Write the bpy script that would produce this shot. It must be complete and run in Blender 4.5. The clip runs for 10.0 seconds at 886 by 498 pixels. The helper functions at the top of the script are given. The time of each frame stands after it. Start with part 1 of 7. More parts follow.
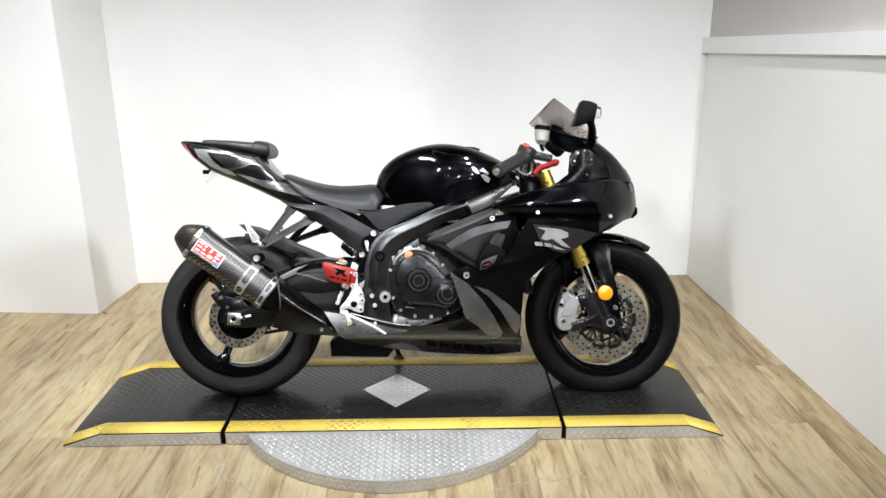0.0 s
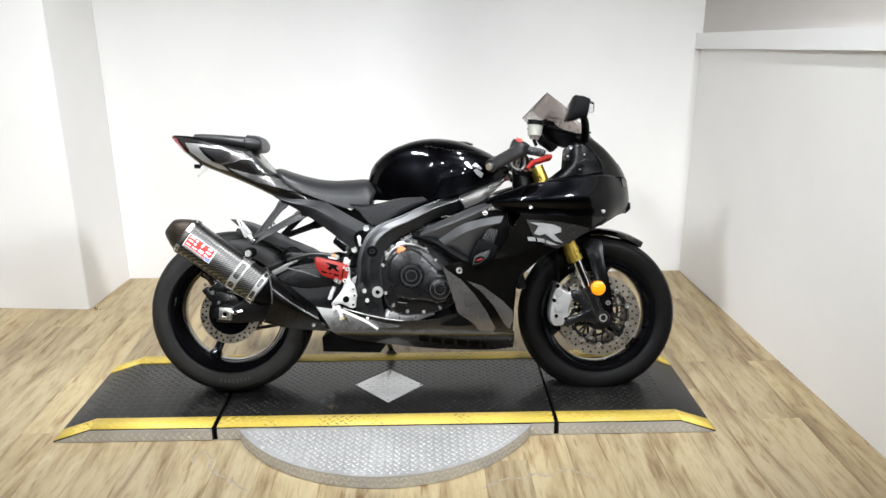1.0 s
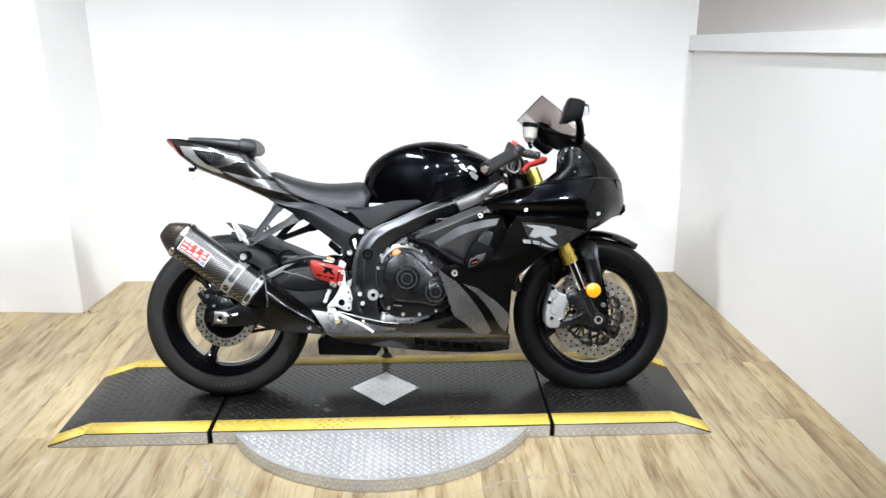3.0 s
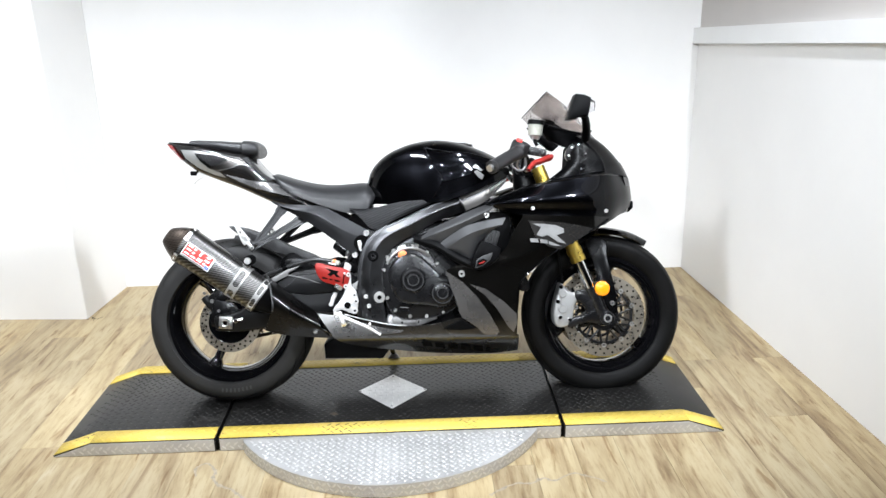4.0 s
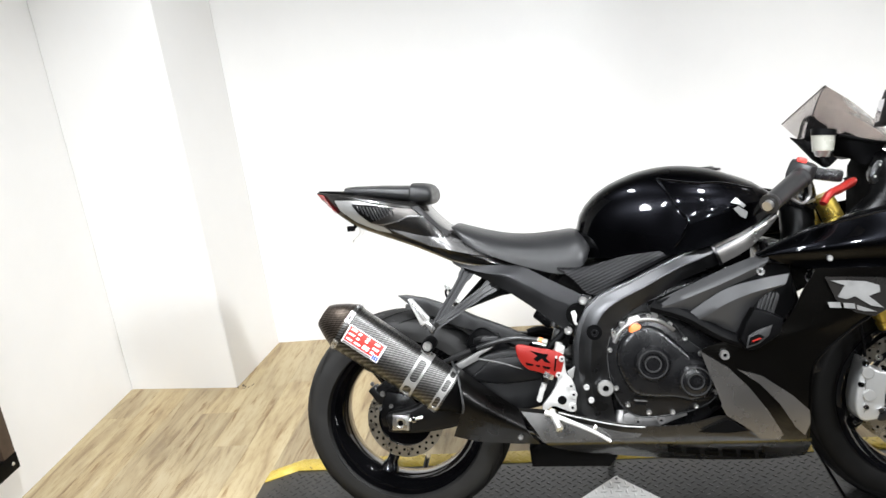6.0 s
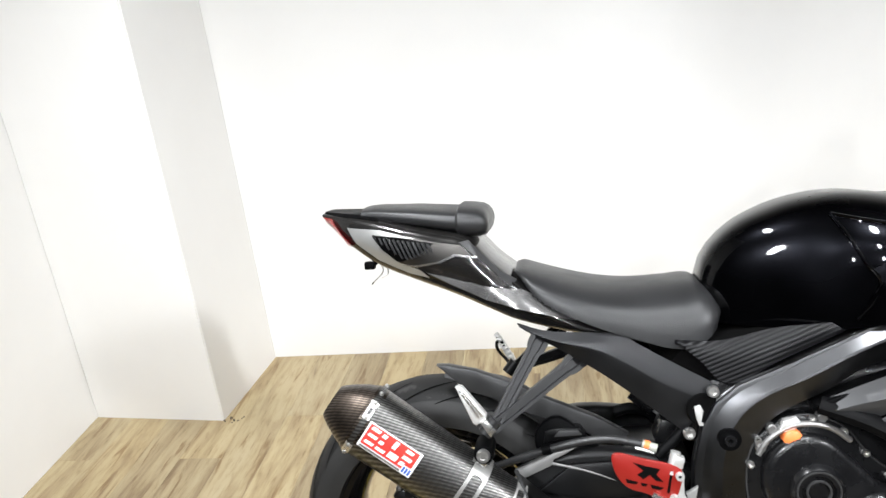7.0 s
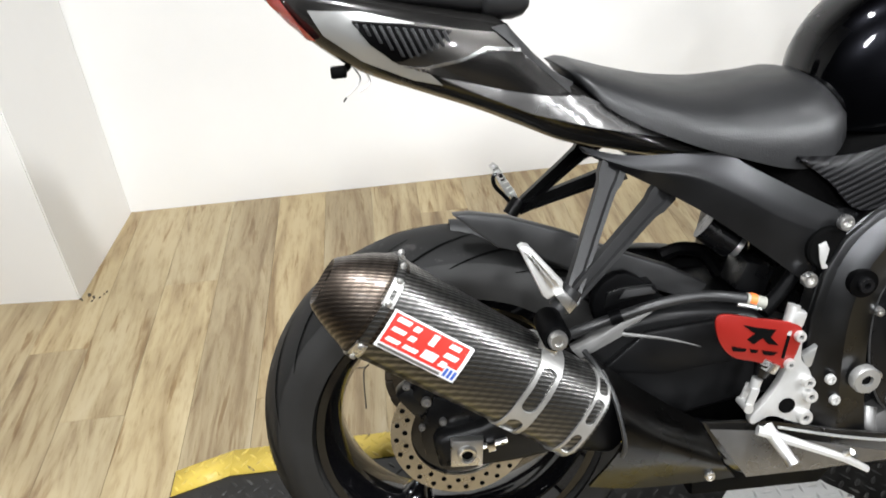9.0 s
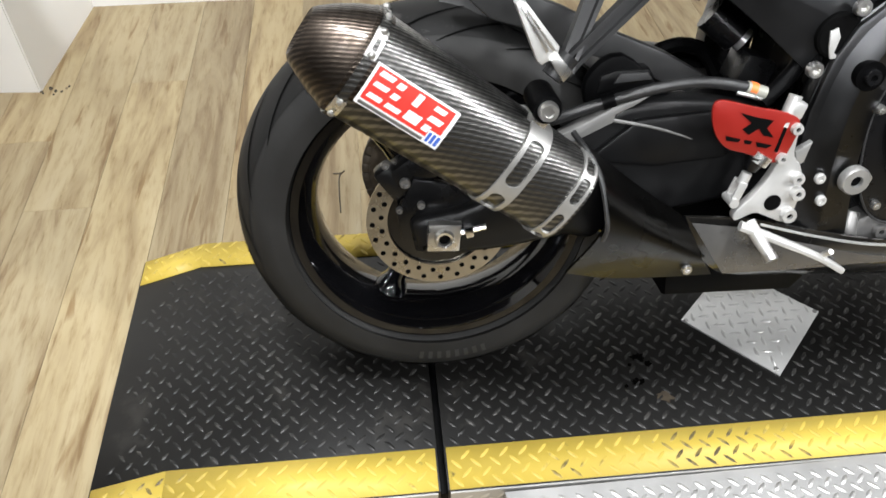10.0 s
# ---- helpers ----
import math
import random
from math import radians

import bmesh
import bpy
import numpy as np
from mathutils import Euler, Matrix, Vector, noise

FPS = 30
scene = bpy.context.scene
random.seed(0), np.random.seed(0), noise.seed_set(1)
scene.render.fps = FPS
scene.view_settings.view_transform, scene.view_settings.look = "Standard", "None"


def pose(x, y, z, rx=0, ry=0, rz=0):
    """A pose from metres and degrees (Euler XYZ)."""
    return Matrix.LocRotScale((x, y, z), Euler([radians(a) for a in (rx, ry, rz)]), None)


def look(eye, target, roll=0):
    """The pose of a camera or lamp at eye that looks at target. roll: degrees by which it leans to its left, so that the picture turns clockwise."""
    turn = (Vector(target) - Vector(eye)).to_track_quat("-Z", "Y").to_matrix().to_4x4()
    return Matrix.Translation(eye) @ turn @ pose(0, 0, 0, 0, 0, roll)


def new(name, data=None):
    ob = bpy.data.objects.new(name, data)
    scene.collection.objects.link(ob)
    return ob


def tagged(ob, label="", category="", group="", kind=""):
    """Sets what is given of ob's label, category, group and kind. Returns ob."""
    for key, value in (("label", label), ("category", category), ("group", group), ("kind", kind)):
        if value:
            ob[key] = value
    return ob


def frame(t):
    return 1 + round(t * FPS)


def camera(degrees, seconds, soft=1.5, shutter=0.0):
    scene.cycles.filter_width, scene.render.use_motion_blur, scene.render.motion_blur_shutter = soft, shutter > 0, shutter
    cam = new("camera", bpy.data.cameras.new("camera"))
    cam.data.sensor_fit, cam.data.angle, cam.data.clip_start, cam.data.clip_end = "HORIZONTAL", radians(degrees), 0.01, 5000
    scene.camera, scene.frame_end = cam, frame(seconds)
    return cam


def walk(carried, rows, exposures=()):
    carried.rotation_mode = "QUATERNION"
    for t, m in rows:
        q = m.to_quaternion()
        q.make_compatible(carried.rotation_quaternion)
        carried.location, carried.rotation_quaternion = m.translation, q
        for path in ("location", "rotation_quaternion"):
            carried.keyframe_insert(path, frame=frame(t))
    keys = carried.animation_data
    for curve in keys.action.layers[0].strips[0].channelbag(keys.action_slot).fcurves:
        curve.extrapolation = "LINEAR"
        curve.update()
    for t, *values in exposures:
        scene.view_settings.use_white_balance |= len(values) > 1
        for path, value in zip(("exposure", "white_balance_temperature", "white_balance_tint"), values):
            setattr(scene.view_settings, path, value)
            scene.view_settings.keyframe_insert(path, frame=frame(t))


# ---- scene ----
cam = camera(60.2, 10.0, shutter=0.15)
PATH = [
    (0, (-0.125, 0.014, 1.503), (-0.079, 1.92, 0.897), -0.4),
    (0.5, (-0.126, 0.022, 1.501), (-0.058, 1.923, 0.885), -0.1),
    (1, (-0.122, 0.02, 1.496), (-0.059, 1.922, 0.881), -0.2),
    (1.5, (-0.121, 0.023, 1.495), (-0.055, 1.925, 0.878), -0.5),
    (2, (-0.125, 0.023, 1.496), (-0.033, 1.923, 0.877), -0.1),
    (2.5, (-0.127, 0.019, 1.501), (-0.045, 1.921, 0.889), -0.1),
    (4, (-0.139, 0.06, 1.502), (-0.067, 1.96, 0.883), -1.3),
    (4.5, (-0.191, 0.107, 1.486), (-0.087, 1.997, 0.84), -3.8),
    (5, (-0.251, 0.226, 1.473), (-0.214, 2.128, 0.858), -3.0),
    (5.5, (-0.279, 0.518, 1.47), (-0.505, 2.429, 0.926), -5.2),
    (5.7, (-0.31, 0.631, 1.48), (-0.6, 2.53, 0.924), -7.1),
    (6.8, (-0.546, 1.345, 1.49), (-0.81, 3.205, 0.801), -8.2),
    (7, (-0.566, 1.485, 1.49), (-0.873, 3.326, 0.773), -6.8),
    (7.5, (-0.732, 1.726, 1.437), (-0.906, 3.518, 0.567), -5.4),
    (8, (-0.87, 1.858, 1.463), (-0.817, 3.661, 0.599), -5.9),
    (8.5, (-0.896, 1.903, 1.406), (-0.833, 3.653, 0.441), -3.5),
    (9, (-0.911, 1.916, 1.294), (-0.792, 3.553, 0.15), -4.0),
    (9.5, (-0.925, 1.899, 1.227), (-0.771, 3.409, -0.076), -0.1),
    (10, (-0.928, 1.888, 1.182), (-0.778, 3.273, -0.253), 0.3),
]
walk(cam, [(t, look(eye, target, roll)) for t, eye, target, roll in PATH],
     [(0, -0.24, 6400, 10), (1.0, -0.22, 6400, 10), (1.5, -0.14, 6300, 10), (2.0, -0.04, 6250, 10), (2.5, 0.0, 6200, 10), (4.0, 0.05, 6150, 10), (5.0, 0.03, 6200, 10), (5.5, 0.02, 6350, 10), (7.0, -0.14, 6450, 10), (8.0, -0.18, 6450, 10), (8.5, -0.24, 6450, 10), (9.0, -0.28, 6500, 10), (9.5, -0.28, 6550, 10), (10, -0.34, 6550, 10)])

# ---- world, lights ----
world = bpy.data.worlds.new("world")
scene.world = world
world.use_nodes = True
world.node_tree.nodes["Background"].inputs[0].default_value = (0.9, 0.95, 1.0, 1)
world.node_tree.nodes["Background"].inputs[1].default_value = 0.05


def aimed_lamp(eye, target, size, watts, spread=105, tall=1.6, colour=(0.95, 0.975, 1.0)):
    """A long elliptical area lamp, track head or added fill, that shines at target."""
    data = bpy.data.lights.new("aimed_lamp", "AREA")
    data.shape, data.size, data.size_y = "ELLIPSE", size * 0.6, size * tall
    data.energy, data.color, data.spread = watts, colour, radians(spread)
    ob = new("aimed_lamp", data)
    ob.matrix_world = look(eye, target)
    return ob


# track heads on the camera's side, aimed at the booth's back, its two flanks and the deck; the low pair is fill
for lx in (-1.8, -0.6, 0.55, 1.5):
    aimed_lamp((lx, 0.35, 3.15), (lx * 0.97, 4.1, 0.45), 0.12, 5.9, 56, 3.6)
# Added fill below ceiling height for the machine's near side, no known fixture
for lx in (-0.9, 0.7):
    aimed_lamp((lx, -0.8, 2.2), (lx * 0.9, 3.0, 0.35), 0.16, 4.2, 60)
for lx, ly, aim, watts in ((2.6, 0.6, (-2.1, 3.6, 0.3), 25), (-2.0, 0.2, (1.4, 3.2, 0.1), 20)):
    aimed_lamp((lx, ly, 3.1), aim, 0.40, watts, 62)
for lx, ly, watts in ((-1.35, 2.45, 24.0), (0.50, 2.10, 17.5)):
    aimed_lamp((lx, ly, 3.15), (lx, ly + 0.5, 0.0), 0.30, watts, 82)


# ---- materials ----
def material(name):
    m = bpy.data.materials.new(name)
    m.use_nodes = True
    nt = m.node_tree
    return m, nt, nt.nodes["Principled BSDF"]


def node(nt, kind, **values):
    n = nt.nodes.new(kind)
    for key, value in values.items():
        n.inputs[key.replace("_", " ")].default_value = value
    return n


def coords(nt, scale=(1, 1, 1), spin=(0, 0, 0), kind="Object"):
    tc = nt.nodes.new("ShaderNodeTexCoord")
    mp = nt.nodes.new("ShaderNodeMapping")
    mp.inputs["Scale"].default_value = scale
    mp.inputs["Rotation"].default_value = spin
    nt.links.new(tc.outputs[kind], mp.inputs["Vector"])
    return mp.outputs["Vector"]


def ramp(nt, source, stops):
    r = nt.nodes.new("ShaderNodeValToRGB")
    while len(r.color_ramp.elements) < len(stops):
        r.color_ramp.elements.new(0.5)
    for e, (at, c) in zip(r.color_ramp.elements, stops):
        e.position = at
        e.color = (*c, 1) if len(c) == 3 else c
    nt.links.new(source, r.inputs["Fac"])
    return r.outputs["Color"]


def bump(nt, bsdf, height, strength=0.2, distance=0.002):
    b = nt.nodes.new("ShaderNodeBump")
    b.inputs["Strength"].default_value = strength
    b.inputs["Distance"].default_value = distance
    nt.links.new(height, b.inputs["Height"])
    nt.links.new(b.outputs["Normal"], bsdf.inputs["Normal"])


def surface(name, base, rough=0.5, metal=0.0, vary=0.12, size=30.0, relief=0.0, fine=400.0, coat=0.0, wear=0.08, shine=0.5):
    """A plain material with coarse and fine variation of colour and gloss."""
    m, nt, bsdf = material(name)
    v = coords(nt)
    n1 = node(nt, "ShaderNodeTexNoise", Scale=size, Detail=5.0, Roughness=0.6)
    n2 = node(nt, "ShaderNodeTexNoise", Scale=fine, Detail=3.0)
    nt.links.new(v, n1.inputs["Vector"])
    nt.links.new(v, n2.inputs["Vector"])
    lo = tuple(c * (1 - vary) for c in base)
    hi = tuple(min(1, c * (1 + vary)) for c in base)
    nt.links.new(ramp(nt, n1.outputs["Fac"], [(0.3, lo), (0.7, hi)]), bsdf.inputs["Base Color"])
    mr = node(nt, "ShaderNodeMapRange", From_Min=0.3, From_Max=0.7, To_Min=max(0, rough - wear), To_Max=min(1, rough + wear))
    nt.links.new(n1.outputs["Fac"], mr.inputs["Value"])
    nt.links.new(mr.outputs["Result"], bsdf.inputs["Roughness"])
    bsdf.inputs["Metallic"].default_value = metal
    bsdf.inputs["Coat Weight"].default_value = coat
    bsdf.inputs["Specular IOR Level"].default_value = shine
    bsdf.inputs["Coat Roughness"].default_value = 0.04
    if relief:
        bump(nt, bsdf, n2.outputs["Fac"], relief, 0.001)
    return m


def carbon_material(name, pitch, tone):
    """Twill-woven carbon fibre under clear lacquer: short ridges that step from tow to tow."""
    m, nt, bsdf = material(name)
    v = coords(nt)

    def along(axis):
        d = node(nt, "ShaderNodeVectorMath")
        d.operation = "DOT_PRODUCT"
        nt.links.new(v, d.inputs[0])
        d.inputs[1].default_value = axis
        return d.outputs["Value"]

    def maths(kind, a, b=0.0, c=0.0):
        n = node(nt, "ShaderNodeMath")
        n.operation = kind
        for socket, value in zip(n.inputs, (a, b, c)):
            if isinstance(value, float):
                socket.default_value = value
            else:
                nt.links.new(value, socket)
        return n.outputs[0]

    wander = node(nt, "ShaderNodeTexNoise", Scale=70.0, Detail=2.0)
    nt.links.new(v, wander.inputs["Vector"])
    tow = maths("FLOOR", maths("MULTIPLY", along((0.805, 0.0, -0.593)), 0.62 / pitch))
    ridge = maths("MULTIPLY", along((0.22, 1.0, 1.05)), 6.2832 / pitch)
    ridge = maths("ADD", ridge, maths("MULTIPLY", tow, 0.45))
    ridge = maths("ADD", ridge, maths("MULTIPLY", wander.outputs["Fac"], 1.4))
    wave = maths("MULTIPLY_ADD", maths("SINE", ridge), 0.5, 0.5)
    step = maths("PINGPONG", maths("MULTIPLY", along((0.805, 0.0, -0.593)), 0.62 / pitch), 0.5)
    wave = maths("MULTIPLY", wave, maths("MULTIPLY_ADD", step, 0.8, 0.6))
    dark = tuple(c * 0.34 for c in tone)
    nt.links.new(ramp(nt, wave, [(0.25, dark), (0.75, tone)]), bsdf.inputs["Base Color"])
    nt.links.new(ramp(nt, wave, [(0.2, (0.45, 0.45, 0.45)), (0.8, (0.30, 0.30, 0.30))]), bsdf.inputs["Roughness"])
    bsdf.inputs["Metallic"].default_value = 1.0
    bsdf.inputs["Coat Weight"].default_value = 0.25
    bsdf.inputs["Coat Roughness"].default_value = 0.16
    bump(nt, bsdf, wave, 0.35, 0.0008)
    return m


def wood_material():
    """Washed oak-look vinyl plank, each plank with its own tone and grain."""
    m, nt, bsdf = material("vinyl_plank_oak")
    info = nt.nodes.new("ShaderNodeObjectInfo")
    v = coords(nt, (8.0, 1.0, 1.0))
    add = nt.nodes.new("ShaderNodeVectorMath")
    add.operation = "ADD"
    comb = nt.nodes.new("ShaderNodeCombineXYZ")
    mul = node(nt, "ShaderNodeMath")
    mul.operation = "MULTIPLY"
    mul.inputs[1].default_value = 40.0
    nt.links.new(info.outputs["Random"], mul.inputs[0])
    nt.links.new(mul.outputs[0], comb.inputs["X"])
    nt.links.new(mul.outputs[0], comb.inputs["Y"])
    nt.links.new(v, add.inputs[0])
    nt.links.new(comb.outputs[0], add.inputs[1])
    n1 = node(nt, "ShaderNodeTexNoise", Scale=1.5, Detail=5.0, Roughness=0.56, Distortion=1.2)
    n2 = node(nt, "ShaderNodeTexNoise", Scale=9.0, Detail=4.0, Roughness=0.7)
    nt.links.new(add.outputs[0], n1.inputs["Vector"])
    nt.links.new(add.outputs[0], n2.inputs["Vector"])
    c1 = ramp(nt, n1.outputs["Fac"], [(0.26, (0.165, 0.114, 0.063)), (0.37, (0.255, 0.190, 0.108)), (0.45, (0.345, 0.277, 0.168)), (0.54, (0.415, 0.347, 0.217)), (0.68, (0.445, 0.379, 0.250)), (0.80, (0.490, 0.432, 0.318))])
    c2 = ramp(nt, n2.outputs["Fac"], [(0.30, (0.66, 0.61, 0.55)), (0.40, (0.87, 0.84, 0.79)), (0.52, (1.0, 1.0, 1.0))])
    c3 = ramp(nt, info.outputs["Random"], [(0.0, (0.82, 0.79, 0.76)), (0.35, (0.99, 0.93, 0.82)), (0.7, (0.91, 0.885, 0.85)), (1.0, (1.03, 0.98, 0.88))])
    m1 = nt.nodes.new("ShaderNodeMixRGB")
    m1.blend_type = "MULTIPLY"
    m1.inputs[0].default_value = 1
    nt.links.new(c1, m1.inputs[1])
    nt.links.new(c2, m1.inputs[2])
    m2 = nt.nodes.new("ShaderNodeMixRGB")
    m2.blend_type = "MULTIPLY"
    m2.inputs[0].default_value = 1
    nt.links.new(m1.outputs[0], m2.inputs[1])
    nt.links.new(c3, m2.inputs[2])
    n3 = node(nt, "ShaderNodeTexNoise", Scale=4.2, Detail=3.0, Roughness=0.5, Distortion=0.6)
    nt.links.new(add.outputs[0], n3.inputs["Vector"])
    knots = ramp(nt, n3.outputs["Fac"], [(0.60, (1.0, 1.0, 1.0)), (0.70, (0.62, 0.52, 0.42))])
    m3 = nt.nodes.new("ShaderNodeMixRGB")
    m3.blend_type = "MULTIPLY"
    m3.inputs[0].default_value = 1
    nt.links.new(m2.outputs[0], m3.inputs[1])
    nt.links.new(knots, m3.inputs[2])
    nt.links.new(m3.outputs[0], bsdf.inputs["Base Color"])
    mr = node(nt, "ShaderNodeMapRange", From_Min=0.3, From_Max=0.7, To_Min=0.42, To_Max=0.58)
    nt.links.new(n1.outputs["Fac"], mr.inputs["Value"])
    nt.links.new(mr.outputs["Result"], bsdf.inputs["Roughness"])
    bump(nt, bsdf, n2.outputs["Fac"], 0.12, 0.001)
    return m


def worn_paint(name, paint, under, wear_at, rough=0.5, under_metal=0.8, size=14.0, shine=0.5):
    """Paint scuffed through to what lies under it."""
    m, nt, bsdf = material(name)
    v = coords(nt)
    n1 = node(nt, "ShaderNodeTexNoise", Scale=size, Detail=8.0, Roughness=0.7)
    n2 = node(nt, "ShaderNodeTexNoise", Scale=3.0, Detail=3.0)
    nt.links.new(v, n1.inputs["Vector"])
    nt.links.new(v, n2.inputs["Vector"])
    fac = ramp(nt, n1.outputs["Fac"], [(wear_at, (0, 0, 0)), (wear_at + 0.08, (1, 1, 1))])
    tone = ramp(nt, n2.outputs["Fac"], [(0.3, tuple(c * 0.8 for c in paint)), (0.7, tuple(min(1, c * 1.15) for c in paint))])
    mx = nt.nodes.new("ShaderNodeMixRGB")
    nt.links.new(fac, mx.inputs[0])
    nt.links.new(tone, mx.inputs[1])
    mx.inputs[2].default_value = (*under, 1)
    nt.links.new(mx.outputs[0], bsdf.inputs["Base Color"])
    mm = node(nt, "ShaderNodeMath")
    mm.operation = "MULTIPLY"
    mm.inputs[1].default_value = under_metal
    nt.links.new(fac, mm.inputs[0])
    nt.links.new(mm.outputs[0], bsdf.inputs["Metallic"])
    bsdf.inputs["Roughness"].default_value = rough
    bsdf.inputs["Specular IOR Level"].default_value = shine
    bump(nt, bsdf, n1.outputs["Fac"], 0.15, 0.001)
    return m


def clear(name, tint, rough=0.02, ior=1.2):
    m, nt, bsdf = material(name)
    bsdf.inputs["Base Color"].default_value = (*tint, 1)
    bsdf.inputs["Roughness"].default_value = rough
    bsdf.inputs["Transmission Weight"].default_value = 1.0
    bsdf.inputs["IOR"].default_value = ior
    return m


WALL = surface("white_wall_paint", (0.80, 0.79, 0.77), 0.6, 0, 0.03, 1.5, 0.08, 260)
CEIL = surface("dark_hall_paint", (0.022, 0.022, 0.024), 0.8, 0, 0.03, 2.0, 0.1, 200)
TRIMW = surface("white_trim_paint", (0.82, 0.82, 0.81), 0.45, 0, 0.02, 3.0)
WOOD = wood_material()
SUBFLOOR = surface("plank_joint", (0.38, 0.31, 0.21), 0.8)
HALLF = surface("hall_plank_floor", (0.30, 0.235, 0.15), 0.55, 0, 0.25, 3.0)
TAUPE = surface("taupe_wall_paint", (0.56, 0.53, 0.50), 0.7, 0, 0.04, 1.5, 0.08, 260)
BLACK_PLATE = worn_paint("worn_black_deck_coating", (0.0064, 0.0061, 0.0057), (0.027, 0.0253, 0.023), 0.57, 0.29, 0.2, 9.0, 0.42)
BLACK_LUG = worn_paint("worn_black_lugs", (0.013, 0.0126, 0.012), (0.055, 0.053, 0.050), 0.52, 0.40, 0.3, 25.0, 0.42)
YELLOW = worn_paint("yellow_safety_paint", (0.66, 0.485, 0.085), (0.20, 0.155, 0.065), 0.66, 0.45, 0.2, 30.0)
YELLOW_LUG = worn_paint("worn_yellow_lugs", (0.60, 0.44, 0.08), (0.10, 0.080, 0.045), 0.535, 0.45, 0.3, 4.0)
STEEL = surface("galvanised_tread_steel", (0.56, 0.555, 0.545), 0.44, 0.6, 0.1, 6, 0.08, 200)
LUG = surface("polished_lug_steel", (0.70, 0.695, 0.68), 0.36, 0.75, 0.1, 60)
GLOSS = surface("gloss_black_paint", (0.0030, 0.0031, 0.0038), 0.28, 0.9, 0.2, 4, coat=0.42, wear=0.05, shine=0.0)
GREY = surface("metallic_grey_paint", (0.165, 0.158, 0.150), 0.30, 0.8, 0.08, 6, 0.02, 900, coat=0.5, shine=0.2)
MATTE_GREY = surface("satin_titanium_paint", (0.030, 0.0302, 0.0314), 0.36, 0.85, 0.08, 8, 0.05, 700, shine=0.22)
FRAMEG = surface("satin_grey_anodised", (0.076, 0.0765, 0.079), 0.34, 1.0, 0.08, 8, 0.05, 700)
PLASTIC = surface("black_moulded_plastic", (0.0014, 0.0014, 0.0016), 0.45, 0, 0.2, 20, 0.15, 600, shine=0.06)
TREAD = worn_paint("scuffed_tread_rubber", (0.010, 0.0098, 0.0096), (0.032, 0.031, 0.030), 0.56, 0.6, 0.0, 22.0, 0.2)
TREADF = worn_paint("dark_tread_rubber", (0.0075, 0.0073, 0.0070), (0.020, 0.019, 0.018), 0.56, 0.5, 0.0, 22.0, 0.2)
TAILG = surface("dark_metallic_grey", (0.022, 0.021, 0.020), 0.22, 0.6, 0.12, 8, 0.02, 900, coat=0.4, shine=0.3)
HUGP = surface("satin_grey_plastic", (0.025, 0.025, 0.0254), 0.42, 0, 0.2, 14, 0.12, 400, shine=0.45)
RUBBER = surface("tyre_rubber", (0.0036, 0.0035, 0.0034), 0.50, 0, 0.35, 8, 0.12, 300, shine=0.10)
DUSTY = surface("dusty_tyre_rubber", (0.018, 0.0176, 0.017), 0.58, 0, 0.30, 7, 0.12, 300, shine=0.22, wear=0.12)
# near-black that paints the shade of grooves, holes and hollows; also black print
DEEPB = surface("tyre_groove", (0.002, 0.002, 0.002), 0.9, shine=0.05)
VINYL = surface("black_seat_vinyl", (0.015, 0.0151, 0.0158), 0.40, 0, 0.15, 9, 0.35, 500, shine=0.42)
WHEELB = surface("black_wheel_paint", (0.0025, 0.0025, 0.003), 0.12, 0, 0.2, 8, coat=1.0, shine=0.2)
CASTB = surface("black_cast_engine", (0.0050, 0.0050, 0.0055), 0.27, 0.0, 0.2, 18, 0.06, 350, shine=0.42)
SATINB = surface("satin_black_coating", (0.0026, 0.0026, 0.0028), 0.36, 0.0, 0.15, 10, 0.04, 500, shine=0.18)
ARMB = surface("satin_swingarm_coating", (0.006, 0.006, 0.0063), 0.36, 0.0, 0.15, 10, 0.04, 500, shine=0.24)
ALU = surface("brushed_aluminium", (0.72, 0.71, 0.69), 0.3, 0.95, 0.08, 25, 0.1, 500)
CAST = surface("raw_cast_aluminium", (0.27, 0.265, 0.26), 0.42, 0.8, 0.2, 22, 0.25, 300)
SILVER = surface("silver_paint", (0.43, 0.43, 0.42), 0.34, 0.6, 0.06, 8, coat=0.2)
MACHINED = surface("bare_machined_aluminium", (0.62, 0.615, 0.60), 0.42, 0.6, 0.06, 30, 0.08, 500)
WEDGE = surface("polished_dark_grey", (0.24, 0.236, 0.23), 0.28, 0.8, 0.15, 10, coat=0.3)
HANG = surface("satin_hanger_coating", (0.015, 0.015, 0.0155), 0.40, 0, 0.12, 12, 0.06, 600, shine=0.24)
PANELB = surface("glossy_inner_panel", (0.0014, 0.0014, 0.0016), 0.26, 0, 0.2, 14, 0.05, 300, shine=0.06)
DUCT = surface("satin_duct_paint", (0.052, 0.0522, 0.0535), 0.42, 0.45, 0.08, 8, 0.05, 700, shine=0.35)
FLASH = surface("brushed_grey_silver", (0.22, 0.216, 0.212), 0.24, 0.75, 0.15, 10, coat=0.3)
EMBLEM = surface("satin_silver_decal", (0.27, 0.27, 0.265), 0.36, 0.4, 0.1, 30)
CHROME = surface("chrome", (0.82, 0.82, 0.83), 0.09, 1.0, 0.04, 20)
DISC = surface("brake_disc_steel", (0.47, 0.425, 0.35), 0.3, 0.9, 0.12, 30, 0.08, 400)
GOLD = surface("gold_anodised", (0.62, 0.45, 0.09), 0.3, 0.9, 0.1, 15)
RED = surface("red_anodised", (0.255, 0.012, 0.008), 0.36, 0.2, 0.1, 15, coat=0.1)
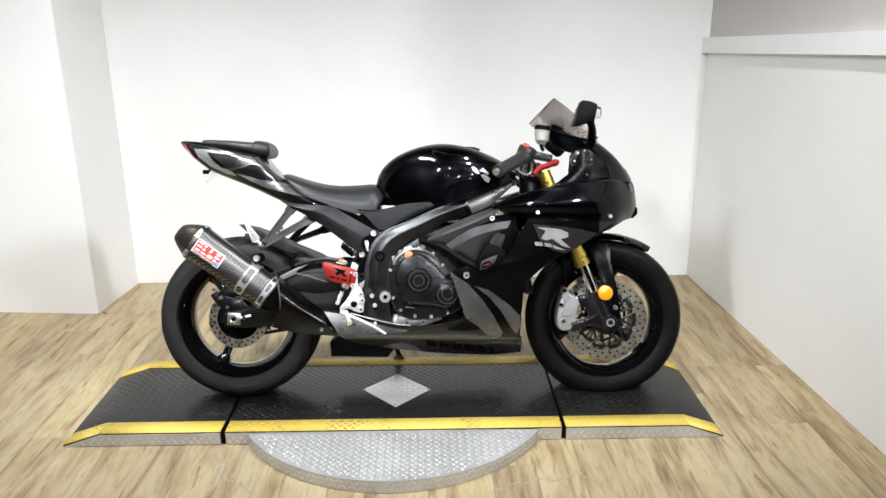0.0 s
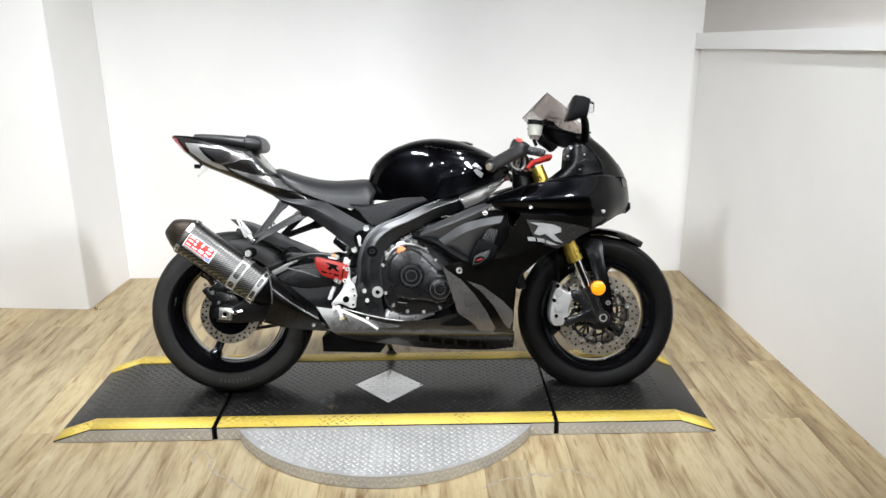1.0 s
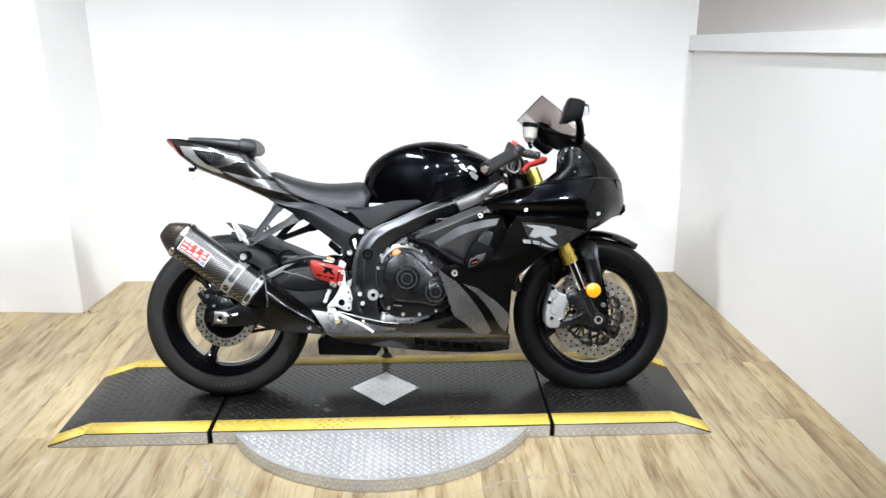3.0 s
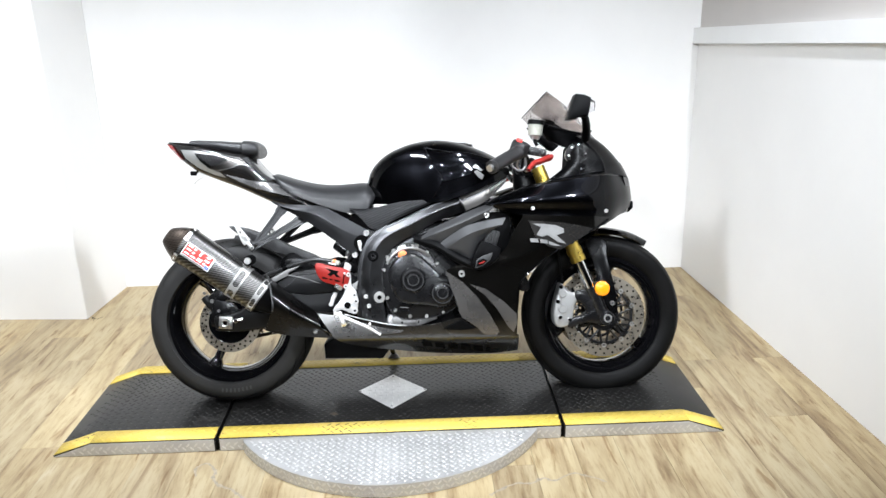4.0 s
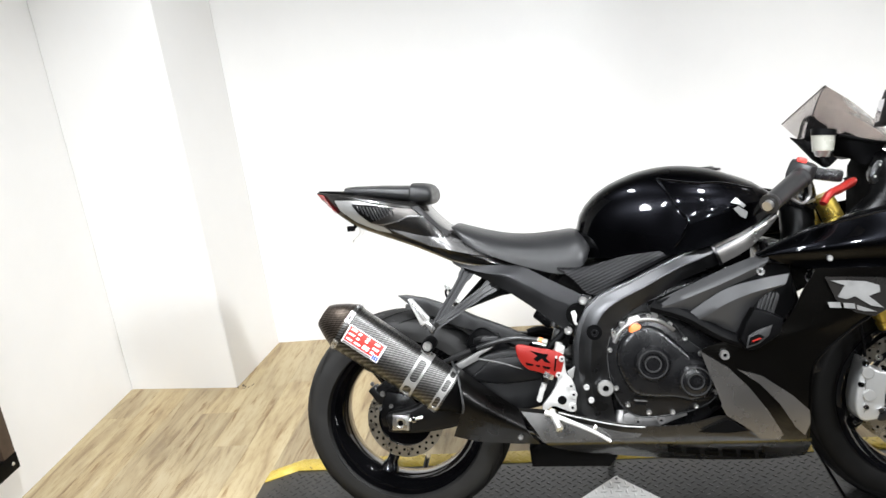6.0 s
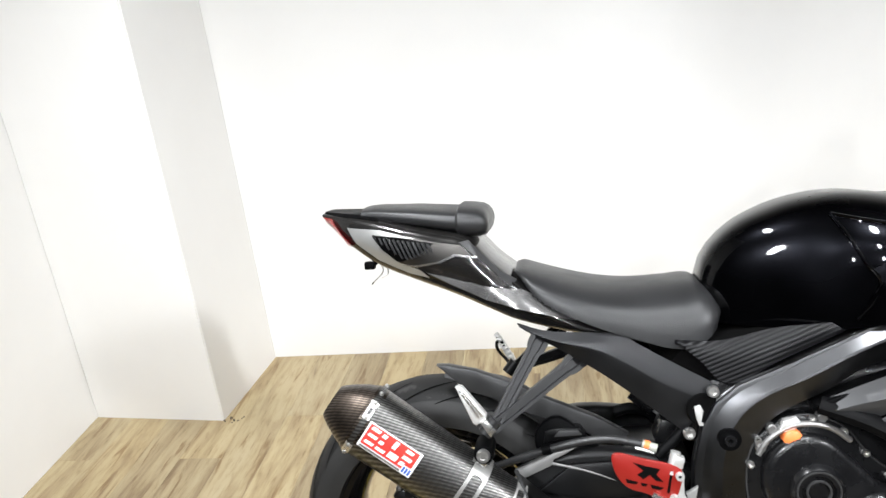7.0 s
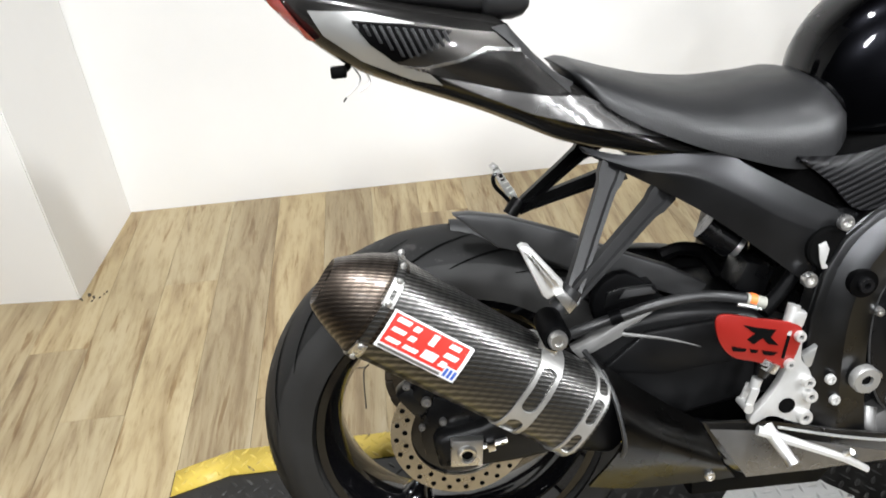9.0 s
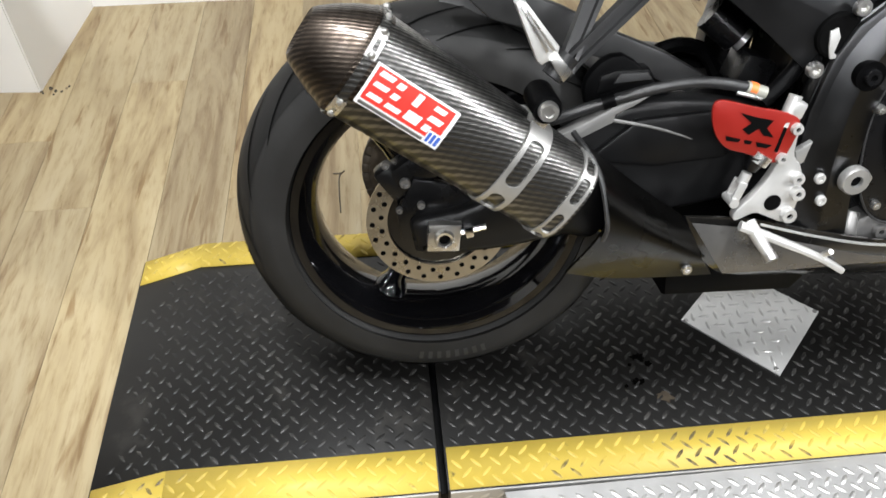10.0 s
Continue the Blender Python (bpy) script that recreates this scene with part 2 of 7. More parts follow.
REDP = surface("red_paint", (0.72, 0.04, 0.03), 0.4, 0, 0.06, 20)
WHITEP = surface("white_paint", (0.82, 0.82, 0.82), 0.4, 0, 0.03, 20)
BLUEP = surface("blue_paint", (0.05, 0.12, 0.45), 0.4, 0, 0.06, 20)
ORANGEP = surface("orange_plastic", (0.85, 0.20, 0.05), 0.4, 0, 0.08, 20)
AMBER = surface("amber_reflector", (0.90, 0.28, 0.004), 0.18, 0, 0.06, 90, 0.1, 250, coat=0.5)
LENS_RED = surface("red_lens", (0.38, 0.012, 0.012), 0.12, 0, 0.1, 40, coat=0.6)
FLUID = surface("milky_plastic", (0.30, 0.30, 0.26), 0.3, 0, 0.06, 30)
CARBON = carbon_material("carbon_twill", 0.0074, (0.22, 0.216, 0.208))
# light grey that paints the sheen on the swingarm's facet and crease
ARMEDGE = surface("arm_sheen_grey", (0.20, 0.197, 0.192), 0.45, 0.35, 0.1, 30, 0.08, 500)
DIAMOND = surface("scuffed_diamond_steel", (0.66, 0.655, 0.64), 0.44, 0.55, 0.1, 9, 0.08, 200)
SMOKE = clear("smoked_screen", (0.74, 0.67, 0.64), 0.0, 1.05)
HEADLENS = clear("clear_lens", (0.9, 0.9, 0.92))
def ribbed_material():
    """Black side panel moulded with fine slanting ribs."""
    m, nt, bsdf = material("ribbed_black_plastic")
    v = coords(nt, (1, 1, 1), (0, radians(112), 0))
    w = node(nt, "ShaderNodeTexWave", Scale=40.0, Distortion=0.15)
    w.bands_direction = "X"
    nt.links.new(v, w.inputs["Vector"])
    nt.links.new(ramp(nt, w.outputs["Fac"], [(0.40, (0.0015, 0.0015, 0.0018)), (0.9, (0.010, 0.010, 0.011))]), bsdf.inputs["Base Color"])
    bsdf.inputs["Roughness"].default_value = 0.36
    bsdf.inputs["Specular IOR Level"].default_value = 0.2
    bump(nt, bsdf, w.outputs["Fac"], 0.4, 0.0012)
    return m


RIBBED = ribbed_material()
SWEEP = surface("dark_sweep_paint", (0.055, 0.052, 0.049), 0.30, 0.8, 0.1, 6, coat=0.6, shine=0.2)
HEADB = surface("dark_headlight_lens", (0.004, 0.004, 0.005), 0.15, 0.0, 0.1, 10, coat=0.5)
CHAIN = surface("oiled_chain_steel", (0.095, 0.080, 0.064), 0.42, 0.7, 0.3, 80)
STRAPM = surface("dull_strap_aluminium", (0.46, 0.455, 0.44), 0.42, 0.75, 0.08, 30, 0.08, 500)
HOSE = surface("rubber_hose", (0.016, 0.016, 0.0165), 0.36, 0, 0.15, 30, 0.05, 500, shine=0.5)


# ---- mesh helpers ----
def part(name, bm, mat, parent=None, label="", angle=38):
    """Links a bmesh as one mesh object under a thing or a part."""
    for f in bm.faces:
        f.smooth = True
    for e in bm.edges:
        if len(e.link_faces) != 2 or e.calc_face_angle(0) > radians(angle):
            e.smooth = False
    me = bpy.data.meshes.new(name)
    bm.to_mesh(me)
    bm.free()
    me.materials.append(mat)
    ob = new(name, me)
    while parent and parent.parent and parent.parent.parent:
        parent = parent.parent
    if parent:
        ob.parent = parent
    if label:
        ob["label"] = label
    return ob


def thing(name, m, label, category, group=""):
    ob = new(name)
    ob.matrix_world = m
    ob.empty_display_size = 0.05
    return tagged(ob, label, category, group)


def fresh():
    return bmesh.new()


def box(bm, c, s, bevel=0.0, turn=(0, 0, 0)):
    m = pose(*c, *turn) @ Matrix.Diagonal((*s, 1))
    r = bmesh.ops.create_cube(bm, size=1, matrix=m)
    if bevel:
        es = list({e for v in r["verts"] for e in v.link_edges})
        bmesh.ops.bevel(bm, geom=es, offset=bevel, segments=2, affect="EDGES", profile=0.6)
    return bm


def prism(bm, pts, y0, y1, bevel=0.0, segs=2):
    """A polygon in the xz plane, extruded from y0 to y1, with rounded rims."""
    a = [bm.verts.new((x, y0, z)) for x, z in pts]
    f = bm.faces.new(a)
    r = bmesh.ops.extrude_face_region(bm, geom=[f])
    vs = [v for v in r["geom"] if isinstance(v, bmesh.types.BMVert)]
    for v in vs:
        v.co.y = y1
    faces = list({g for v in a + vs for g in v.link_faces})
    bmesh.ops.recalc_face_normals(bm, faces=faces)
    if bevel:
        es = [e for e in {e for v in a + vs for e in v.link_edges} if abs(e.verts[0].co.y - e.verts[1].co.y) < 1e-6]
        bmesh.ops.bevel(bm, geom=es, offset=bevel, segments=segs, affect="EDGES", profile=0.5)
    return bm


def spline(pts, n):
    """n points along a smooth curve through pts."""
    p = [Vector(q) for q in pts]
    if len(p) == 2:
        return [p[0].lerp(p[1], i / (n - 1)) for i in range(n)]
    out = []
    for i in range(n):
        s = i / (n - 1) * (len(p) - 1)
        k = min(int(s), len(p) - 2)
        f = s - k
        a, b, c, d = p[max(k - 1, 0)], p[k], p[k + 1], p[min(k + 2, len(p) - 1)]
        out.append(0.5 * (2 * b + (c - a) * f + (2 * a - 5 * b + 4 * c - d) * f * f + (3 * b - a - 3 * c + d) * f ** 3))
    return out


def rounded(pts, n=40):
    """A closed smooth outline through pts."""
    q = list(pts) + [pts[0]]
    p = [Vector(a) for a in q]
    out = []
    m = len(p) - 1
    for i in range(n):
        s = i / n * m
        k = int(s)
        f = s - k
        a, b, c, d = p[(k - 1) % m], p[k], p[(k + 1) % m], p[(k + 2) % m]
        out.append(tuple(0.5 * (2 * b + (c - a) * f + (2 * a - 5 * b + 4 * c - d) * f * f + (3 * b - a - 3 * c + d) * f ** 3)))
    return out


def loft(bm, rings, closed=True, caps=True):
    vs = [[bm.verts.new(p) for p in ring] for ring in rings]
    made = []
    for a, b in zip(vs, vs[1:]):
        n = len(a)
        for i in range(n if closed else n - 1):
            j = (i + 1) % n
            made.append(bm.faces.new((a[i], a[j], b[j], b[i])))
    if caps and closed:
        made.append(bm.faces.new(vs[0][::-1]))
        made.append(bm.faces.new(vs[-1]))
    bmesh.ops.recalc_face_normals(bm, faces=made)
    return bm


def tube(bm, pts, r, segs=10, n=0, flat=1.0):
    """A round bar along a smooth curve; r: a radius or one at each end."""
    n = n or (2 if len(pts) == 2 else 6 * len(pts))
    path = spline(pts, n)
    r0, r1 = r if isinstance(r, tuple) else (r, r)
    rings = []
    up = None
    for i, p in enumerate(path):
        d = (path[min(i + 1, n - 1)] - path[max(i - 1, 0)]).normalized()
        if up is None:
            up = d.orthogonal().normalized()
        up = (up - d * up.dot(d)).normalized()
        side = d.cross(up)
        rr = r0 + (r1 - r0) * i / (n - 1)
        rings.append([p + rr * (math.cos(a) * up * flat + math.sin(a) * side) for a in (2 * math.pi * k / segs for k in range(segs))])
    return loft(bm, rings)


def lathe(bm, profile, centre, axis="y", segs=48, a0=0.0, a1=360.0, ring=False):
    """Turns (radius, along) pairs round an axis through centre. ring: joins the profile's last point to its first."""
    full = abs(a1 - a0) >= 359.9
    n = segs if full else segs + 1
    c = Vector(centre)
    rings = []
    for i in range(n):
        a = radians(a0 + (a1 - a0) * i / segs)
        row = []
        for r, h in profile:
            u, w = r * math.cos(a), r * math.sin(a)
            row.append(c + Vector((u, h, w) if axis == "y" else (u, w, h) if axis == "z" else (h, u, w)))
        rings.append(row)
    vs = [[bm.verts.new(p) for p in row] for row in rings]
    made = []
    m = len(profile)
    for i in range(n if full else n - 1):
        a, b = vs[i], vs[(i + 1) % n]
        for k in range(m if ring else m - 1):
            j = (k + 1) % m
            made.append(bm.faces.new((a[k], a[j], b[j], b[k])))
    if not full and ring:
        made.append(bm.faces.new(vs[0]))
        made.append(bm.faces.new(vs[-1][::-1]))
    bmesh.ops.remove_doubles(bm, verts=[v for row in vs for v in row], dist=1e-6)
    bmesh.ops.recalc_face_normals(bm, faces=[f for f in made if f.is_valid])
    return bm


def disc_y(bm, x, z, y0, y1, r, segs=20, bevel=0.0):
    """A round boss along y."""
    s = 1 if y1 > y0 else -1
    b = bevel
    return lathe(bm, [(0, y0), (r, y0), (r, y1 - s * b), (r - b, y1), (0, y1)] if b else [(0, y0), (r, y0), (r, y1), (0, y1)], (x, 0, z), "y", segs)


def bolt_y(bm, x, y, z, r=0.007, h=0.006):
    """A hexagon-socket bolt head that faces -y."""
    return lathe(bm, [(0, y - h * 0.35), (r * 0.45, y - h * 0.35), (r * 0.5, y - h), (r * 0.85, y - h), (r, y - h * 0.7), (r, y), (0, y)], (x, 0, z), "y", 12)


def patch(bm, top, low, yfun=None, nu=24, nv=10, thick=0.004, bulge=0.0):
    """A shell between two curves of (x, z) or (x, y, z); yfun gives the half-width for (x, z)."""
    def full(p):
        return p if len(p) == 3 else (p[0], -yfun(p[0], p[1]), p[1])
    t, l = spline([full(p) for p in top], nu), spline([full(p) for p in low], nu)
    rows = []
    for a, b in zip(t, l):
        row = []
        for k in range(nv):
            f = k / (nv - 1)
            p = a.lerp(b, f)
            if yfun:
                p.y = -yfun(p.x, p.z)
            p.y -= bulge * math.sin(math.pi * f)
            row.append(p)
        rows.append(row)
    outer = [[bm.verts.new(p) for p in row] for row in rows]
    made = []
    for a, b in zip(outer, outer[1:]):
        for k in range(nv - 1):
            made.append(bm.faces.new((a[k], a[k + 1], b[k + 1], b[k])))
    bmesh.ops.recalc_face_normals(bm, faces=made)
    if sum(f.normal.y * f.calc_area() for f in made) > 0:
        bmesh.ops.reverse_faces(bm, faces=made)
    if thick:
        bmesh.ops.solidify(bm, geom=made, thickness=thick)
    return bm


def overlay(bm, pts, yfun, proud=0.002, cuts=3, thick=0.0015):
    """A thin shaped piece that follows the skin y = -yfun(x, z)."""
    f = bm.faces.new([bm.verts.new((x, 0, z)) for x, z in pts])
    faces = bmesh.ops.triangulate(bm, faces=[f])["faces"]
    for _ in range(cuts):
        es = list({e for g in faces for e in g.edges if e.calc_length() > 0.02})
        if not es:
            break
        bmesh.ops.subdivide_edges(bm, edges=es, cuts=1)
        faces = list({g for v in {v for g in faces if g.is_valid for v in g.verts} for g in v.link_faces})
        faces = bmesh.ops.triangulate(bm, faces=faces)["faces"] or faces
    vs = {v for g in faces for v in g.verts}
    for v in vs:
        v.co.y = -yfun(v.co.x, v.co.z) - proud
    bmesh.ops.recalc_face_normals(bm, faces=faces)
    if sum(g.normal.y for g in faces) > 0:
        bmesh.ops.reverse_faces(bm, faces=faces)
    r = bmesh.ops.extrude_face_region(bm, geom=faces)
    for v in r["geom"]:
        if isinstance(v, bmesh.types.BMVert):
            v.co.y -= thick
    return bm


def flipped(bm):
    """The same shape on the other side of the machine."""
    b = bm.copy()
    for v in b.verts:
        v.co.y = -v.co.y
    bmesh.ops.reverse_faces(b, faces=b.faces[:])
    return b


def spline_z(table, x):
    """A smooth curve through (x, value) pairs, held beyond both ends."""
    if x <= table[0][0]:
        return table[0][1]
    if x >= table[-1][0]:
        return table[-1][1]
    for i, ((a, p), (b, q)) in enumerate(zip(table, table[1:])):
        if x <= b:
            k, j = max(i - 1, 0), min(i + 2, len(table) - 1)
            m0 = (q - table[k][1]) / (b - table[k][0])
            m1 = (table[j][1] - p) / (table[j][0] - a)
            h = b - a
            t = (x - a) / h
            return (2 * t ** 3 - 3 * t ** 2 + 1) * p + (t ** 3 - 2 * t ** 2 + t) * h * m0 + (-2 * t ** 3 + 3 * t ** 2) * q + (t ** 3 - t ** 2) * h * m1


def lerp_table(table, x):
    return spline_z(table, x)

# ---- room ----
X0, X1, Y0, Y1, H = -2.344, 1.392, 2.1, 4.18, 3.3
HX0, HX1, HY0 = -8.0, 7.0, -9.0  # the dark hall that the booth opens to


def wall(name, lo, hi, mat=WALL, label="white painted drywall wall, softly scuffed"):
    c = [(a + b) / 2 for a, b in zip(lo, hi)]
    return tagged(part(name, box(fresh(), c, [b - a for a, b in zip(lo, hi)]), mat), label, "wall", kind="structure")


wall("wall_north", (X0 - 0.15, Y1, 0), (X1 + 0.6, Y1 + 0.15, H))
bm = fresh()
EW = (X1 + 0.003, X1 + 0.083)  # the east wall's x at the north and the south end
f = bm.faces.new([bm.verts.new(p) for p in ((EW[0], Y1, 0), (EW[1], Y0, 0), (X1 + 0.158, Y0, 0), (X1 + 0.158, Y1, 0))])
r = bmesh.ops.extrude_face_region(bm, geom=[f])
for v in r["geom"]:
    if isinstance(v, bmesh.types.BMVert):
        v.co.z = 1.252 + 0.052 * (Y1 - v.co.y)
bmesh.ops.recalc_face_normals(bm, faces=bm.faces[:])
bm2 = fresh()
lo_ = [(EW[0] + 0.004, Y1, 1.27), (EW[1] + 0.004, Y0, 1.36), (X1 + 0.158, Y0, 1.36), (X1 + 0.158, Y1, 1.27)]
loft(bm2, [lo_, [(x, y, H) for x, y, z in lo_]])
tagged(part("wall_east_upper", bm2, TAUPE), "taupe painted wall above the ledge", "wall", kind="structure")
tagged(part("wall_east", bm, WALL), "white painted drywall wall, softly scuffed", "wall", kind="structure")
wall("wall_west", (X0 - 0.15, Y0, 0), (X0, Y1, H))
DARK = "dark grey wall of the hall behind"
wall("wall_south", (HX0, HY0 - 0.15, 0), (HX1, HY0, H), CEIL, DARK)
wall("hall_wall_west", (HX0 - 0.15, HY0, 0), (HX0, Y1 + 0.15, H), CEIL, DARK)
wall("hall_wall_east", (HX1, HY0, 0), (HX1 + 0.15, Y1 + 0.15, H), CEIL, DARK)
wall("hall_wall_north", (HX0, Y1 + 0.16, 0), (HX1, Y1 + 0.3, H), CEIL, DARK)
foot_ = [(-1.774, Y1, 0), (-1.816, 3.719, 0), (X0 - 0.002, 3.765, 0), (X0 - 0.002, Y1, 0)]
pillar = loft(fresh(), [foot_, [(x, y, H) for x, y, z in foot_]])
bmesh.ops.bevel(pillar, geom=[e for e in pillar.edges if abs(e.verts[0].co.z - e.verts[1].co.z) > 1], offset=0.004, segments=2, affect="EDGES")
tagged(part("wall_pillar", pillar, WALL), "white painted boxed-out pillar in the corner", "pillar", kind="structure")
tagged(part("ceiling", box(fresh(), ((HX0 + HX1) / 2, (HY0 + Y1) / 2, H + 0.05), (HX1 - HX0 + 0.3, Y1 - HY0 + 0.6, 0.1)), CEIL), "dark painted hall ceiling", "ceiling", kind="structure")
ledge = fresh()
rows = []
for y in (Y1 - 0.003, 3.0, 1.5, Y0 + 0.003):
    x = EW[0] + (EW[1] - EW[0]) * (Y1 - y) / (Y1 - Y0) - 0.001
    z = 1.252 + 0.052 * (Y1 - y)
    rows.append([(x, y, z), (x - 0.03, y, z), (x - 0.03, y, z + 0.083), (x, y, z + 0.083)])
    rows[-1] = [(X1 + 0.158, y, z + 0.002), (x - 0.03, y, z + 0.002), (x - 0.03, y, z + 0.083), (X1 + 0.158, y, z + 0.083)]
loft(ledge, rows)
tagged(part("ledge_trim", ledge, TRIMW), "white painted square ledge board along the wall", "ledge", kind="structure")
tagged(part("hall_floor", box(fresh(), ((HX0 + HX1) / 2, HY0 / 2 + 0.4, -0.048), (HX1 - HX0, -HY0 + 0.8, 0.1)), HALLF), "worn oak-coloured floor of the hall", "floor", kind="structure")
floor = tagged(part("floor", box(fresh(), ((HX0 + HX1) / 2, (HY0 + Y1) / 2, -0.053), (HX1 - HX0, Y1 - HY0 + 0.3, 0.1)), SUBFLOOR), "washed oak vinyl plank floor with worn grey-brown grain", "floor", kind="structure")

# ---- loading platform: three deck sections, a round plate, a diamond plate ----
PZ = 0.050
PY0, PY1 = 2.445, 3.035
XL, KL, SL, SR, KR, XR = -1.436, -1.302, -0.860, 0.369, 0.824, 0.954
CX, CY, CR = -0.247, 2.742, 0.605


def top_z(x):
    if x < KL:
        return 0.006 + (PZ - 0.006) * (x - XL) / (KL - XL)
    if x > KR:
        return 0.006 + (PZ - 0.006) * (XR - x) / (XR - KR)
    return PZ


def lug(bm, x, y, z, a, length=0.0102, wide=0.0036, high=0.0016, m=None):
    """One raised lens-shaped tread lug."""
    c, s = math.cos(a), math.sin(a)
    loop = []
    for u, w in ((-1, 0), (-0.45, -0.8), (0.45, -0.8), (1, 0), (0.45, 0.8), (-0.45, 0.8)):
        loop.append((u * length, w * wide))
    vs = []
    for u, w in loop:
        p = Vector((x + u * c - w * s, y + u * s + w * c, z))
        vs.append(p)
    tops = [Vector((x + u * 0.55 * c, y + u * 0.55 * s, z + high)) for u in (-length, length)]
    if m:
        vs, tops = [m @ p for p in vs], [m @ p for p in tops]
    v = [bm.verts.new(p) for p in vs]
    t = [bm.verts.new(p) for p in tops]
    for q in ((v[0], v[1], t[0]), (v[1], v[2], t[1], t[0]), (v[2], v[3], t[1]), (v[3], v[4], t[1]), (v[4], v[5], t[0], t[1]), (v[5], v[0], t[0])):
        bm.faces.new(q)


def lugs(inside, x0, x1, y0, y1, pitch=0.0168, zfun=None, m=None, **kw):
    bm = fresh()
    row, step = pitch / math.sqrt(2), pitch * math.sqrt(2)
    nx, ny = int((x1 - x0) / step), int((y1 - y0) / row)
    for i in range(nx + 1):
        for j in range(ny + 1):
            x, y = x0 + 0.5 * pitch + (i + 0.5 * (j % 2)) * step, y0 + 0.4 * pitch + j * row
            if x < x1 and y < y1 - 0.003 and inside(x, y):
                lug(bm, x, y, zfun(x) if zfun else 0.0, radians(45 if j % 2 else -45), m=m, **kw)
    return bm


TWIST = Matrix.Translation((CX, CY, 0)) @ Matrix.Rotation(radians(-0.5), 4, "Z") @ Matrix.Translation((-CX, -CY, 0))


def deck(xa, xb, knees, label):
    """One section of the deck: a hollow-looking steel box with painted rims and tread."""
    t = thing("ramp_section", TWIST, label, "ramp", "sections of the loading platform")
    prof = sorted({xa, xb, *knees})
    bm = fresh()
    lo = [(x, 0.001) for x in (prof[0], prof[-1])]
    pts = [(x, top_z(x)) for x in prof] + lo[::-1]
    prism(bm, pts, PY0, PY1, 0.0015)
    body = part("deck_body", bm, BLACK_PLATE, t)
    for y0, y1 in ((PY0 + 0.001, PY0 + 0.075), (PY1 - 0.066, PY1 - 0.001)):
        sm = fresh()
        for a, b in zip(prof, prof[1:]):
            a2, b2 = max(a, xa + 0.003), min(b, xb - 0.003)
            vs = [(a2, y0, top_z(a2)), (b2, y0, top_z(b2)), (b2, y1, top_z(b2)), (a2, y1, top_z(a2))]
            lowr = [sm.verts.new((x, y, z)) for x, y, z in vs]
            uppr = [sm.verts.new((x, y, z + 0.0022)) for x, y, z in vs]
            sm.faces.new(uppr)
            for k in range(4):
                sm.faces.new((lowr[k], lowr[(k + 1) % 4], uppr[(k + 1) % 4], uppr[k]))
        part("painted_edge", sm, YELLOW, t, "worn yellow safety-painted edge")
        part("edge_tread", lugs(lambda x, y: True, xa + 0.006, xb - 0.006, y0 + 0.0015, y1 - 0.001, pitch=0.0225, zfun=lambda x: top_z(x) + 0.0021, high=0.0013, length=0.0130, wide=0.0036), YELLOW_LUG, t)["kind"] = "stuff"
    inner = lugs(lambda x, y: abs(x - CX) + abs(y - CY) > 0.145 and KL - 0.085 < x + 0.02 * math.sin(40 * y) and x < KR - 0.01, xa + 0.006, xb - 0.006, PY0 + 0.079, PY1 - 0.070, 0.0225, zfun=top_z, length=0.0118, wide=0.0039, high=0.0017)
    part("deck_tread", inner, BLACK_LUG, t)["kind"] = "stuff"
    # front plate of bare tread steel
    sm = fresh()
    px = [(x, top_z(x) - 0.004) for x in prof] + lo[::-1]
    px = [(min(max(x, xa + 0.004), xb - 0.004), max(z, 0.002)) for x, z in px]
    prism(sm, px, PY0 - 0.003, PY0 + 0.001)
    part("front_plate", sm, STEEL, t, "bare tread-steel front plate")
    m = Matrix.Translation((0, PY0 - 0.003, 0)) @ Matrix.Rotation(radians(90), 4, "X")
    part("front_tread", lugs(lambda x, y: y < top_z(x) - 0.014, xa + 0.008, xb - 0.008, 0.006, PZ - 0.004, 0.0195, m=m, length=0.0112, wide=0.0042, high=0.0022), LUG, t)["kind"] = "stuff"
    return t


deck(XL, SL - 0.006, [KL], "black tread-plate ramp section with yellow painted edges, on the plank floor")
mid = deck(SL + 0.006, SR - 0.005, [], "black tread-plate middle deck with yellow edges and a steel diamond")
deck(SR + 0.005, XR, [KR], "black tread-plate ramp section with a yellow sloping end")

# black strips laid in the gaps darken them like their shade and grit
for xs_, wide_ in ((SL, 0.0116), (SR, 0.0096)):
    part("joint_strip", box(fresh(), (xs_, (PY0 + PY1) / 2, 0.020), (wide_, PY1 - PY0 - 0.004, 0.036), 0.002), PLASTIC, mid, "black strip for the shade in the gritty gap between two sections")
dm = fresh()
vs = [dm.verts.new((CX + dx, CY + dy, PZ + 0.0005)) for dx, dy in ((-0.134, 0.004), (0.002, -0.136), (0.134, -0.002), (-0.002, 0.132))]
f = dm.faces.new(vs)
r = bmesh.ops.extrude_face_region(dm, geom=[f])
for v in r["geom"]:
    if isinstance(v, bmesh.types.BMVert):
        v.co.z += 0.003
plate = part("diamond_plate", dm, DIAMOND, mid, "bare steel tread diamond screwed to the deck")
turn_ = Matrix.Translation((CX, CY, 0)) @ Matrix.Rotation(radians(45), 4, "Z") @ Matrix.Translation((-CX, -CY, 0))
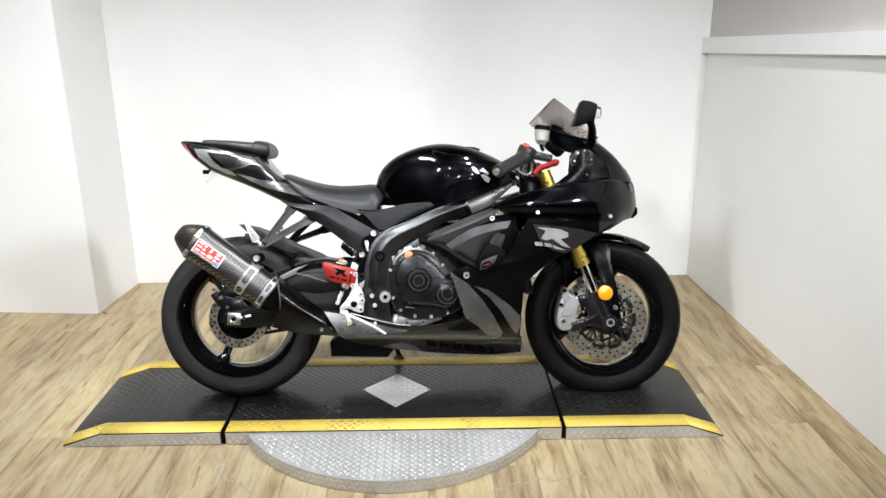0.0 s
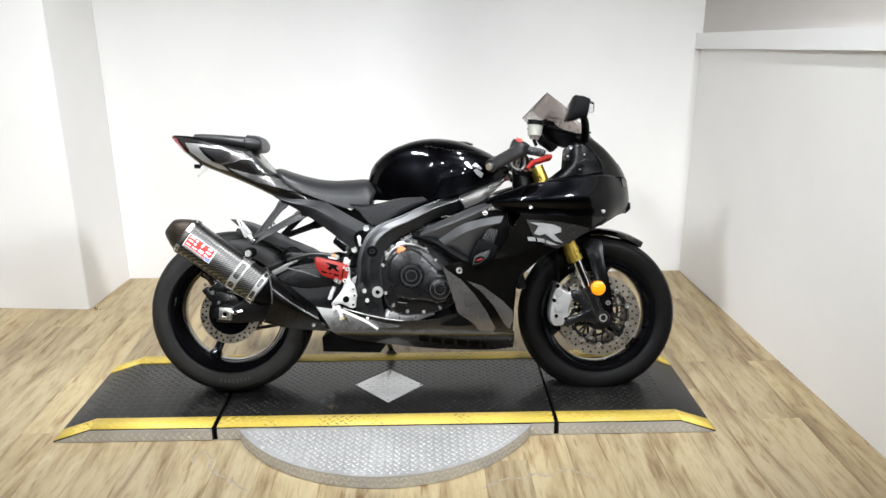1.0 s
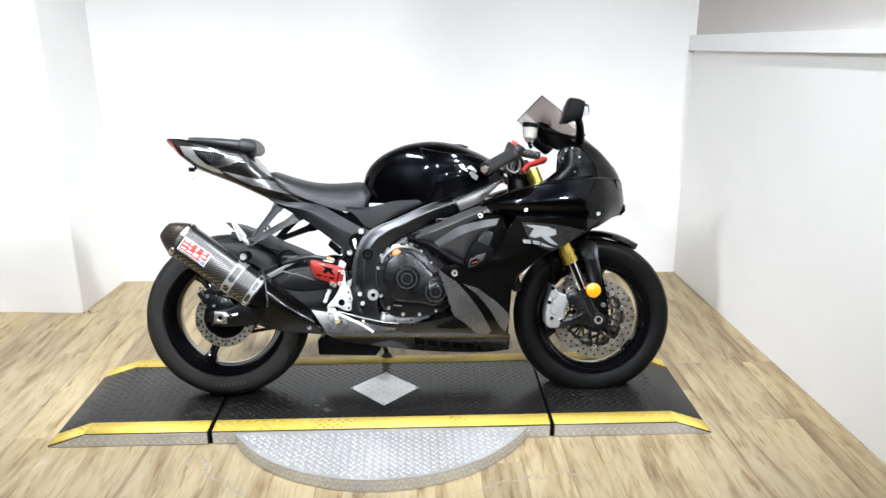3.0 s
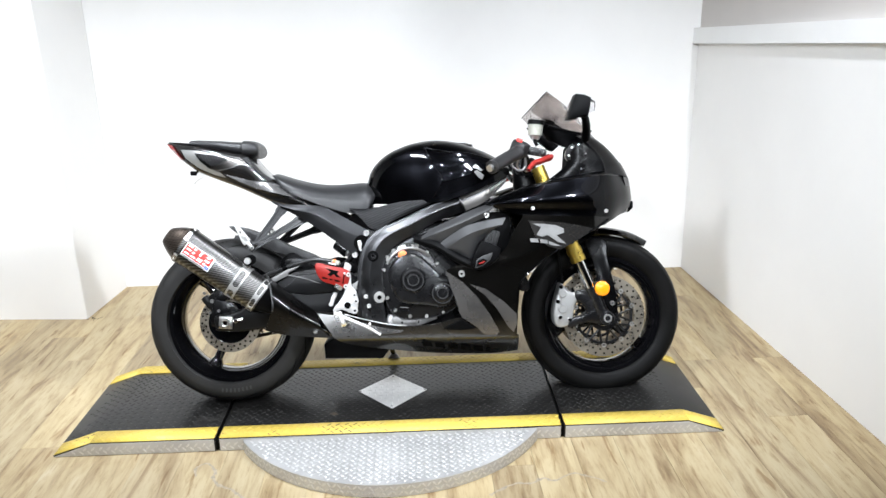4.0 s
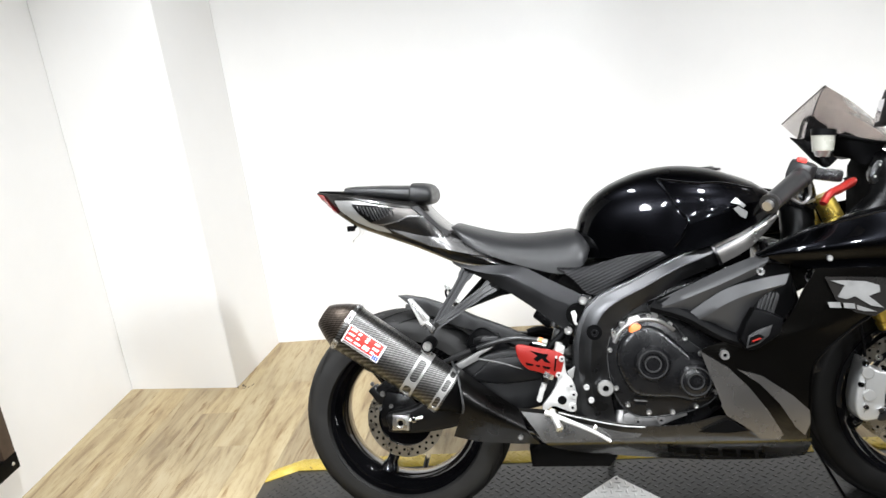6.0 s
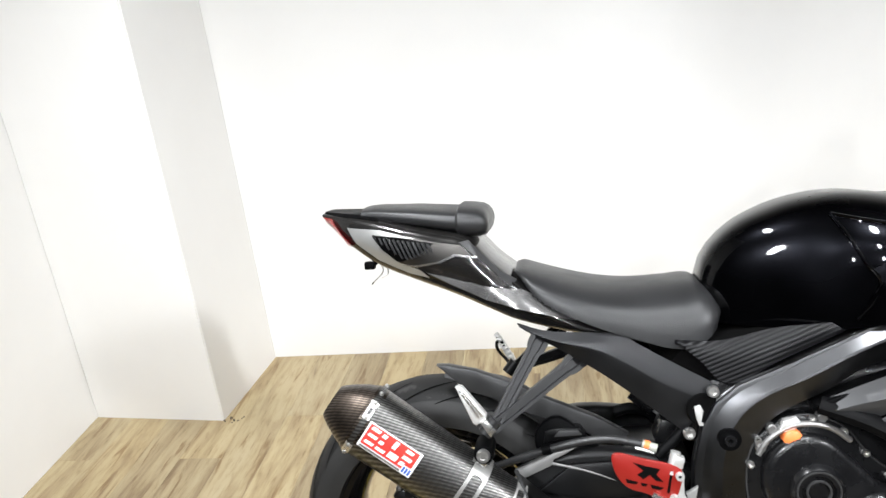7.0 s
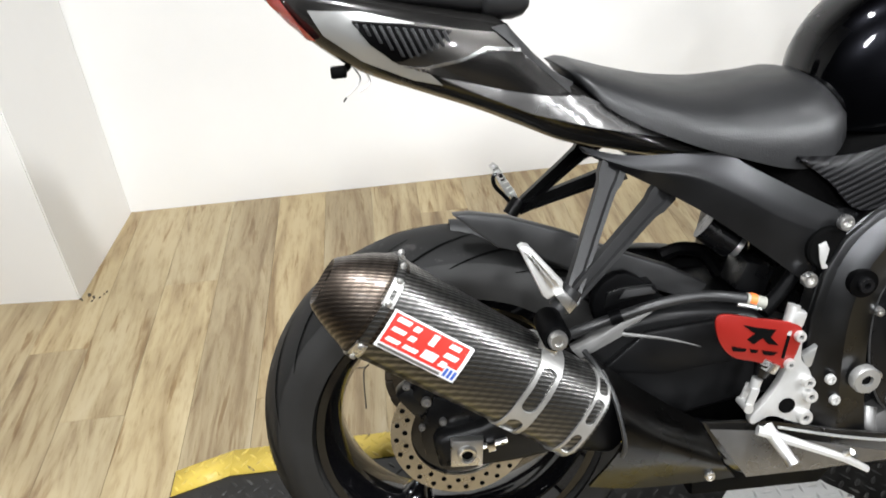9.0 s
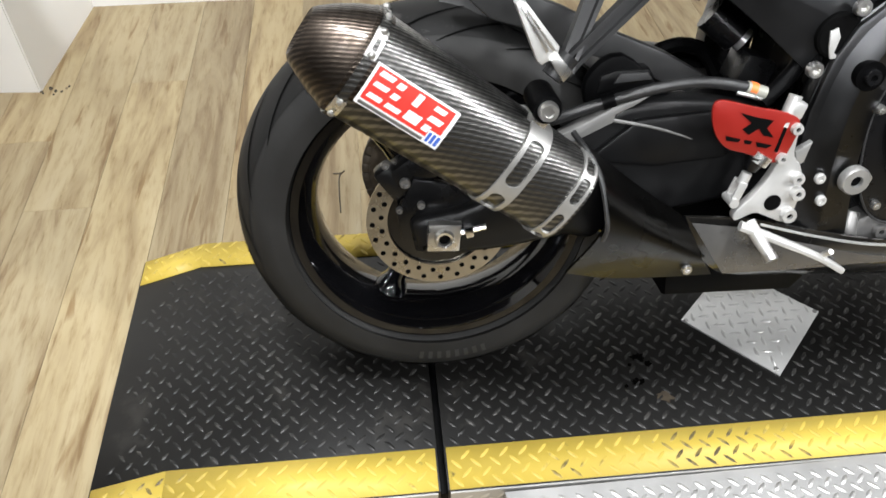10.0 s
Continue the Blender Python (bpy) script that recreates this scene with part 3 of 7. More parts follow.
part("diamond_tread", lugs(lambda x, y: abs(x - CX) < 0.088 and abs(y - CY) < 0.088, CX - 0.10, CX + 0.10, CY - 0.10, CY + 0.10, 0.0225, zfun=lambda x: PZ + 0.0035, m=turn_, length=0.0125, wide=0.0042, high=0.002), LUG, plate)["kind"] = "stuff"
for dx, dy in ((-0.126, 0), (0.126, 0), (0, 0.117), (0, -0.122)):
    part("screw", lathe(fresh(), [(0, 0.002), (0.0025, 0.0024), (0.0045, 0.001), (0.0045, 0)], (CX + dx, CY + dy, PZ + 0.0035), "z", 10), CAST, plate)

tt = thing("turntable_plate", pose(0, 0, 0), "round bare tread-steel turntable plate half under the deck", "turntable")
arc = [(CX + CR * math.cos(a), CY + CR * math.sin(a)) for a in (radians(209 + 122 * i / 60) for i in range(61))]
arc = [(x, y) for x, y in arc if y < PY0 - 0.004]
arc = [(arc[0][0] - 0.002, PY0 - 0.004)] + arc + [(arc[-1][0] + 0.002, PY0 - 0.004)]
TZ = PZ - 0.004
bm = fresh()
f = bm.faces.new([bm.verts.new((x, y, 0.001)) for x, y in arc])
r = bmesh.ops.extrude_face_region(bm, geom=[f])
for v in r["geom"]:
    if isinstance(v, bmesh.types.BMVert):
        v.co.z = TZ
bmesh.ops.recalc_face_normals(bm, faces=bm.faces[:])
part("plate", bm, STEEL, tt)
part("plate_tread", lugs(lambda x, y: math.hypot(x - CX, y - CY) < CR - 0.015 and y < PY0 - 0.015, CX - CR, CX + CR, CY - CR, PY0, 0.0195, zfun=lambda x: TZ, length=0.0115, wide=0.0044, high=0.0024), LUG, tt)["kind"] = "stuff"
sm = fresh()
for i in range(70):
    for j in range(2):
        a = radians(213 + 114 * (i + 0.5 * j) / 70)
        if CY + CR * math.sin(a) > PY0 - 0.02:
            continue
        m = Matrix.Translation((CX + CR * math.cos(a), CY + CR * math.sin(a), 0.014 + 0.019 * j)) @ Matrix.Rotation(a + math.pi / 2, 4, "Z") @ Matrix.Rotation(radians(90), 4, "X")
        lug(sm, 0, 0, 0, radians(45 if (i + j) % 2 else -45), 0.0115, 0.0044, 0.0024, m=m)
part("rim_tread", sm, LUG, tt)["kind"] = "stuff"

# oil drips and a rubbed patch on the middle deck
def splat(x, y, r, seed, stretch=1.0):
    bm = fresh()
    n = 26
    vs = []
    for k in range(n):
        a = 2 * math.pi * k / n
        q = r * (0.65 + 0.55 * abs(noise.noise(Vector((math.cos(a) * 2.2 + seed, math.sin(a) * 2.2, seed)))) * 2)
        vs.append(bm.verts.new((x + stretch * q * math.cos(a), y + q * math.sin(a), PZ + 0.0007)))
    bm.faces.new(vs)
    return bm


OIL = surface("spilt_oil", (0.0015, 0.0014, 0.0013), 0.12, 0, 0.2, 40, shine=0.4)
RUST = surface("rubbed_brown_steel", (0.055, 0.042, 0.028), 0.5, 0.3, 0.3, 60)
for x, y, r_, sd, st_ in ((-0.486, 2.669, 0.011, 1.3, 1.2), (-0.472, 2.655, 0.007, 4.1, 1.0), (-0.505, 2.655, 0.004, 2.2, 1.0), (-0.500, 2.617, 0.008, 6.7, 1.6), (-0.522, 2.611, 0.004, 8.1, 1.0)):
    part("oil_drip", splat(x, y, r_, sd, st_), OIL, mid)
part("rubbed_patch", splat(-0.461, 2.584, 0.012, 3.3, 1.3), RUST, mid)

# framed wire-mesh panel on the west wall
mesh_panel = thing("mesh_panel", pose(X0 + 0.002, 2.58, 0.13), "dark wood framed wire-mesh panel hung low on the white wall", "wall panel")
OLDWOOD = surface("dark_stained_wood", (0.07, 0.045, 0.03), 0.6, 0, 0.4, 20, 0.2, 120)
for name, c, sz in (("frame_rail", (0.018, 0, 0.03), (0.034, 0.76, 0.06)), ("frame_rail", (0.018, 0, 0.87), (0.034, 0.76, 0.06)), ("frame_stile", (0.018, 0.35, 0.45), (0.030, 0.06, 0.78)), ("frame_stile", (0.018, -0.35, 0.45), (0.030, 0.06, 0.78))):
    part(name, box(fresh(), c, sz, 0.003), OLDWOOD if "stile" in name else PLASTIC, mesh_panel)
wm = fresh()
for k in range(-22, 23):
    for sgn in (-1, 1):
        y0, z0 = k * 0.045, 0.06
        a, b = Vector((0.018, y0, z0)), Vector((0.018, y0 + sgn * 0.78, z0 + 0.78))
        lo, hi = -0.32, 0.32
        d = b - a
        t0, t1 = sorted(((lo - a.y) / d.y, (hi - a.y) / d.y))
        t0, t1 = max(0, t0), min(1, t1)
        if t1 - t0 > 0.01:
            tube(wm, [a + d * t0, a + d * t1], 0.0022, 5)
part("wire_mesh", wm, CHAIN, mesh_panel)["kind"] = "stuff"
part("corner_screw", lathe(fresh(), [(0, 0.004), (0.005, 0.003), (0.007, 0)], (0.036, 0.35, 0.03), "x", 10), ALU, mesh_panel)

# dried spill marks on the planks
STAIN = surface("dried_spill", (0.30, 0.255, 0.19), 0.5, 0, 0.3, 60)


def floor_line(pts, wide, n=60):
    """A thin uneven film along a wandering line on the floor."""
    bm = fresh()
    path = spline([(x, y, 0.0005) for x, y in pts], n)
    rows = []
    for i, p in enumerate(path):
        d = (path[min(i + 1, n - 1)] - path[max(i - 1, 0)]).normalized()
        side = Vector((-d.y, d.x, 0))
        w = wide * (0.5 + abs(noise.noise(p * 60)) * 1.6)
        q = p + side * 0.004 * noise.noise(p * 45)
        rows.append((bm.verts.new(q - side * w), bm.verts.new(q + side * w)))
    for a, b in zip(rows, rows[1:]):
        bm.faces.new((a[0], b[0], b[1], a[1]))
    bmesh.ops.recalc_face_normals(bm, faces=bm.faces[:])
    return bm


spill = part("spill_mark", floor_line([(-0.899, 2.30), (-0.913, 2.335), (-0.901, 2.364), (-0.877, 2.369), (-0.858, 2.35), (-0.839, 2.315), (-0.842, 2.29), (-0.817, 2.248), (-0.766, 2.214), (-0.719, 2.17), (-0.685, 2.142)], 0.0055), STAIN)
tagged(spill, "greyish dried spill line on the plank floor", "stain")
spill = part("spill_mark", floor_line([(0.071, 2.125), (0.156, 2.176), (0.213, 2.177), (0.255, 2.201), (0.291, 2.187), (0.354, 2.22), (0.391, 2.208), (0.458, 2.166)], 0.0050), STAIN)
tagged(spill, "grey wandering dried spill line beside the turntable", "stain")
wire = part("bent_wire", tube(fresh(), [(-1.038, 3.302, 0.002), (-1.022, 3.300, 0.003), (-1.012, 3.309, 0.002), (-1.024, 3.290, 0.002), (-1.025, 3.240, 0.002), (-1.022, 3.165, 0.002)], 0.0016, 6, 20), CHAIN)
tagged(wire, "thin bent grey wire lying on the plank floor", "wire")
crumb = fresh()
for k in range(14):
    box(crumb, (-1.815 + 0.075 * random.random(), 3.70 + 0.04 * random.random(), 0.0015), (0.003 + 0.005 * random.random(), 0.004, 0.003), 0.001, (0, 0, 90 * random.random()))
tagged(part("floor_grit", crumb, surface("dark_grit", (0.075, 0.062, 0.048), 0.9)), "dark bits of grit at the pillar foot", "debris", kind="stuff")

# ---- sport motorcycle; x forward from the rear axle, y to its left, z up from the deck ----
bike = thing("motorcycle", pose(-0.845, 2.745, PZ + 0.001, -14, 0.5, 0), "black and grey sport motorcycle leaning on its side stand", "motorcycle")
RA, FA = (0.0, 0.0, 0.307), (1.418, 0.0, 0.288)
RW = (0.0, -0.009, 0.307)


def both(name, build, mat, parent, label=""):
    """Two parts, one on each side."""
    bm = build
    other = flipped(bm)
    a = part(name, bm, mat, parent, label)
    b = part(name, other, mat, parent, label)
    return a, b


def tyre_profile(r_out, r_in, half):
    """The section of a sport tyre: a round crown, sidewalls drawn in to the bead."""
    pts = []
    for i in range(17):
        a = math.pi * (i / 16 - 0.5)
        pts.append((r_out - half * 0.62 * (1 - math.cos(a)), half * math.sin(a)))
    side = r_out - half * 0.62
    lip = [(side - 0.022, half * 0.97), (r_in + 0.012, half * 0.84), (r_in, half * 0.72), (r_in, -half * 0.72), (r_in + 0.012, -half * 0.84), (side - 0.022, -half * 0.97)]
    return pts + lip


def wheel(name, c, r_out, r_in, half, rim_half, spokes, label):
    """A cast three-spoke wheel with its tyre."""
    bm = fresh()
    R = r_in
    lathe(bm, [(R + 0.004, -rim_half), (R + 0.006, -rim_half + 0.006), (R - 0.004, -rim_half + 0.012), (R - 0.022, -rim_half * 0.55), (R - 0.026, 0), (R - 0.022, rim_half * 0.55),
               (R - 0.004, rim_half - 0.012), (R + 0.006, rim_half - 0.006), (R + 0.004, rim_half), (R - 0.008, rim_half - 0.001), (R - 0.016, rim_half - 0.012), (R - 0.032, rim_half * 0.5), (R - 0.036, 0), (R - 0.032, -rim_half * 0.5), (R - 0.016, -rim_half + 0.012), (R - 0.008, -rim_half + 0.001)], c, "y", 72, ring=True)
    w = part(name, bm, WHEELB, bike, label)
    part("tyre", lathe(fresh(), tyre_profile(r_out, r_in + 0.002, half), c, "y", 96, ring=True), DUSTY if half > 0.08 else RUBBER, w, "worn black rubber tyre", 60)
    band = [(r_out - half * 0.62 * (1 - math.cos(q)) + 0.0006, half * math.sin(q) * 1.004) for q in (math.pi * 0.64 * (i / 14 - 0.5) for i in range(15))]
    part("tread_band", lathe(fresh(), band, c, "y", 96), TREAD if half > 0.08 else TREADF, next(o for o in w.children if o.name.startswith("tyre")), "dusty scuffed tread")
    part("hub", lathe(fresh(), [(0.012, -0.075), (0.036, -0.075), (0.040, -0.06), (0.046, -0.03), (0.048, 0.03), (0.040, 0.06), (0.036, 0.075), (0.012, 0.075)], c, "y", 32, ring=True), WHEELB, w)
    for a in spokes:
        d = Vector((math.cos(radians(a)), 0, math.sin(radians(a))))
        n = Vector((-d.z, 0, d.x))
        rings = []
        for f, wide, deep in ((0.036, 0.030, 0.030), (0.075, 0.021, 0.024), (0.12, 0.016, 0.019), (R - 0.06, 0.017, 0.020), (R - 0.036, 0.030, 0.030), (R - 0.030, 0.045, 0.034)):
            p = Vector(c) + d * f
            rings.append([p + n * wide * math.cos(t) + Vector((0, deep * math.sin(t), 0)) for t in (2 * math.pi * k / 14 for k in range(14))])
        part("spoke", loft(fresh(), rings), WHEELB, w)
    return w


rear = wheel("rear_wheel", RW, 0.311, 0.222, 0.092, 0.075, (-115, 5, 125), "gloss black cast rear wheel")
front = wheel("front_wheel", FA, 0.308, 0.222, 0.060, 0.048, (200, 320, 80), "gloss black cast front wheel")


def groove(c, r_out, half, a0, a1, s0, s1, n=12, wide=0.0042):
    """A curved rain groove laid into the crown of a tyre; s: across the crown, -1 to 1."""
    bm = fresh()
    rows = []
    for i in range(n):
        f = i / (n - 1)
        a, s = radians(a0 + (a1 - a0) * f), (s0 + (s1 - s0) * f) * math.pi / 2
        r = r_out - half * 0.62 * (1 - math.cos(s)) + 0.0013
        p = Vector(c) + Vector((r * math.cos(a), half * math.sin(s) * 1.008, r * math.sin(a)))
        wd = wide * (math.sin(math.pi * min(1, max(0, f))) * 0.8 + 0.2)
        t = Vector((math.cos(a) * 0.0, 1, 0)) * 0.3 + Vector((-math.sin(a), 0, math.cos(a)))
        side = Vector((0, 1, 0)) if abs(s1 - s0) < 0.25 else t.normalized()
        rows.append((p - side * wd, p + side * wd))
    vs = [[bm.verts.new(q) for q in r] for r in rows]
    fs = [bm.faces.new((a[0], a[1], b[1], b[0])) for a, b in zip(vs, vs[1:])]
    bmesh.ops.recalc_face_normals(bm, faces=fs)
    return bm


for wh, c, ro, hf, cnt in ((rear, RW, 0.311, 0.092, 18), (front, FA, 0.308, 0.060, 18)):
    tyre = next(o for o in wh.children if o.name.startswith("tyre"))
    bm = fresh()
    for k in range(cnt):
        for sgn in (-1, 1):
            g = groove(c, ro, hf, k * 360 / cnt + (10 if sgn > 0 else 0), k * 360 / cnt + 30 + (10 if sgn > 0 else 0), 0.12 * sgn, 0.72 * sgn)
            me = bpy.data.meshes.new("g")
            g.to_mesh(me)
            g.free()
            bm.from_mesh(me)
            bpy.data.meshes.remove(me)
    part("tread_pattern", bm, DEEPB, tyre)["kind"] = "stuff"


def brake_disc(parent, c, y, r, r_in, holes, spider, label):
    bm = fresh()
    lathe(bm, [(r_in, y - 0.0025), (r, y - 0.0025), (r, y + 0.0025), (r_in, y + 0.0025)], c, "y", 64, ring=True)
    d = part("brake_disc", bm, DISC, parent, label)
    for k in range(holes):
        for q in range(2):
            a = 2 * math.pi * (k + 0.5 * q) / holes
            rr = r_in + (r - r_in) * (0.3 if q else 0.72)
            part("disc_hole", disc_y(fresh(), c[0] + rr * math.cos(a), c[2] + rr * math.sin(a), y + 0.003, y - 0.0032, 0.0042, 8), DEEPB, parent)
    if spider:
        sb = fresh()
        n = spider
        lathe(sb, [(0.040, y - 0.004), (0.058, y - 0.004), (0.058, y + 0.004), (0.040, y + 0.004)], c, "y", 40, ring=True)
        lathe(sb, [(r_in - 0.017, y - 0.003), (r_in - 0.007, y - 0.003), (r_in - 0.007, y + 0.003), (r_in - 0.017, y + 0.003)], c, "y", 48, ring=True)
        part("disc_carrier", sb, CASTB, d, "dark disc carrier")
        for k in range(n):
            a = 2 * math.pi * k / n
            arm_ = fresh()
            for sg in (-0.22, 0.22):
                p0 = Vector((c[0] + 0.054 * math.cos(a), y, c[2] + 0.054 * math.sin(a)))
                p1 = Vector((c[0] + (r_in - 0.012) * math.cos(a + sg), y, c[2] + (r_in - 0.012) * math.sin(a + sg)))
                tube(arm_, [p0, p1], 0.0045, 6)
            part("carrier_arm", arm_, CASTB, d)
        for k in range(n):
            a = 2 * math.pi * (k + 0.5) / n
            part("float_button", lathe(fresh(), [(0.004, y - 0.005), (0.0095, y - 0.005), (0.0095, y + 0.004), (0.004, y + 0.004)], (c[0] + (r_in - 0.004) * math.cos(a), 0, c[2] + (r_in - 0.004) * math.sin(a)), "y", 14, ring=True), ALU, d)
    return d


brake_disc(front, FA, -0.068, 0.158, 0.118, 28, 10, "drilled floating brake disc")
brake_disc(front, FA, 0.068, 0.158, 0.118, 28, 10, "drilled floating brake disc")
brake_disc(rear, RA, -0.088, 0.112, 0.080, 24, 0, "small drilled rear brake disc")
part("disc_hub", lathe(fresh(), [(0.03, -0.085), (0.085, -0.084), (0.085, -0.078), (0.03, -0.07)], RA, "y", 32, ring=True), WHEELB, rear)
sp = fresh()
lathe(sp, [(0.075, 0.095), (0.104, 0.095), (0.104, 0.101), (0.075, 0.101)], RA, "y", 44, ring=True)
for k in range(44):
    a = 2 * math.pi * k / 44
    box(sp, (0.107 * math.cos(a), 0.098, RA[2] + 0.107 * math.sin(a)), (0.008, 0.006, 0.006), 0, (0, -math.degrees(a), 0))
part("sprocket", sp, CHAIN, rear, "steel chain sprocket")

# chain
for ptsc in ([(0.0, 0.098, 0.318 + 0.108), (0.28, 0.098, 0.422), (0.545, 0.098, 0.435)], [(0.0, 0.098, 0.318 - 0.108), (0.28, 0.098, 0.262), (0.545, 0.098, 0.345)]):
    cb = fresh()
    ps = spline(ptsc, 36)
    for i, (a, b) in enumerate(zip(ps, ps[1:])):
        d = b - a
        box(cb, (a + b) / 2, (d.length * 1.15, 0.016 if i % 2 else 0.010, 0.014), 0.003, (0, -math.degrees(math.atan2(d.z, d.x)), 0))
    part("chain_run", cb, CHAIN, bike, "oiled drive chain")
cb = fresh()
for k in range(22):
    a = math.pi / 2 + math.pi * k / 21
    box(cb, (0.109 * math.cos(a), 0.098, RA[2] + 0.109 * math.sin(a)), (0.017, 0.016 if k % 2 else 0.010, 0.014), 0.003, (0, 90 - math.degrees(a), 0))
part("chain_wrap", cb, CHAIN, bike, "oiled drive chain")

# ---- swingarm ----
arm = fresh()
prism(arm, rounded([(-0.040, 0.300), (-0.040, 0.340), (0.05, 0.362), (0.155, 0.440), (0.255, 0.500), (0.40, 0.498), (0.52, 0.455), (0.585, 0.41), (0.56, 0.362), (0.42, 0.345), (0.25, 0.312), (0.08, 0.282), (-0.03, 0.284)], 52), -0.148, -0.104, 0.012, 3)
left = flipped(arm)
swing = part("swingarm", arm, ARMB, bike, "satin black box-section swingarm")
part("swingarm_beam", left, SATINB, swing)
part("cross_brace", box(fresh(), (0.44, 0, 0.42), (0.13, 0.22, 0.09), 0.02), SATINB, swing)
part("arm_facet", prism(fresh(), [(0.20, 0.428), (0.268, 0.484), (0.40, 0.494), (0.46, 0.470), (0.40, 0.420), (0.30, 0.412)], -0.160, -0.146, 0.006), ARMB, swing)
# facet and crease carry the arm's bright sheen as a lighter colour
part("arm_edge", prism(fresh(), [(0.160, 0.470), (0.200, 0.490), (0.231, 0.507), (0.284, 0.522), (0.258, 0.506), (0.235, 0.495), (0.232, 0.484), (0.172, 0.455)], -0.164, -0.140, 0.003), ARMEDGE, swing, "light grey facet of the arm with its sheen in the colour")
part("arm_crease", tube(fresh(), [(0.232, -0.160, 0.487), (0.295, -0.1605, 0.472), (0.350, -0.159, 0.452)], (0.0028, 0.0012), 6), ARMEDGE, swing)
part("hugger_bracket", prism(fresh(), [(0.216, 0.512), (0.220, 0.538), (0.240, 0.545), (0.288, 0.545), (0.298, 0.530), (0.253, 0.522)], -0.128, -0.098, 0.004), SATINB, swing, "black hugger bracket")
part("bracket_pad", prism(fresh(), [(0.238, 0.528), (0.246, 0.541), (0.284, 0.541), (0.292, 0.531)], -0.1315, -0.1275, 0.001), HUGP, swing)
part("hose_clip", tube(fresh(), [(0.216, -0.158, 0.512), (0.232, -0.161, 0.518)], 0.0105, 12), PLASTIC, swing)
blk = part("axle_block", prism(fresh(), [(-0.026, 0.297), (0.022, 0.294), (0.026, 0.338), (-0.022, 0.342)], -0.162, -0.146, 0.003), ALU, swing, "bare aluminium axle block")
part("axle_nut", lathe(fresh(), [(0.0085, -0.158), (0.0085, -0.167), (0.0125, -0.168), (0.0150, -0.164), (0.0150, -0.158)], (0, 0, 0.318), "y", 24, ring=True), ALU, blk)
part("axle_bore", disc_y(fresh(), 0, 0.318, -0.158, -0.1635, 0.0088, 18), DEEPB, blk)
part("adjuster", tube(fresh(), [(0.02, -0.154, 0.321), (0.062, -0.154, 0.329)], 0.0045, 8), ALU, blk, "threaded chain adjuster")
part("adjuster_nut", box(fresh(), (0.037, -0.154, 0.324), (0.012, 0.016, 0.016), 0.002, (0, -10, 0)), CHROME, blk)
rc = fresh()
box(rc, (-0.035, -0.100, 0.405), (0.075, 0.045, 0.05), 0.010, (0, -35, 0))
box(rc, (-0.070, -0.104, 0.388), (0.03, 0.035, 0.055), 0.008, (0, -35, 0))
tube(rc, [(0.0, -0.11, 0.40), (0.06, -0.12, 0.41), (0.09, -0.12, 0.39)], 0.005, 8)
rcal = part("rear_caliper", rc, CASTB, swing, "black rear brake caliper")
part("torque_bracket", prism(fresh(), [(-0.060, 0.300), (-0.066, 0.345), (-0.040, 0.400), (0.020, 0.385), (0.050, 0.352), (0.010, 0.342), (-0.036, 0.318), (-0.040, 0.296)], -0.128, -0.112, 0.003), CASTB, swing, "angular black caliper bracket")
for x_, z_, r_ in ((-0.079, 0.425, 0.006), (-0.062, 0.352, 0.005), (-0.030, 0.358, 0.006), (-0.052, 0.395, 0.008)):
    part("caliper_pin", bolt_y(fresh(), x_, -0.128, z_, r_, 0.007), CAST, rcal)
hs = fresh()
tube(hs, [(-0.03, -0.105, 0.42), (0.08, -0.13, 0.455), (0.2, -0.155, 0.505), (0.284, -0.168, 0.532), (0.345, -0.178, 0.541), (0.402, -0.188, 0.534)], 0.0078, 10)
part("brake_hose", hs, HOSE, swing, "black rubber brake hose")

# hugger over the rear tyre
hug = fresh()
prof = [(0.338, -0.085), (0.347, -0.06), (0.353, -0.03), (0.355, 0), (0.353, 0.03), (0.347, 0.06), (0.338, 0.085), (0.334, 0.082), (0.343, 0.058), (0.349, 0.03), (0.351, 0), (0.349, -0.03), (0.343, -0.058), (0.334, -0.082)]
rows = []
for i in range(19):
    a = 88 - i * 4.1
    f = min(1, 0.25 + i / 7)
    rows.append([Vector((RA[0] + (r + 0.002) * math.cos(radians(a)), h * f, RA[2] - 0.02 + r * math.sin(radians(a)) - 0.012)) for r, h in prof])
loft(hug, rows)
hugger = part("rear_hugger", hug, HUGP, bike, "matte black rear tyre hugger")
part("hugger_flank", prism(fresh(), [(0.010, 0.668), (0.034, 0.668), (0.089, 0.656), (0.169, 0.625), (0.235, 0.592), (0.321, 0.556), (0.383, 0.520), (0.362, 0.495), (0.250, 0.545), (0.168, 0.572), (0.119, 0.598), (0.071, 0.613), (0.032, 0.648)], -0.100, -0.078, 0.004), HUGP, hugger)
part("hugger_side", prism(fresh(), rounded([(0.20, 0.53), (0.25, 0.565), (0.33, 0.50), (0.42, 0.455), (0.40, 0.42), (0.30, 0.44), (0.22, 0.47)], 28), -0.125, -0.105, 0.006), PLASTIC, hugger)

# ---- silencer ----
P0, AX = Vector((-0.108, -0.235, 0.6095)), Vector((0.805, 0.0, -0.593))
NX = Vector((0.593, 0.0, 0.805))


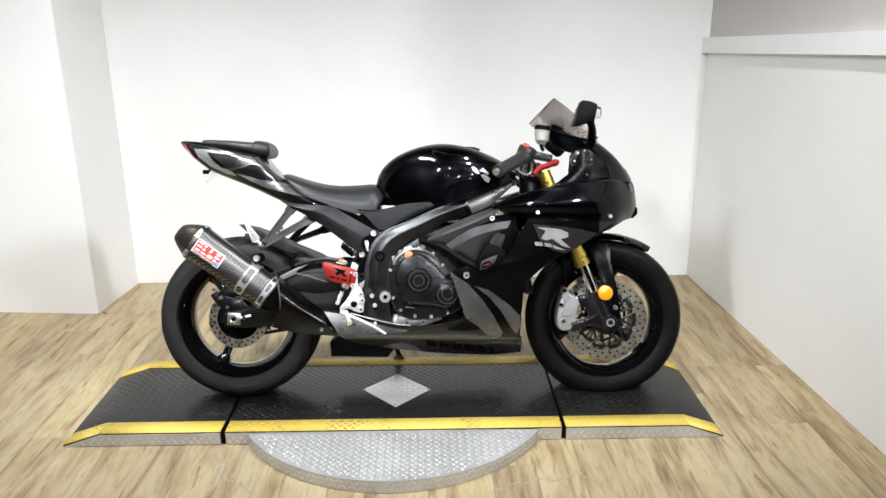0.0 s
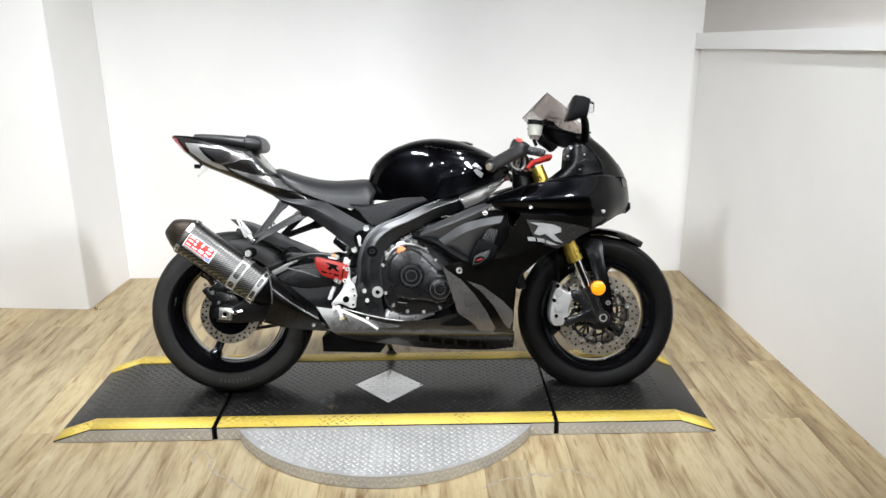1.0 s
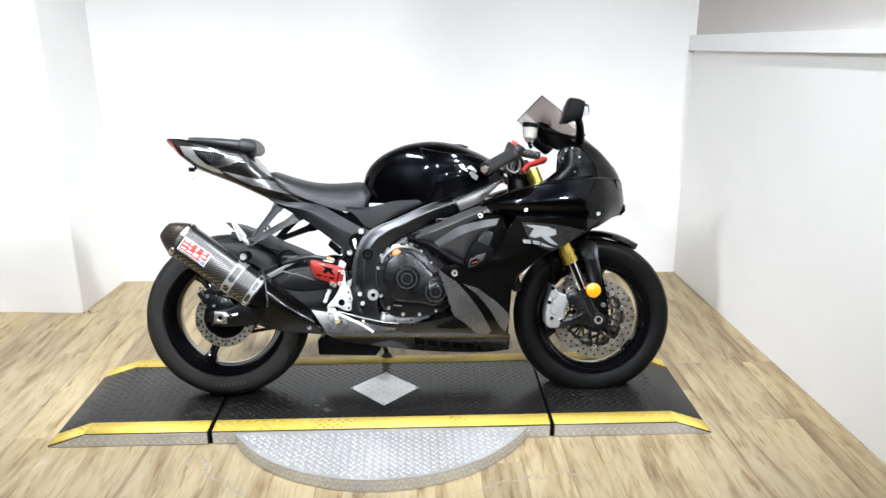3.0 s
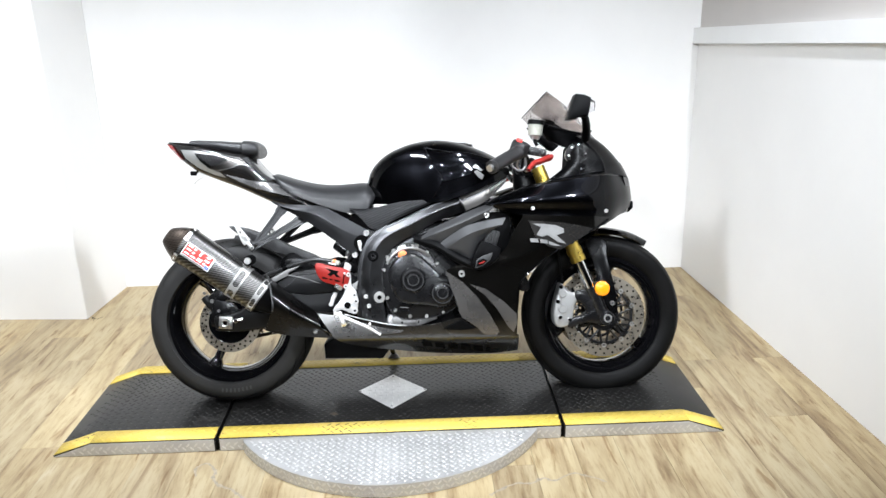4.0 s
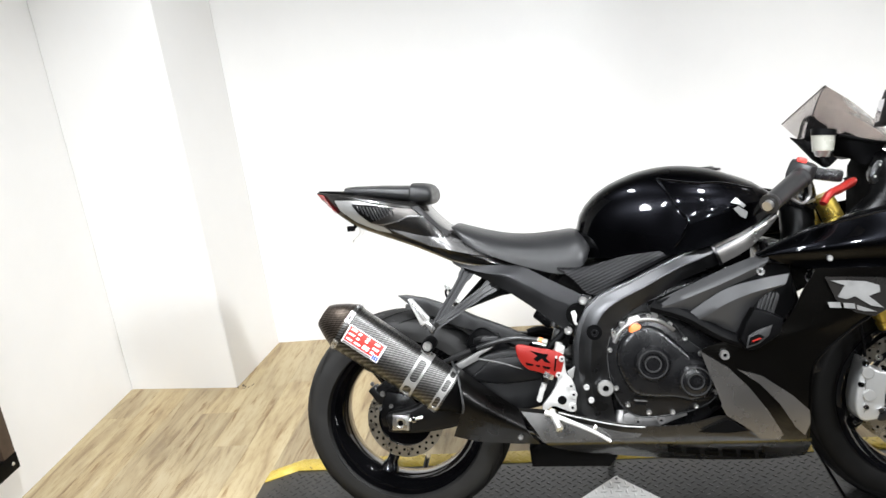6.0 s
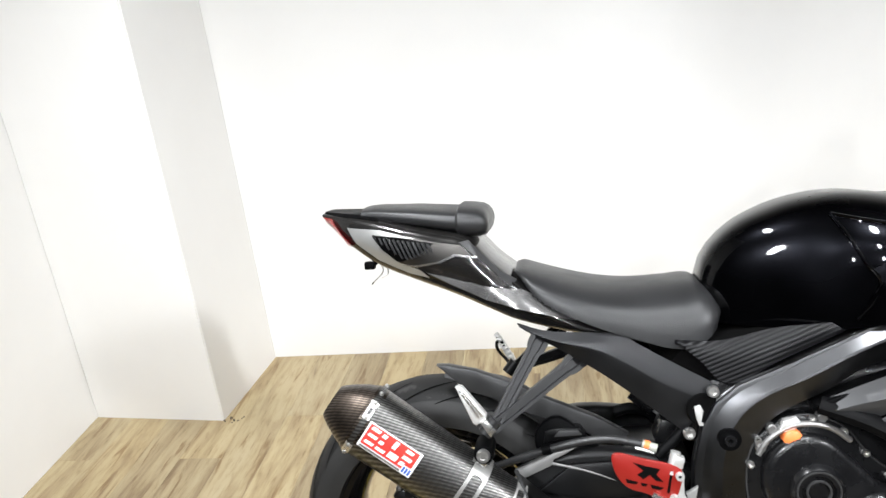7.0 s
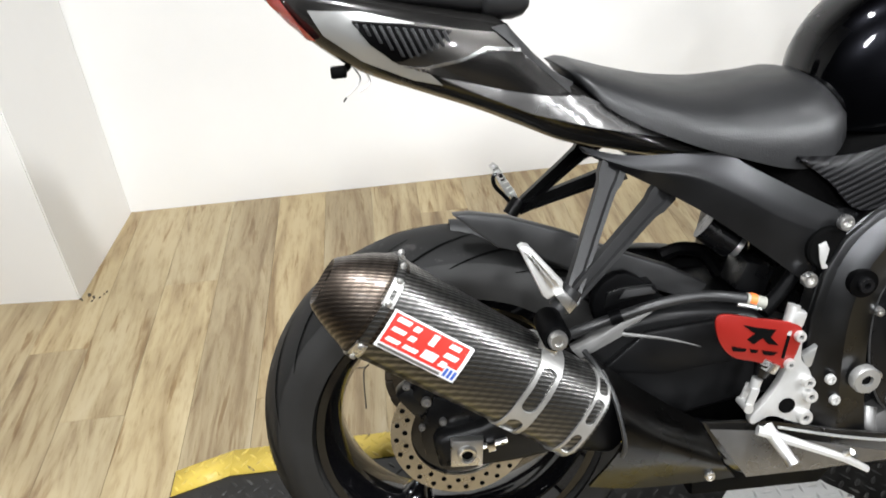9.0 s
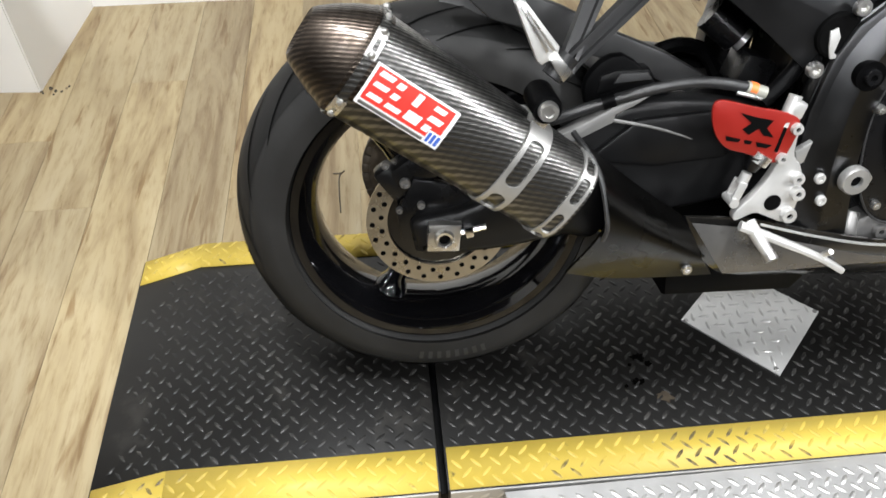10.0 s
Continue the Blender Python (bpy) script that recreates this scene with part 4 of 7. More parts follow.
def can_ring(s, rn, ry, n=0.0, y=0.0, count=28, p=2.6):
    c = P0 + AX * s + NX * n + Vector((0, y, 0))
    out = []
    for k in range(count):
        a = 2 * math.pi * k / count
        u, w = math.cos(a), math.sin(a)
        out.append(c + NX * rn * math.copysign(abs(u) ** (2 / p), u) + Vector((0, ry * math.copysign(abs(w) ** (2 / p), w), 0)))
    return out


def can_r(s):
    """The can tapers slightly towards its inlet."""
    return 0.0660 - 0.017 * max(0.0, s)


can = part("silencer", loft(fresh(), [can_ring(s, can_r(s), can_r(s) - 0.008) for s in (0, 0.06, 0.12, 0.18, 0.24, 0.30, 0.325)]), CARBON, bike, "carbon fibre oval race silencer")
cap = fresh()
oval = dict(count=24, p=2.25)
loft(cap, [can_ring(0.012, 0.0672, 0.0592, **oval), can_ring(-0.010, 0.0670, 0.0590, **oval), can_ring(-0.014, 0.0640, 0.0565, **oval), can_ring(-0.030, 0.0570, 0.0515, -0.001, **oval), can_ring(-0.050, 0.0455, 0.0425, -0.003, **oval), can_ring(-0.066, 0.0345, 0.0335, -0.005, **oval), can_ring(-0.070, 0.0300, 0.0295, -0.005, **oval), can_ring(-0.064, 0.0235, 0.023, -0.005, **oval), can_ring(-0.02, 0.020, 0.020, -0.003, **oval)])
part("end_cap", cap, carbon_material("heat_tinted_carbon", 0.0068, (0.13, 0.105, 0.086)), can, "tapered heat-tinted carbon end cap", 30)
for k in (227, 248, 290, 319, 345, 20, 90):
    p = can_ring(0.001, 0.0705, 0.0625, count=360, p=2.6)[k]
    part("rivet", lathe(fresh(), [(0, -0.0035), (0.003, -0.0025), (0.0045, 0), (0.0, 0.002)], p, "y", 10), ALU, can)
part("inlet_cone", loft(fresh(), [can_ring(0.322, 0.060, 0.052), can_ring(0.340, 0.050, 0.042, 0.003), can_ring(0.380, 0.038, 0.032, 0.006)]), PLASTIC, can)


def can_point(s, a, grow):
    """A place over the can's skin, s along it and a degrees round it."""
    u, w, p = math.cos(radians(a)), math.sin(radians(a)), 2 / 2.6
    r = can_r(s)
    return P0 + AX * s + NX * ((r + grow) * math.copysign(abs(u) ** p, u)) + Vector((0, (r - 0.008 + grow) * math.copysign(abs(w) ** p, w), 0))


def band_strip(bm, s0, s1, a0, a1, grow=0.003, n=16):
    """A piece of strap round the silencer between two angles; s0 and s1 may change with the angle."""
    rows = []
    for i in range(n):
        a = a0 + (a1 - a0) * i / (n - 1)
        p, q = (f(a) if callable(f) else f for f in (s0, s1))
        rows.append([can_point(p, a, grow), can_point(q, a, grow), can_point(q, a, 0.0002), can_point(p, a, 0.0002)])
    return loft(bm, rows)


def web(bm, s0, s1, a0, a1, soft=9):
    """A web across a strap, with rounded slot ends on both sides."""
    half = (s1 - s0) / 2
    band_strip(bm, s0, s1, a0, a1, n=max(4, int(a1 - a0) // 3))
    for edge, way in ((a0, -1), (a1, 1)):
        def rise(a):
            return half * (1 - math.sqrt(max(0.0, 1 - (1 - min(1, abs(a - edge) / soft)) ** 2)))
        lo, hi = sorted((edge, edge + way * soft))
        band_strip(bm, s0, lambda a: s0 + max(0.0002, rise(a)), lo, hi, n=9)
        band_strip(bm, lambda a: s1 - max(0.0002, rise(a)), s1, lo, hi, n=9)


st = fresh()
for s in (0.210, 0.2375):
    band_strip(st, s, s + 0.0065, 0, 359, n=120)
for a0, a1 in ((180, 188), (206, 212), (250, 262), (314, 350), (30, 36)):
    web(st, 0.2162, 0.2378, a0, a1, 8)
part("mounting_strap", st, STRAPM, can, "slotted aluminium mounting strap")
fb = fresh()
for s in (0.299, 0.3165):
    band_strip(fb, s, s + 0.0036, 0, 359, n=120)
for a in (190, 228, 270, 312, 352, 40):
    web(fb, 0.3025, 0.3167, a - 4, a + 4, 6)
part("front_band", fb, STRAPM, can, "slotted aluminium inlet band")
part("cap_band", band_strip(fresh(), -0.005, 0.006, 0, 359, 0.0028, 120), CARBON, can)
for a0, a1 in ((287, 322), (226, 250)):
    clip = fresh()
    band_strip(clip, -0.0065, -0.0020, a0, a1, 0.0042, 12)
    band_strip(clip, 0.0035, 0.0080, a0, a1, 0.0042, 12)
    band_strip(clip, -0.0065, 0.0080, a0, a0 + 8, 0.0042, 4)
    band_strip(clip, -0.0065, 0.0080, a1 - 14, a1, 0.0042, 5)
    part("cap_clip", clip, ALU, can, "slotted riveted steel clip")

part("strap_lug", lathe(fresh(), [(0, -0.272), (0.0165, -0.272), (0.0185, -0.268), (0.0185, -0.215), (0, -0.215)], (0.114, 0, 0.551), "y", 24), PLASTIC, can, "black rubber mounting boss")
part("strap_bolt", lathe(fresh(), [(0, -0.279), (0.005, -0.279), (0.006, -0.282), (0.0105, -0.282), (0.0125, -0.277), (0.0125, -0.270), (0, -0.270)], (0.114, 0, 0.551), "y", 24), ALU, can)
part("strap_tab", prism(fresh(), [(0.092, 0.536), (0.104, 0.560), (0.128, 0.545), (0.112, 0.520)], -0.262, -0.252, 0.002), ALU, can)

# badge on the can: red field in a white border, with plain white bars
def on_can(s, n):
    """A place on the outer flank of the can, s along and n across."""
    t = min(1, abs(n) / can_r(s))
    return P0 + AX * s + NX * n + Vector((0, -(can_r(s) - 0.008) * (1 - t ** 2.6) ** (1 / 2.6), 0))


def can_patch(s0, s1, n0, n1, proud, nu=6, nv=6, shear=0.0):
    bm = fresh()
    vs = []
    for i in range(nu):
        row = []
        for j in range(nv):
            f, g = i / (nu - 1), j / (nv - 1)
            n = n0 + (n1 - n0) * g
            row.append(bm.verts.new(on_can(s0 + (s1 - s0) * f + shear * g, n) + Vector((0, -proud, 0)) + NX * (proud * n / 0.06)))
        vs.append(row)
    for a, b in zip(vs, vs[1:]):
        for k in range(nv - 1):
            bm.faces.new((a[k], a[k + 1], b[k + 1], b[k]))
    bmesh.ops.recalc_face_normals(bm, faces=bm.faces[:])
    if sum(f.normal.y for f in bm.faces) > 0:
        bmesh.ops.reverse_faces(bm, faces=bm.faces[:])
    return bm


badge = part("badge", can_patch(0.012, 0.124, -0.0235, 0.0285, 0.0008, 12, 10), WHITEP, can, "red and white maker's badge")
part("badge_field", can_patch(0.0155, 0.1185, -0.0150, 0.0258, 0.0014, 12, 8), REDP, badge)
for s0, bars_ in ((0.0195, ((0.017, 0.023, 0.018), (0.004, 0.010, 0.018), (-0.010, -0.004, 0.018))), (0.0430, ((0.015, 0.022, 0.009), (0.002, 0.009, 0.009), (-0.010, -0.004, 0.019))), (0.0680, ((0.008, 0.023, 0.008), (-0.010, 0.002, 0.019))), (0.0930, ((0.016, 0.022, 0.015), (0.003, 0.010, 0.018), (-0.010, -0.002, 0.009)))):
    for n0, n1, long_ in bars_:
        part("badge_bar", can_patch(s0, s0 + long_, n0, n1, 0.0020, 4, 4, 0.002), WHITEP, badge)
part("badge_flag", can_patch(0.1035, 0.1215, -0.0212, -0.0050, 0.0021, 3, 4), WHITEP, badge)
for f_ in (0.1050, 0.1108, 0.1166):
    part("badge_flag_bar", can_patch(f_, f_ + 0.0040, -0.0190, -0.0070, 0.0027, 3, 4), BLUEP, badge, "blue bar")
part("badge_strip", can_patch(0.016, 0.102, -0.0215, -0.0175, 0.0016, 8, 3), CAST, badge)

# heat shield and link pipe
def skin(bm, curves, nu, nv, thick=0.004):
    """A skin drawn over curves that run side by side."""
    cs = [spline(c, nu) for c in curves]
    vs = [[bm.verts.new(p) for p in spline([c[i] for c in cs], nv)] for i in range(nu)]
    made = [bm.faces.new((a[k], a[k + 1], b[k + 1], b[k])) for a, b in zip(vs, vs[1:]) for k in range(nv - 1)]
    bmesh.ops.recalc_face_normals(bm, faces=made)
    if sum(f.normal.y * f.calc_area() for f in made) > 0:
        bmesh.ops.reverse_faces(bm, faces=made)
    bmesh.ops.solidify(bm, geom=made, thickness=thick)
    return bm


SMOKY = surface("smoked_titanium", (0.0045, 0.0042, 0.0039), 0.30, 0.75, 0.3, 5, coat=0.15)
sh_top = [(0.166, -0.205, 0.492), (0.225, -0.200, 0.438), (0.280, -0.198, 0.394), (0.333, -0.200, 0.356)]
sh_up = [(0.186, -0.262, 0.462), (0.240, -0.252, 0.412), (0.293, -0.238, 0.370), (0.345, -0.226, 0.334)]
sh_mid = [(0.197, -0.286, 0.400), (0.245, -0.274, 0.366), (0.300, -0.256, 0.334), (0.358, -0.240, 0.302)]
sh_low = [(0.160, -0.246, 0.300), (0.225, -0.236, 0.280), (0.310, -0.226, 0.268), (0.387, -0.216, 0.260)]
shield = part("exhaust_shield", skin(fresh(), [sh_top, sh_up, sh_mid, sh_low], 20, 18), SMOKY, bike, "dark satin exhaust link shield with a bare rim")
part("shield_rim", tube(fresh(), [sh_top[0], sh_up[0], sh_mid[0], (0.194, -0.283, 0.372)], (0.0042, 0.0030), 8, 40), HUGP, shield, "bare metal rim")
part("shield_bolt", bolt_y(fresh(), 0.336, -0.238, 0.289, 0.008, 0.007), ALU, shield)
part("link_pipe", tube(fresh(), [(0.15, -0.20, 0.40), (0.24, -0.19, 0.35), (0.36, -0.17, 0.30), (0.46, -0.12, 0.25)], 0.030, 14), WHEELB, bike, "dark exhaust link pipe")

# moulded marks on the sidewalls
for wh, c, ro, hf, a0 in ((rear, RW, 0.311, 0.092, 262),):
    tyre = next(o for o in wh.children if o.name.startswith("tyre"))
    for k in range(8):
        a = radians(a0 + k * 3.4)
        side_ = ro - hf * 0.62
        lo_, hi_ = side_ - 0.006, side_ + 0.009
        bm = fresh()
        q = [(lo_, -0.014), (lo_, 0.014), (hi_, 0.013), (hi_, -0.013)]
        vv = []
        for r_, da in q:
            yy = c[1] - hf * (0.97 + 0.03 * (r_ - side_ + 0.022) / 0.022 if r_ < side_ else math.sqrt(1 - (1 - (ro - r_) / (hf * 0.62)) ** 2)) - 0.0012
            vv.append(bm.verts.new((c[0] + r_ * math.cos(a + da), yy, c[2] + r_ * math.sin(a + da))))
        bm.faces.new(vv[::-1])
        part("sidewall_mark", bm, surface("sidewall_mark", (0.022, 0.022, 0.0215), 0.6) if k == 0 and wh is rear else bpy.data.materials["sidewall_mark"], tyre)

# ---- frame, engine ----
SPAR_UP = [(0.484, 0.300), (0.484, 0.40), (0.489, 0.50), (0.503, 0.565), (0.527, 0.612), (0.568, 0.646), (0.655, 0.683), (0.758, 0.728), (0.862, 0.766), (0.966, 0.807), (1.050, 0.842)]
SPAR_LOW = [(0.590, 0.300), (0.578, 0.40), (0.578, 0.48), (0.592, 0.540), (0.618, 0.578), (0.655, 0.605), (0.716, 0.635), (0.779, 0.670), (0.862, 0.697), (0.965, 0.742), (1.045, 0.812)]
spar_out = SPAR_UP + SPAR_LOW[::-1]
sp_ = fresh()
prism(sp_, spar_out, -0.198, -0.160, 0.006, 2)
for v in sp_.verts:
    if v.co.x > 0.72:
        v.co.y += 0.10 * ((v.co.x - 0.72) / 0.36) ** 1.4
frame_r, frame_l = both("frame_spar", sp_, FRAMEG, bike, "satin grey aluminium frame spar")


def draw_in(x):
    """How far the spar leans in towards the steering head."""
    return 0.10 * (max(0.0, x - 0.72) / 0.36) ** 1.4


face = [[(x, -y0 + draw_in(x), z) for x, z in row] for row, y0 in ((SPAR_UP, 0.190), ([((a + c) / 2 * 1.0, (b + d) / 2 + 0.006) for (a, b), (c, d) in zip(SPAR_UP, SPAR_LOW)], 0.213), (SPAR_LOW, 0.201))]
sf = fresh()
cs_ = [spline(c, 60) for c in face]
rows = []
for i in range(60):
    a, m_, b = (c[i] for c in cs_)
    rows.append([a, a.lerp(m_, 0.25), a.lerp(m_, 0.6), a.lerp(m_, 0.92), m_.lerp(b, 0.06), m_.lerp(b, 0.5), b])
loft(sf, rows, closed=False)
if sum(f.normal.y * f.calc_area() for f in sf.faces) > 0:
    bmesh.ops.reverse_faces(sf, faces=sf.faces[:])
bmesh.ops.solidify(sf, geom=sf.faces[:], thickness=0.006)
part("spar_face", sf, FRAMEG, frame_r, "", 22)
part("headstock", lathe(fresh(), [(0.035, -0.10), (0.045, -0.09), (0.045, 0.09), (0.035, 0.10)], (1.13, 0, 0.80), "z", 20, ring=True), MATTE_GREY, bike)


def socket_bolt(name, x, y, z, r, parent, mat=ALU, ring=True):
    b = fresh()
    lathe(b, [(r * 0.35, y - 0.002), (r * 0.42, y - 0.009), (r * 0.9, y - 0.009), (r, y - 0.006), (r, y + 0.004), (r * 0.35, y + 0.004)], (x, 0, z), "y", 20, ring=True)
    o = part(name, b, mat, parent)
    part("socket", disc_y(fresh(), x, z, y + 0.002, y - 0.004, r * 0.42, 6), DEEPB, o)
    return o


cp = fresh()
patch(cp, [(x, -0.196 + draw_in(x), spline_z(SPAR_UP, x) + 0.001) for x in (0.866, 0.92, 0.97, 1.02, 1.046)], [(x + 0.022, -0.207 + draw_in(x), spline_z(SPAR_LOW[5:], x + 0.022) - 0.001) for x in (0.866, 0.92, 0.955, 0.99, 1.018)], None, 14, 6, 0.004, 0.008)
part("spar_cap", cp, GREY, frame_r, "brighter grey spar end cap")
part("weld_bead", tube(fresh(), [(0.862, -0.196 + draw_in(0.862), 0.768), (0.872, -0.215 + draw_in(0.87), 0.735), (0.886, -0.207 + draw_in(0.88), 0.703)], 0.005, 8), FRAMEG, frame_r)
socket_bolt("pivot_nut", 0.567, -0.216, 0.403, 0.021, frame_r, STRAPM)
socket_bolt("frame_plug", 0.548, -0.216, 0.552, 0.011, frame_r, CASTB)
part("plug_recess", lathe(fresh(), [(0.011, -0.2170), (0.020, -0.2170), (0.020, -0.205), (0.011, -0.205)], (0.548, 0, 0.552), "y", 24, ring=True), PLASTIC, frame_r)
for x, z in ((0.518, 0.407), (0.528, 0.372)):
    part("frame_bolt", bolt_y(fresh(), x, -0.212, z, 0.008), MACHINED, frame_r)

eng = fresh()
prism(eng, [(0.56, 0.31), (0.60, 0.27), (0.80, 0.27), (0.90, 0.34), (0.97, 0.44), (1.00, 0.62), (0.92, 0.68), (0.72, 0.66), (0.58, 0.60)], -0.165, 0.165, 0.02, 3)
engine = part("engine", eng, CASTB, bike, "black four-cylinder engine block")
part("radiator", box(fresh(), (1.06, 0, 0.58), (0.035, 0.36, 0.36), 0.01, (0, -14, 0)), CASTB, bike)
# tray coloured near-black, the shade under the tank put into its colour
part("inner_tray", prism(fresh(), [(0.44, 0.665), (0.48, 0.705), (0.62, 0.733), (0.80, 0.742), (0.80, 0.66), (0.60, 0.62), (0.52, 0.60)], -0.155, 0.155, 0.01), DEEPB, bike, "inner tray under the tank, coloured as dark as its shade")
part("airbox", box(fresh(), (0.83, 0, 0.73), (0.32, 0.16, 0.10), 0.03), PLASTIC, bike)
cover = fresh()
hull = rounded([(0.578, 0.462), (0.590, 0.535), (0.640, 0.580), (0.690, 0.590), (0.745, 0.566), (0.785, 0.515), (0.835, 0.470), (0.862, 0.415), (0.848, 0.365), (0.80, 0.334), (0.72, 0.318), (0.64, 0.322), (0.595, 0.372)], 56)
prism(cover, hull, -0.200, -0.15, 0.006, 2)
clutch = part("clutch_cover", cover, CASTB, engine, "black cast clutch cover with bright bolts")
dome = fresh()
prism(dome, rounded([(0.602, 0.462), (0.612, 0.520), (0.655, 0.557), (0.705, 0.555), (0.748, 0.520), (0.792, 0.476), (0.828, 0.455), (0.845, 0.412), (0.825, 0.368), (0.782, 0.358), (0.745, 0.368), (0.690, 0.372), (0.635, 0.388)], 56), -0.226, -0.19, 0.014, 3)
part("cover_dome", dome, CASTB, clutch)
part("cover_boss", lathe(fresh(), [(0, -0.236), (0.016, -0.236), (0.019, -0.232), (0.026, -0.232), (0.029, -0.238), (0.040, -0.238), (0.045, -0.232), (0.049, -0.22)], (0.690, 0, 0.464), "y", 36), CASTB, clutch)
part("cover_boss", lathe(fresh(), [(0, -0.238), (0.010, -0.238), (0.012, -0.234), (0.020, -0.234), (0.023, -0.240), (0.034, -0.238), (0.042, -0.230), (0.046, -0.22)], (0.794, 0, 0.414), "y", 36), CASTB, clutch)
# lighter grey rings stand in for the highlights round both bosses
for bx, by_, bz in ((0.690, -0.238, 0.464), (0.794, -0.238, 0.414)):
    for r_ in (0.0195, 0.036):
        part("boss_highlight", lathe(fresh(), [(r_ - 0.0022, by_ + 0.002), (r_ - 0.0012, by_ - 0.0018), (r_ + 0.0012, by_ - 0.0018), (r_ + 0.0022, by_ + 0.002)], (bx, 0, bz), "y", 36, ring=True), HUGP, clutch, "lighter grey ring painted in as a highlight")
part("cover_edge", tube(fresh(), [(x, -0.2005, z) for x, z in hull[::2] + hull[:1]], 0.0018, 6), HUGP, clutch)
for x, z in ((0.585, 0.50), (0.598, 0.547), (0.640, 0.577), (0.690, 0.584), (0.742, 0.560), (0.778, 0.520), (0.815, 0.478), (0.852, 0.428), (0.846, 0.376), (0.795, 0.341), (0.735, 0.327), (0.675, 0.329), (0.622, 0.352), (0.595, 0.398), (0.600, 0.580 - 0.04)):
    part("cover_bolt", bolt_y(fresh(), x, -0.199, z, 0.0068, 0.009), ALU, clutch)
capo = fresh()
lathe(capo, [(0, -0.222), (0.010, -0.222), (0.0165, -0.218), (0.0175, -0.205), (0.0175, -0.19), (0, -0.19)], (0.654, 0, 0.552), "y", 12)
part("oil_filler_cap", capo, ORANGEP, engine, "orange-red oil filler cap")
part("filler_neck", tube(fresh(), [(0.598, -0.206, 0.520), (0.618, -0.208, 0.552), (0.660, -0.210, 0.576), (0.712, -0.209, 0.572), (0.752, -0.206, 0.545)], 0.0055, 8), CAST, engine)
part("filler_clamp", prism(fresh(), [(0.628, 0.560), (0.640, 0.584), (0.662, 0.590), (0.672, 0.578), (0.655, 0.566)], -0.214, -0.196, 0.003), MACHINED, engine, "bright cast filler clamp")
for x, z in ((0.603, 0.532), (0.622, 0.566), (0.706, 0.586)):
    part("cast_boss", disc_y(fresh(), x, z, -0.190, -0.208, 0.009, 14, 0.002), CAST, engine)
for k in range(3):
    part("cover_rib", prism(fresh(), [(0.640, 0.352 + 0.010 * k), (0.672, 0.348 + 0.010 * k), (0.672, 0.3505 + 0.010 * k), (0.640, 0.3545 + 0.010 * k)], -0.204, -0.198), CAST if k == 1 else CASTB, engine)
sumpb = fresh()
prism(sumpb, [(0.60, 0.292), (0.625, 0.283), (0.70, 0.288), (0.775, 0.315), (0.765, 0.332), (0.70, 0.322), (0.635, 0.336), (0.61, 0.325)], -0.196, -0.14, 0.006)
part("sump_cover", sumpb, CAST, engine, "bare cast sump cover")
for x, z in ((0.645, 0.305), (0.705, 0.306)):
    socket_bolt("sump_plug", x, -0.196, z, 0.010, engine, CAST)
part("drain_pipe", tube(fresh(), [(0.605, -0.18, 0.33), (0.600, -0.19, 0.305), (0.615, -0.18, 0.285)], 0.013, 10), CAST, engine)

# grey air-duct cover between spar and fairing
def facet(top, mid, low):
    """A moulded cover with a sharp fold along mid."""
    bm = fresh()
    t, m, l = spline(top, 20), spline(mid, 20), spline(low, 20)
    loft(bm, [[a, a.lerp(b, 0.5), a.lerp(b, 0.96), b.lerp(c, 0.04), b.lerp(c, 0.5), c] for a, b, c in zip(t, m, l)], closed=False)
    if sum(f.normal.y * f.calc_area() for f in bm.faces) > 0:
        bmesh.ops.reverse_faces(bm, faces=bm.faces[:])
    bmesh.ops.solidify(bm, geom=bm.faces[:], thickness=0.005)
    return bm


leaf = facet([(0.702, -0.208, 0.618), (0.80, -0.224, 0.664), (0.90, -0.240, 0.708), (0.985, -0.258, 0.738)],
             [(0.716, -0.230, 0.606), (0.80, -0.256, 0.640), (0.88, -0.270, 0.672), (0.972, -0.280, 0.714)],
             [(0.777, -0.226, 0.587), (0.82, -0.246, 0.618), (0.862, -0.258, 0.646), (0.952, -0.270, 0.684)])
duct_r, duct_l = both("duct_cover", leaf, DUCT, bike, "satin grey faceted duct cover")
wing_ = facet([(0.782, -0.238, 0.590), (0.868, -0.262, 0.648), (0.95, -0.278, 0.672), (1.020, -0.284, 0.682)],
              [(0.806, -0.252, 0.574), (0.872, -0.280, 0.616), (0.932, -0.290, 0.640), (1.008, -0.290, 0.656)],
              [(0.856, -0.226, 0.546), (0.898, -0.240, 0.524), (0.930, -0.252, 0.588), (0.966, -0.268, 0.636)])
part("duct_wing", wing_, DUCT, duct_r)
part("duct_inner", prism(fresh(), [(0.69, 0.615), (0.80, 0.655), (0.95, 0.70), (1.04, 0.70), (1.05, 0.60), (0.96, 0.47), (0.86, 0.50), (0.78, 0.57)], -0.222, -0.17, 0.004), PLASTIC, bike)
socket_bolt("duct_screw", 0.952, -0.284, 0.692, 0.010, duct_r, ALU)
part("frame_arm", tube(fresh(), [(0.70, -0.21, 0.612), (0.78, -0.235, 0.585), (0.86, -0.25, 0.535), (0.93, -0.255, 0.505)], 0.014, 8, flat=1.3), PLASTIC, bike)
socket_bolt("fairing_stay_bolt", 0.862, -0.262, 0.485, 0.012, bike, ALU)
plugp = fresh()
prism(plugp, [(0.932, 0.602), (0.965, 0.592), (1.000, 0.574), (0.993, 0.538), (0.964, 0.516), (0.935, 0.500), (0.910, 0.498), (0.895, 0.528), (0.912, 0.570)], -0.292, -0.235, 0.007)
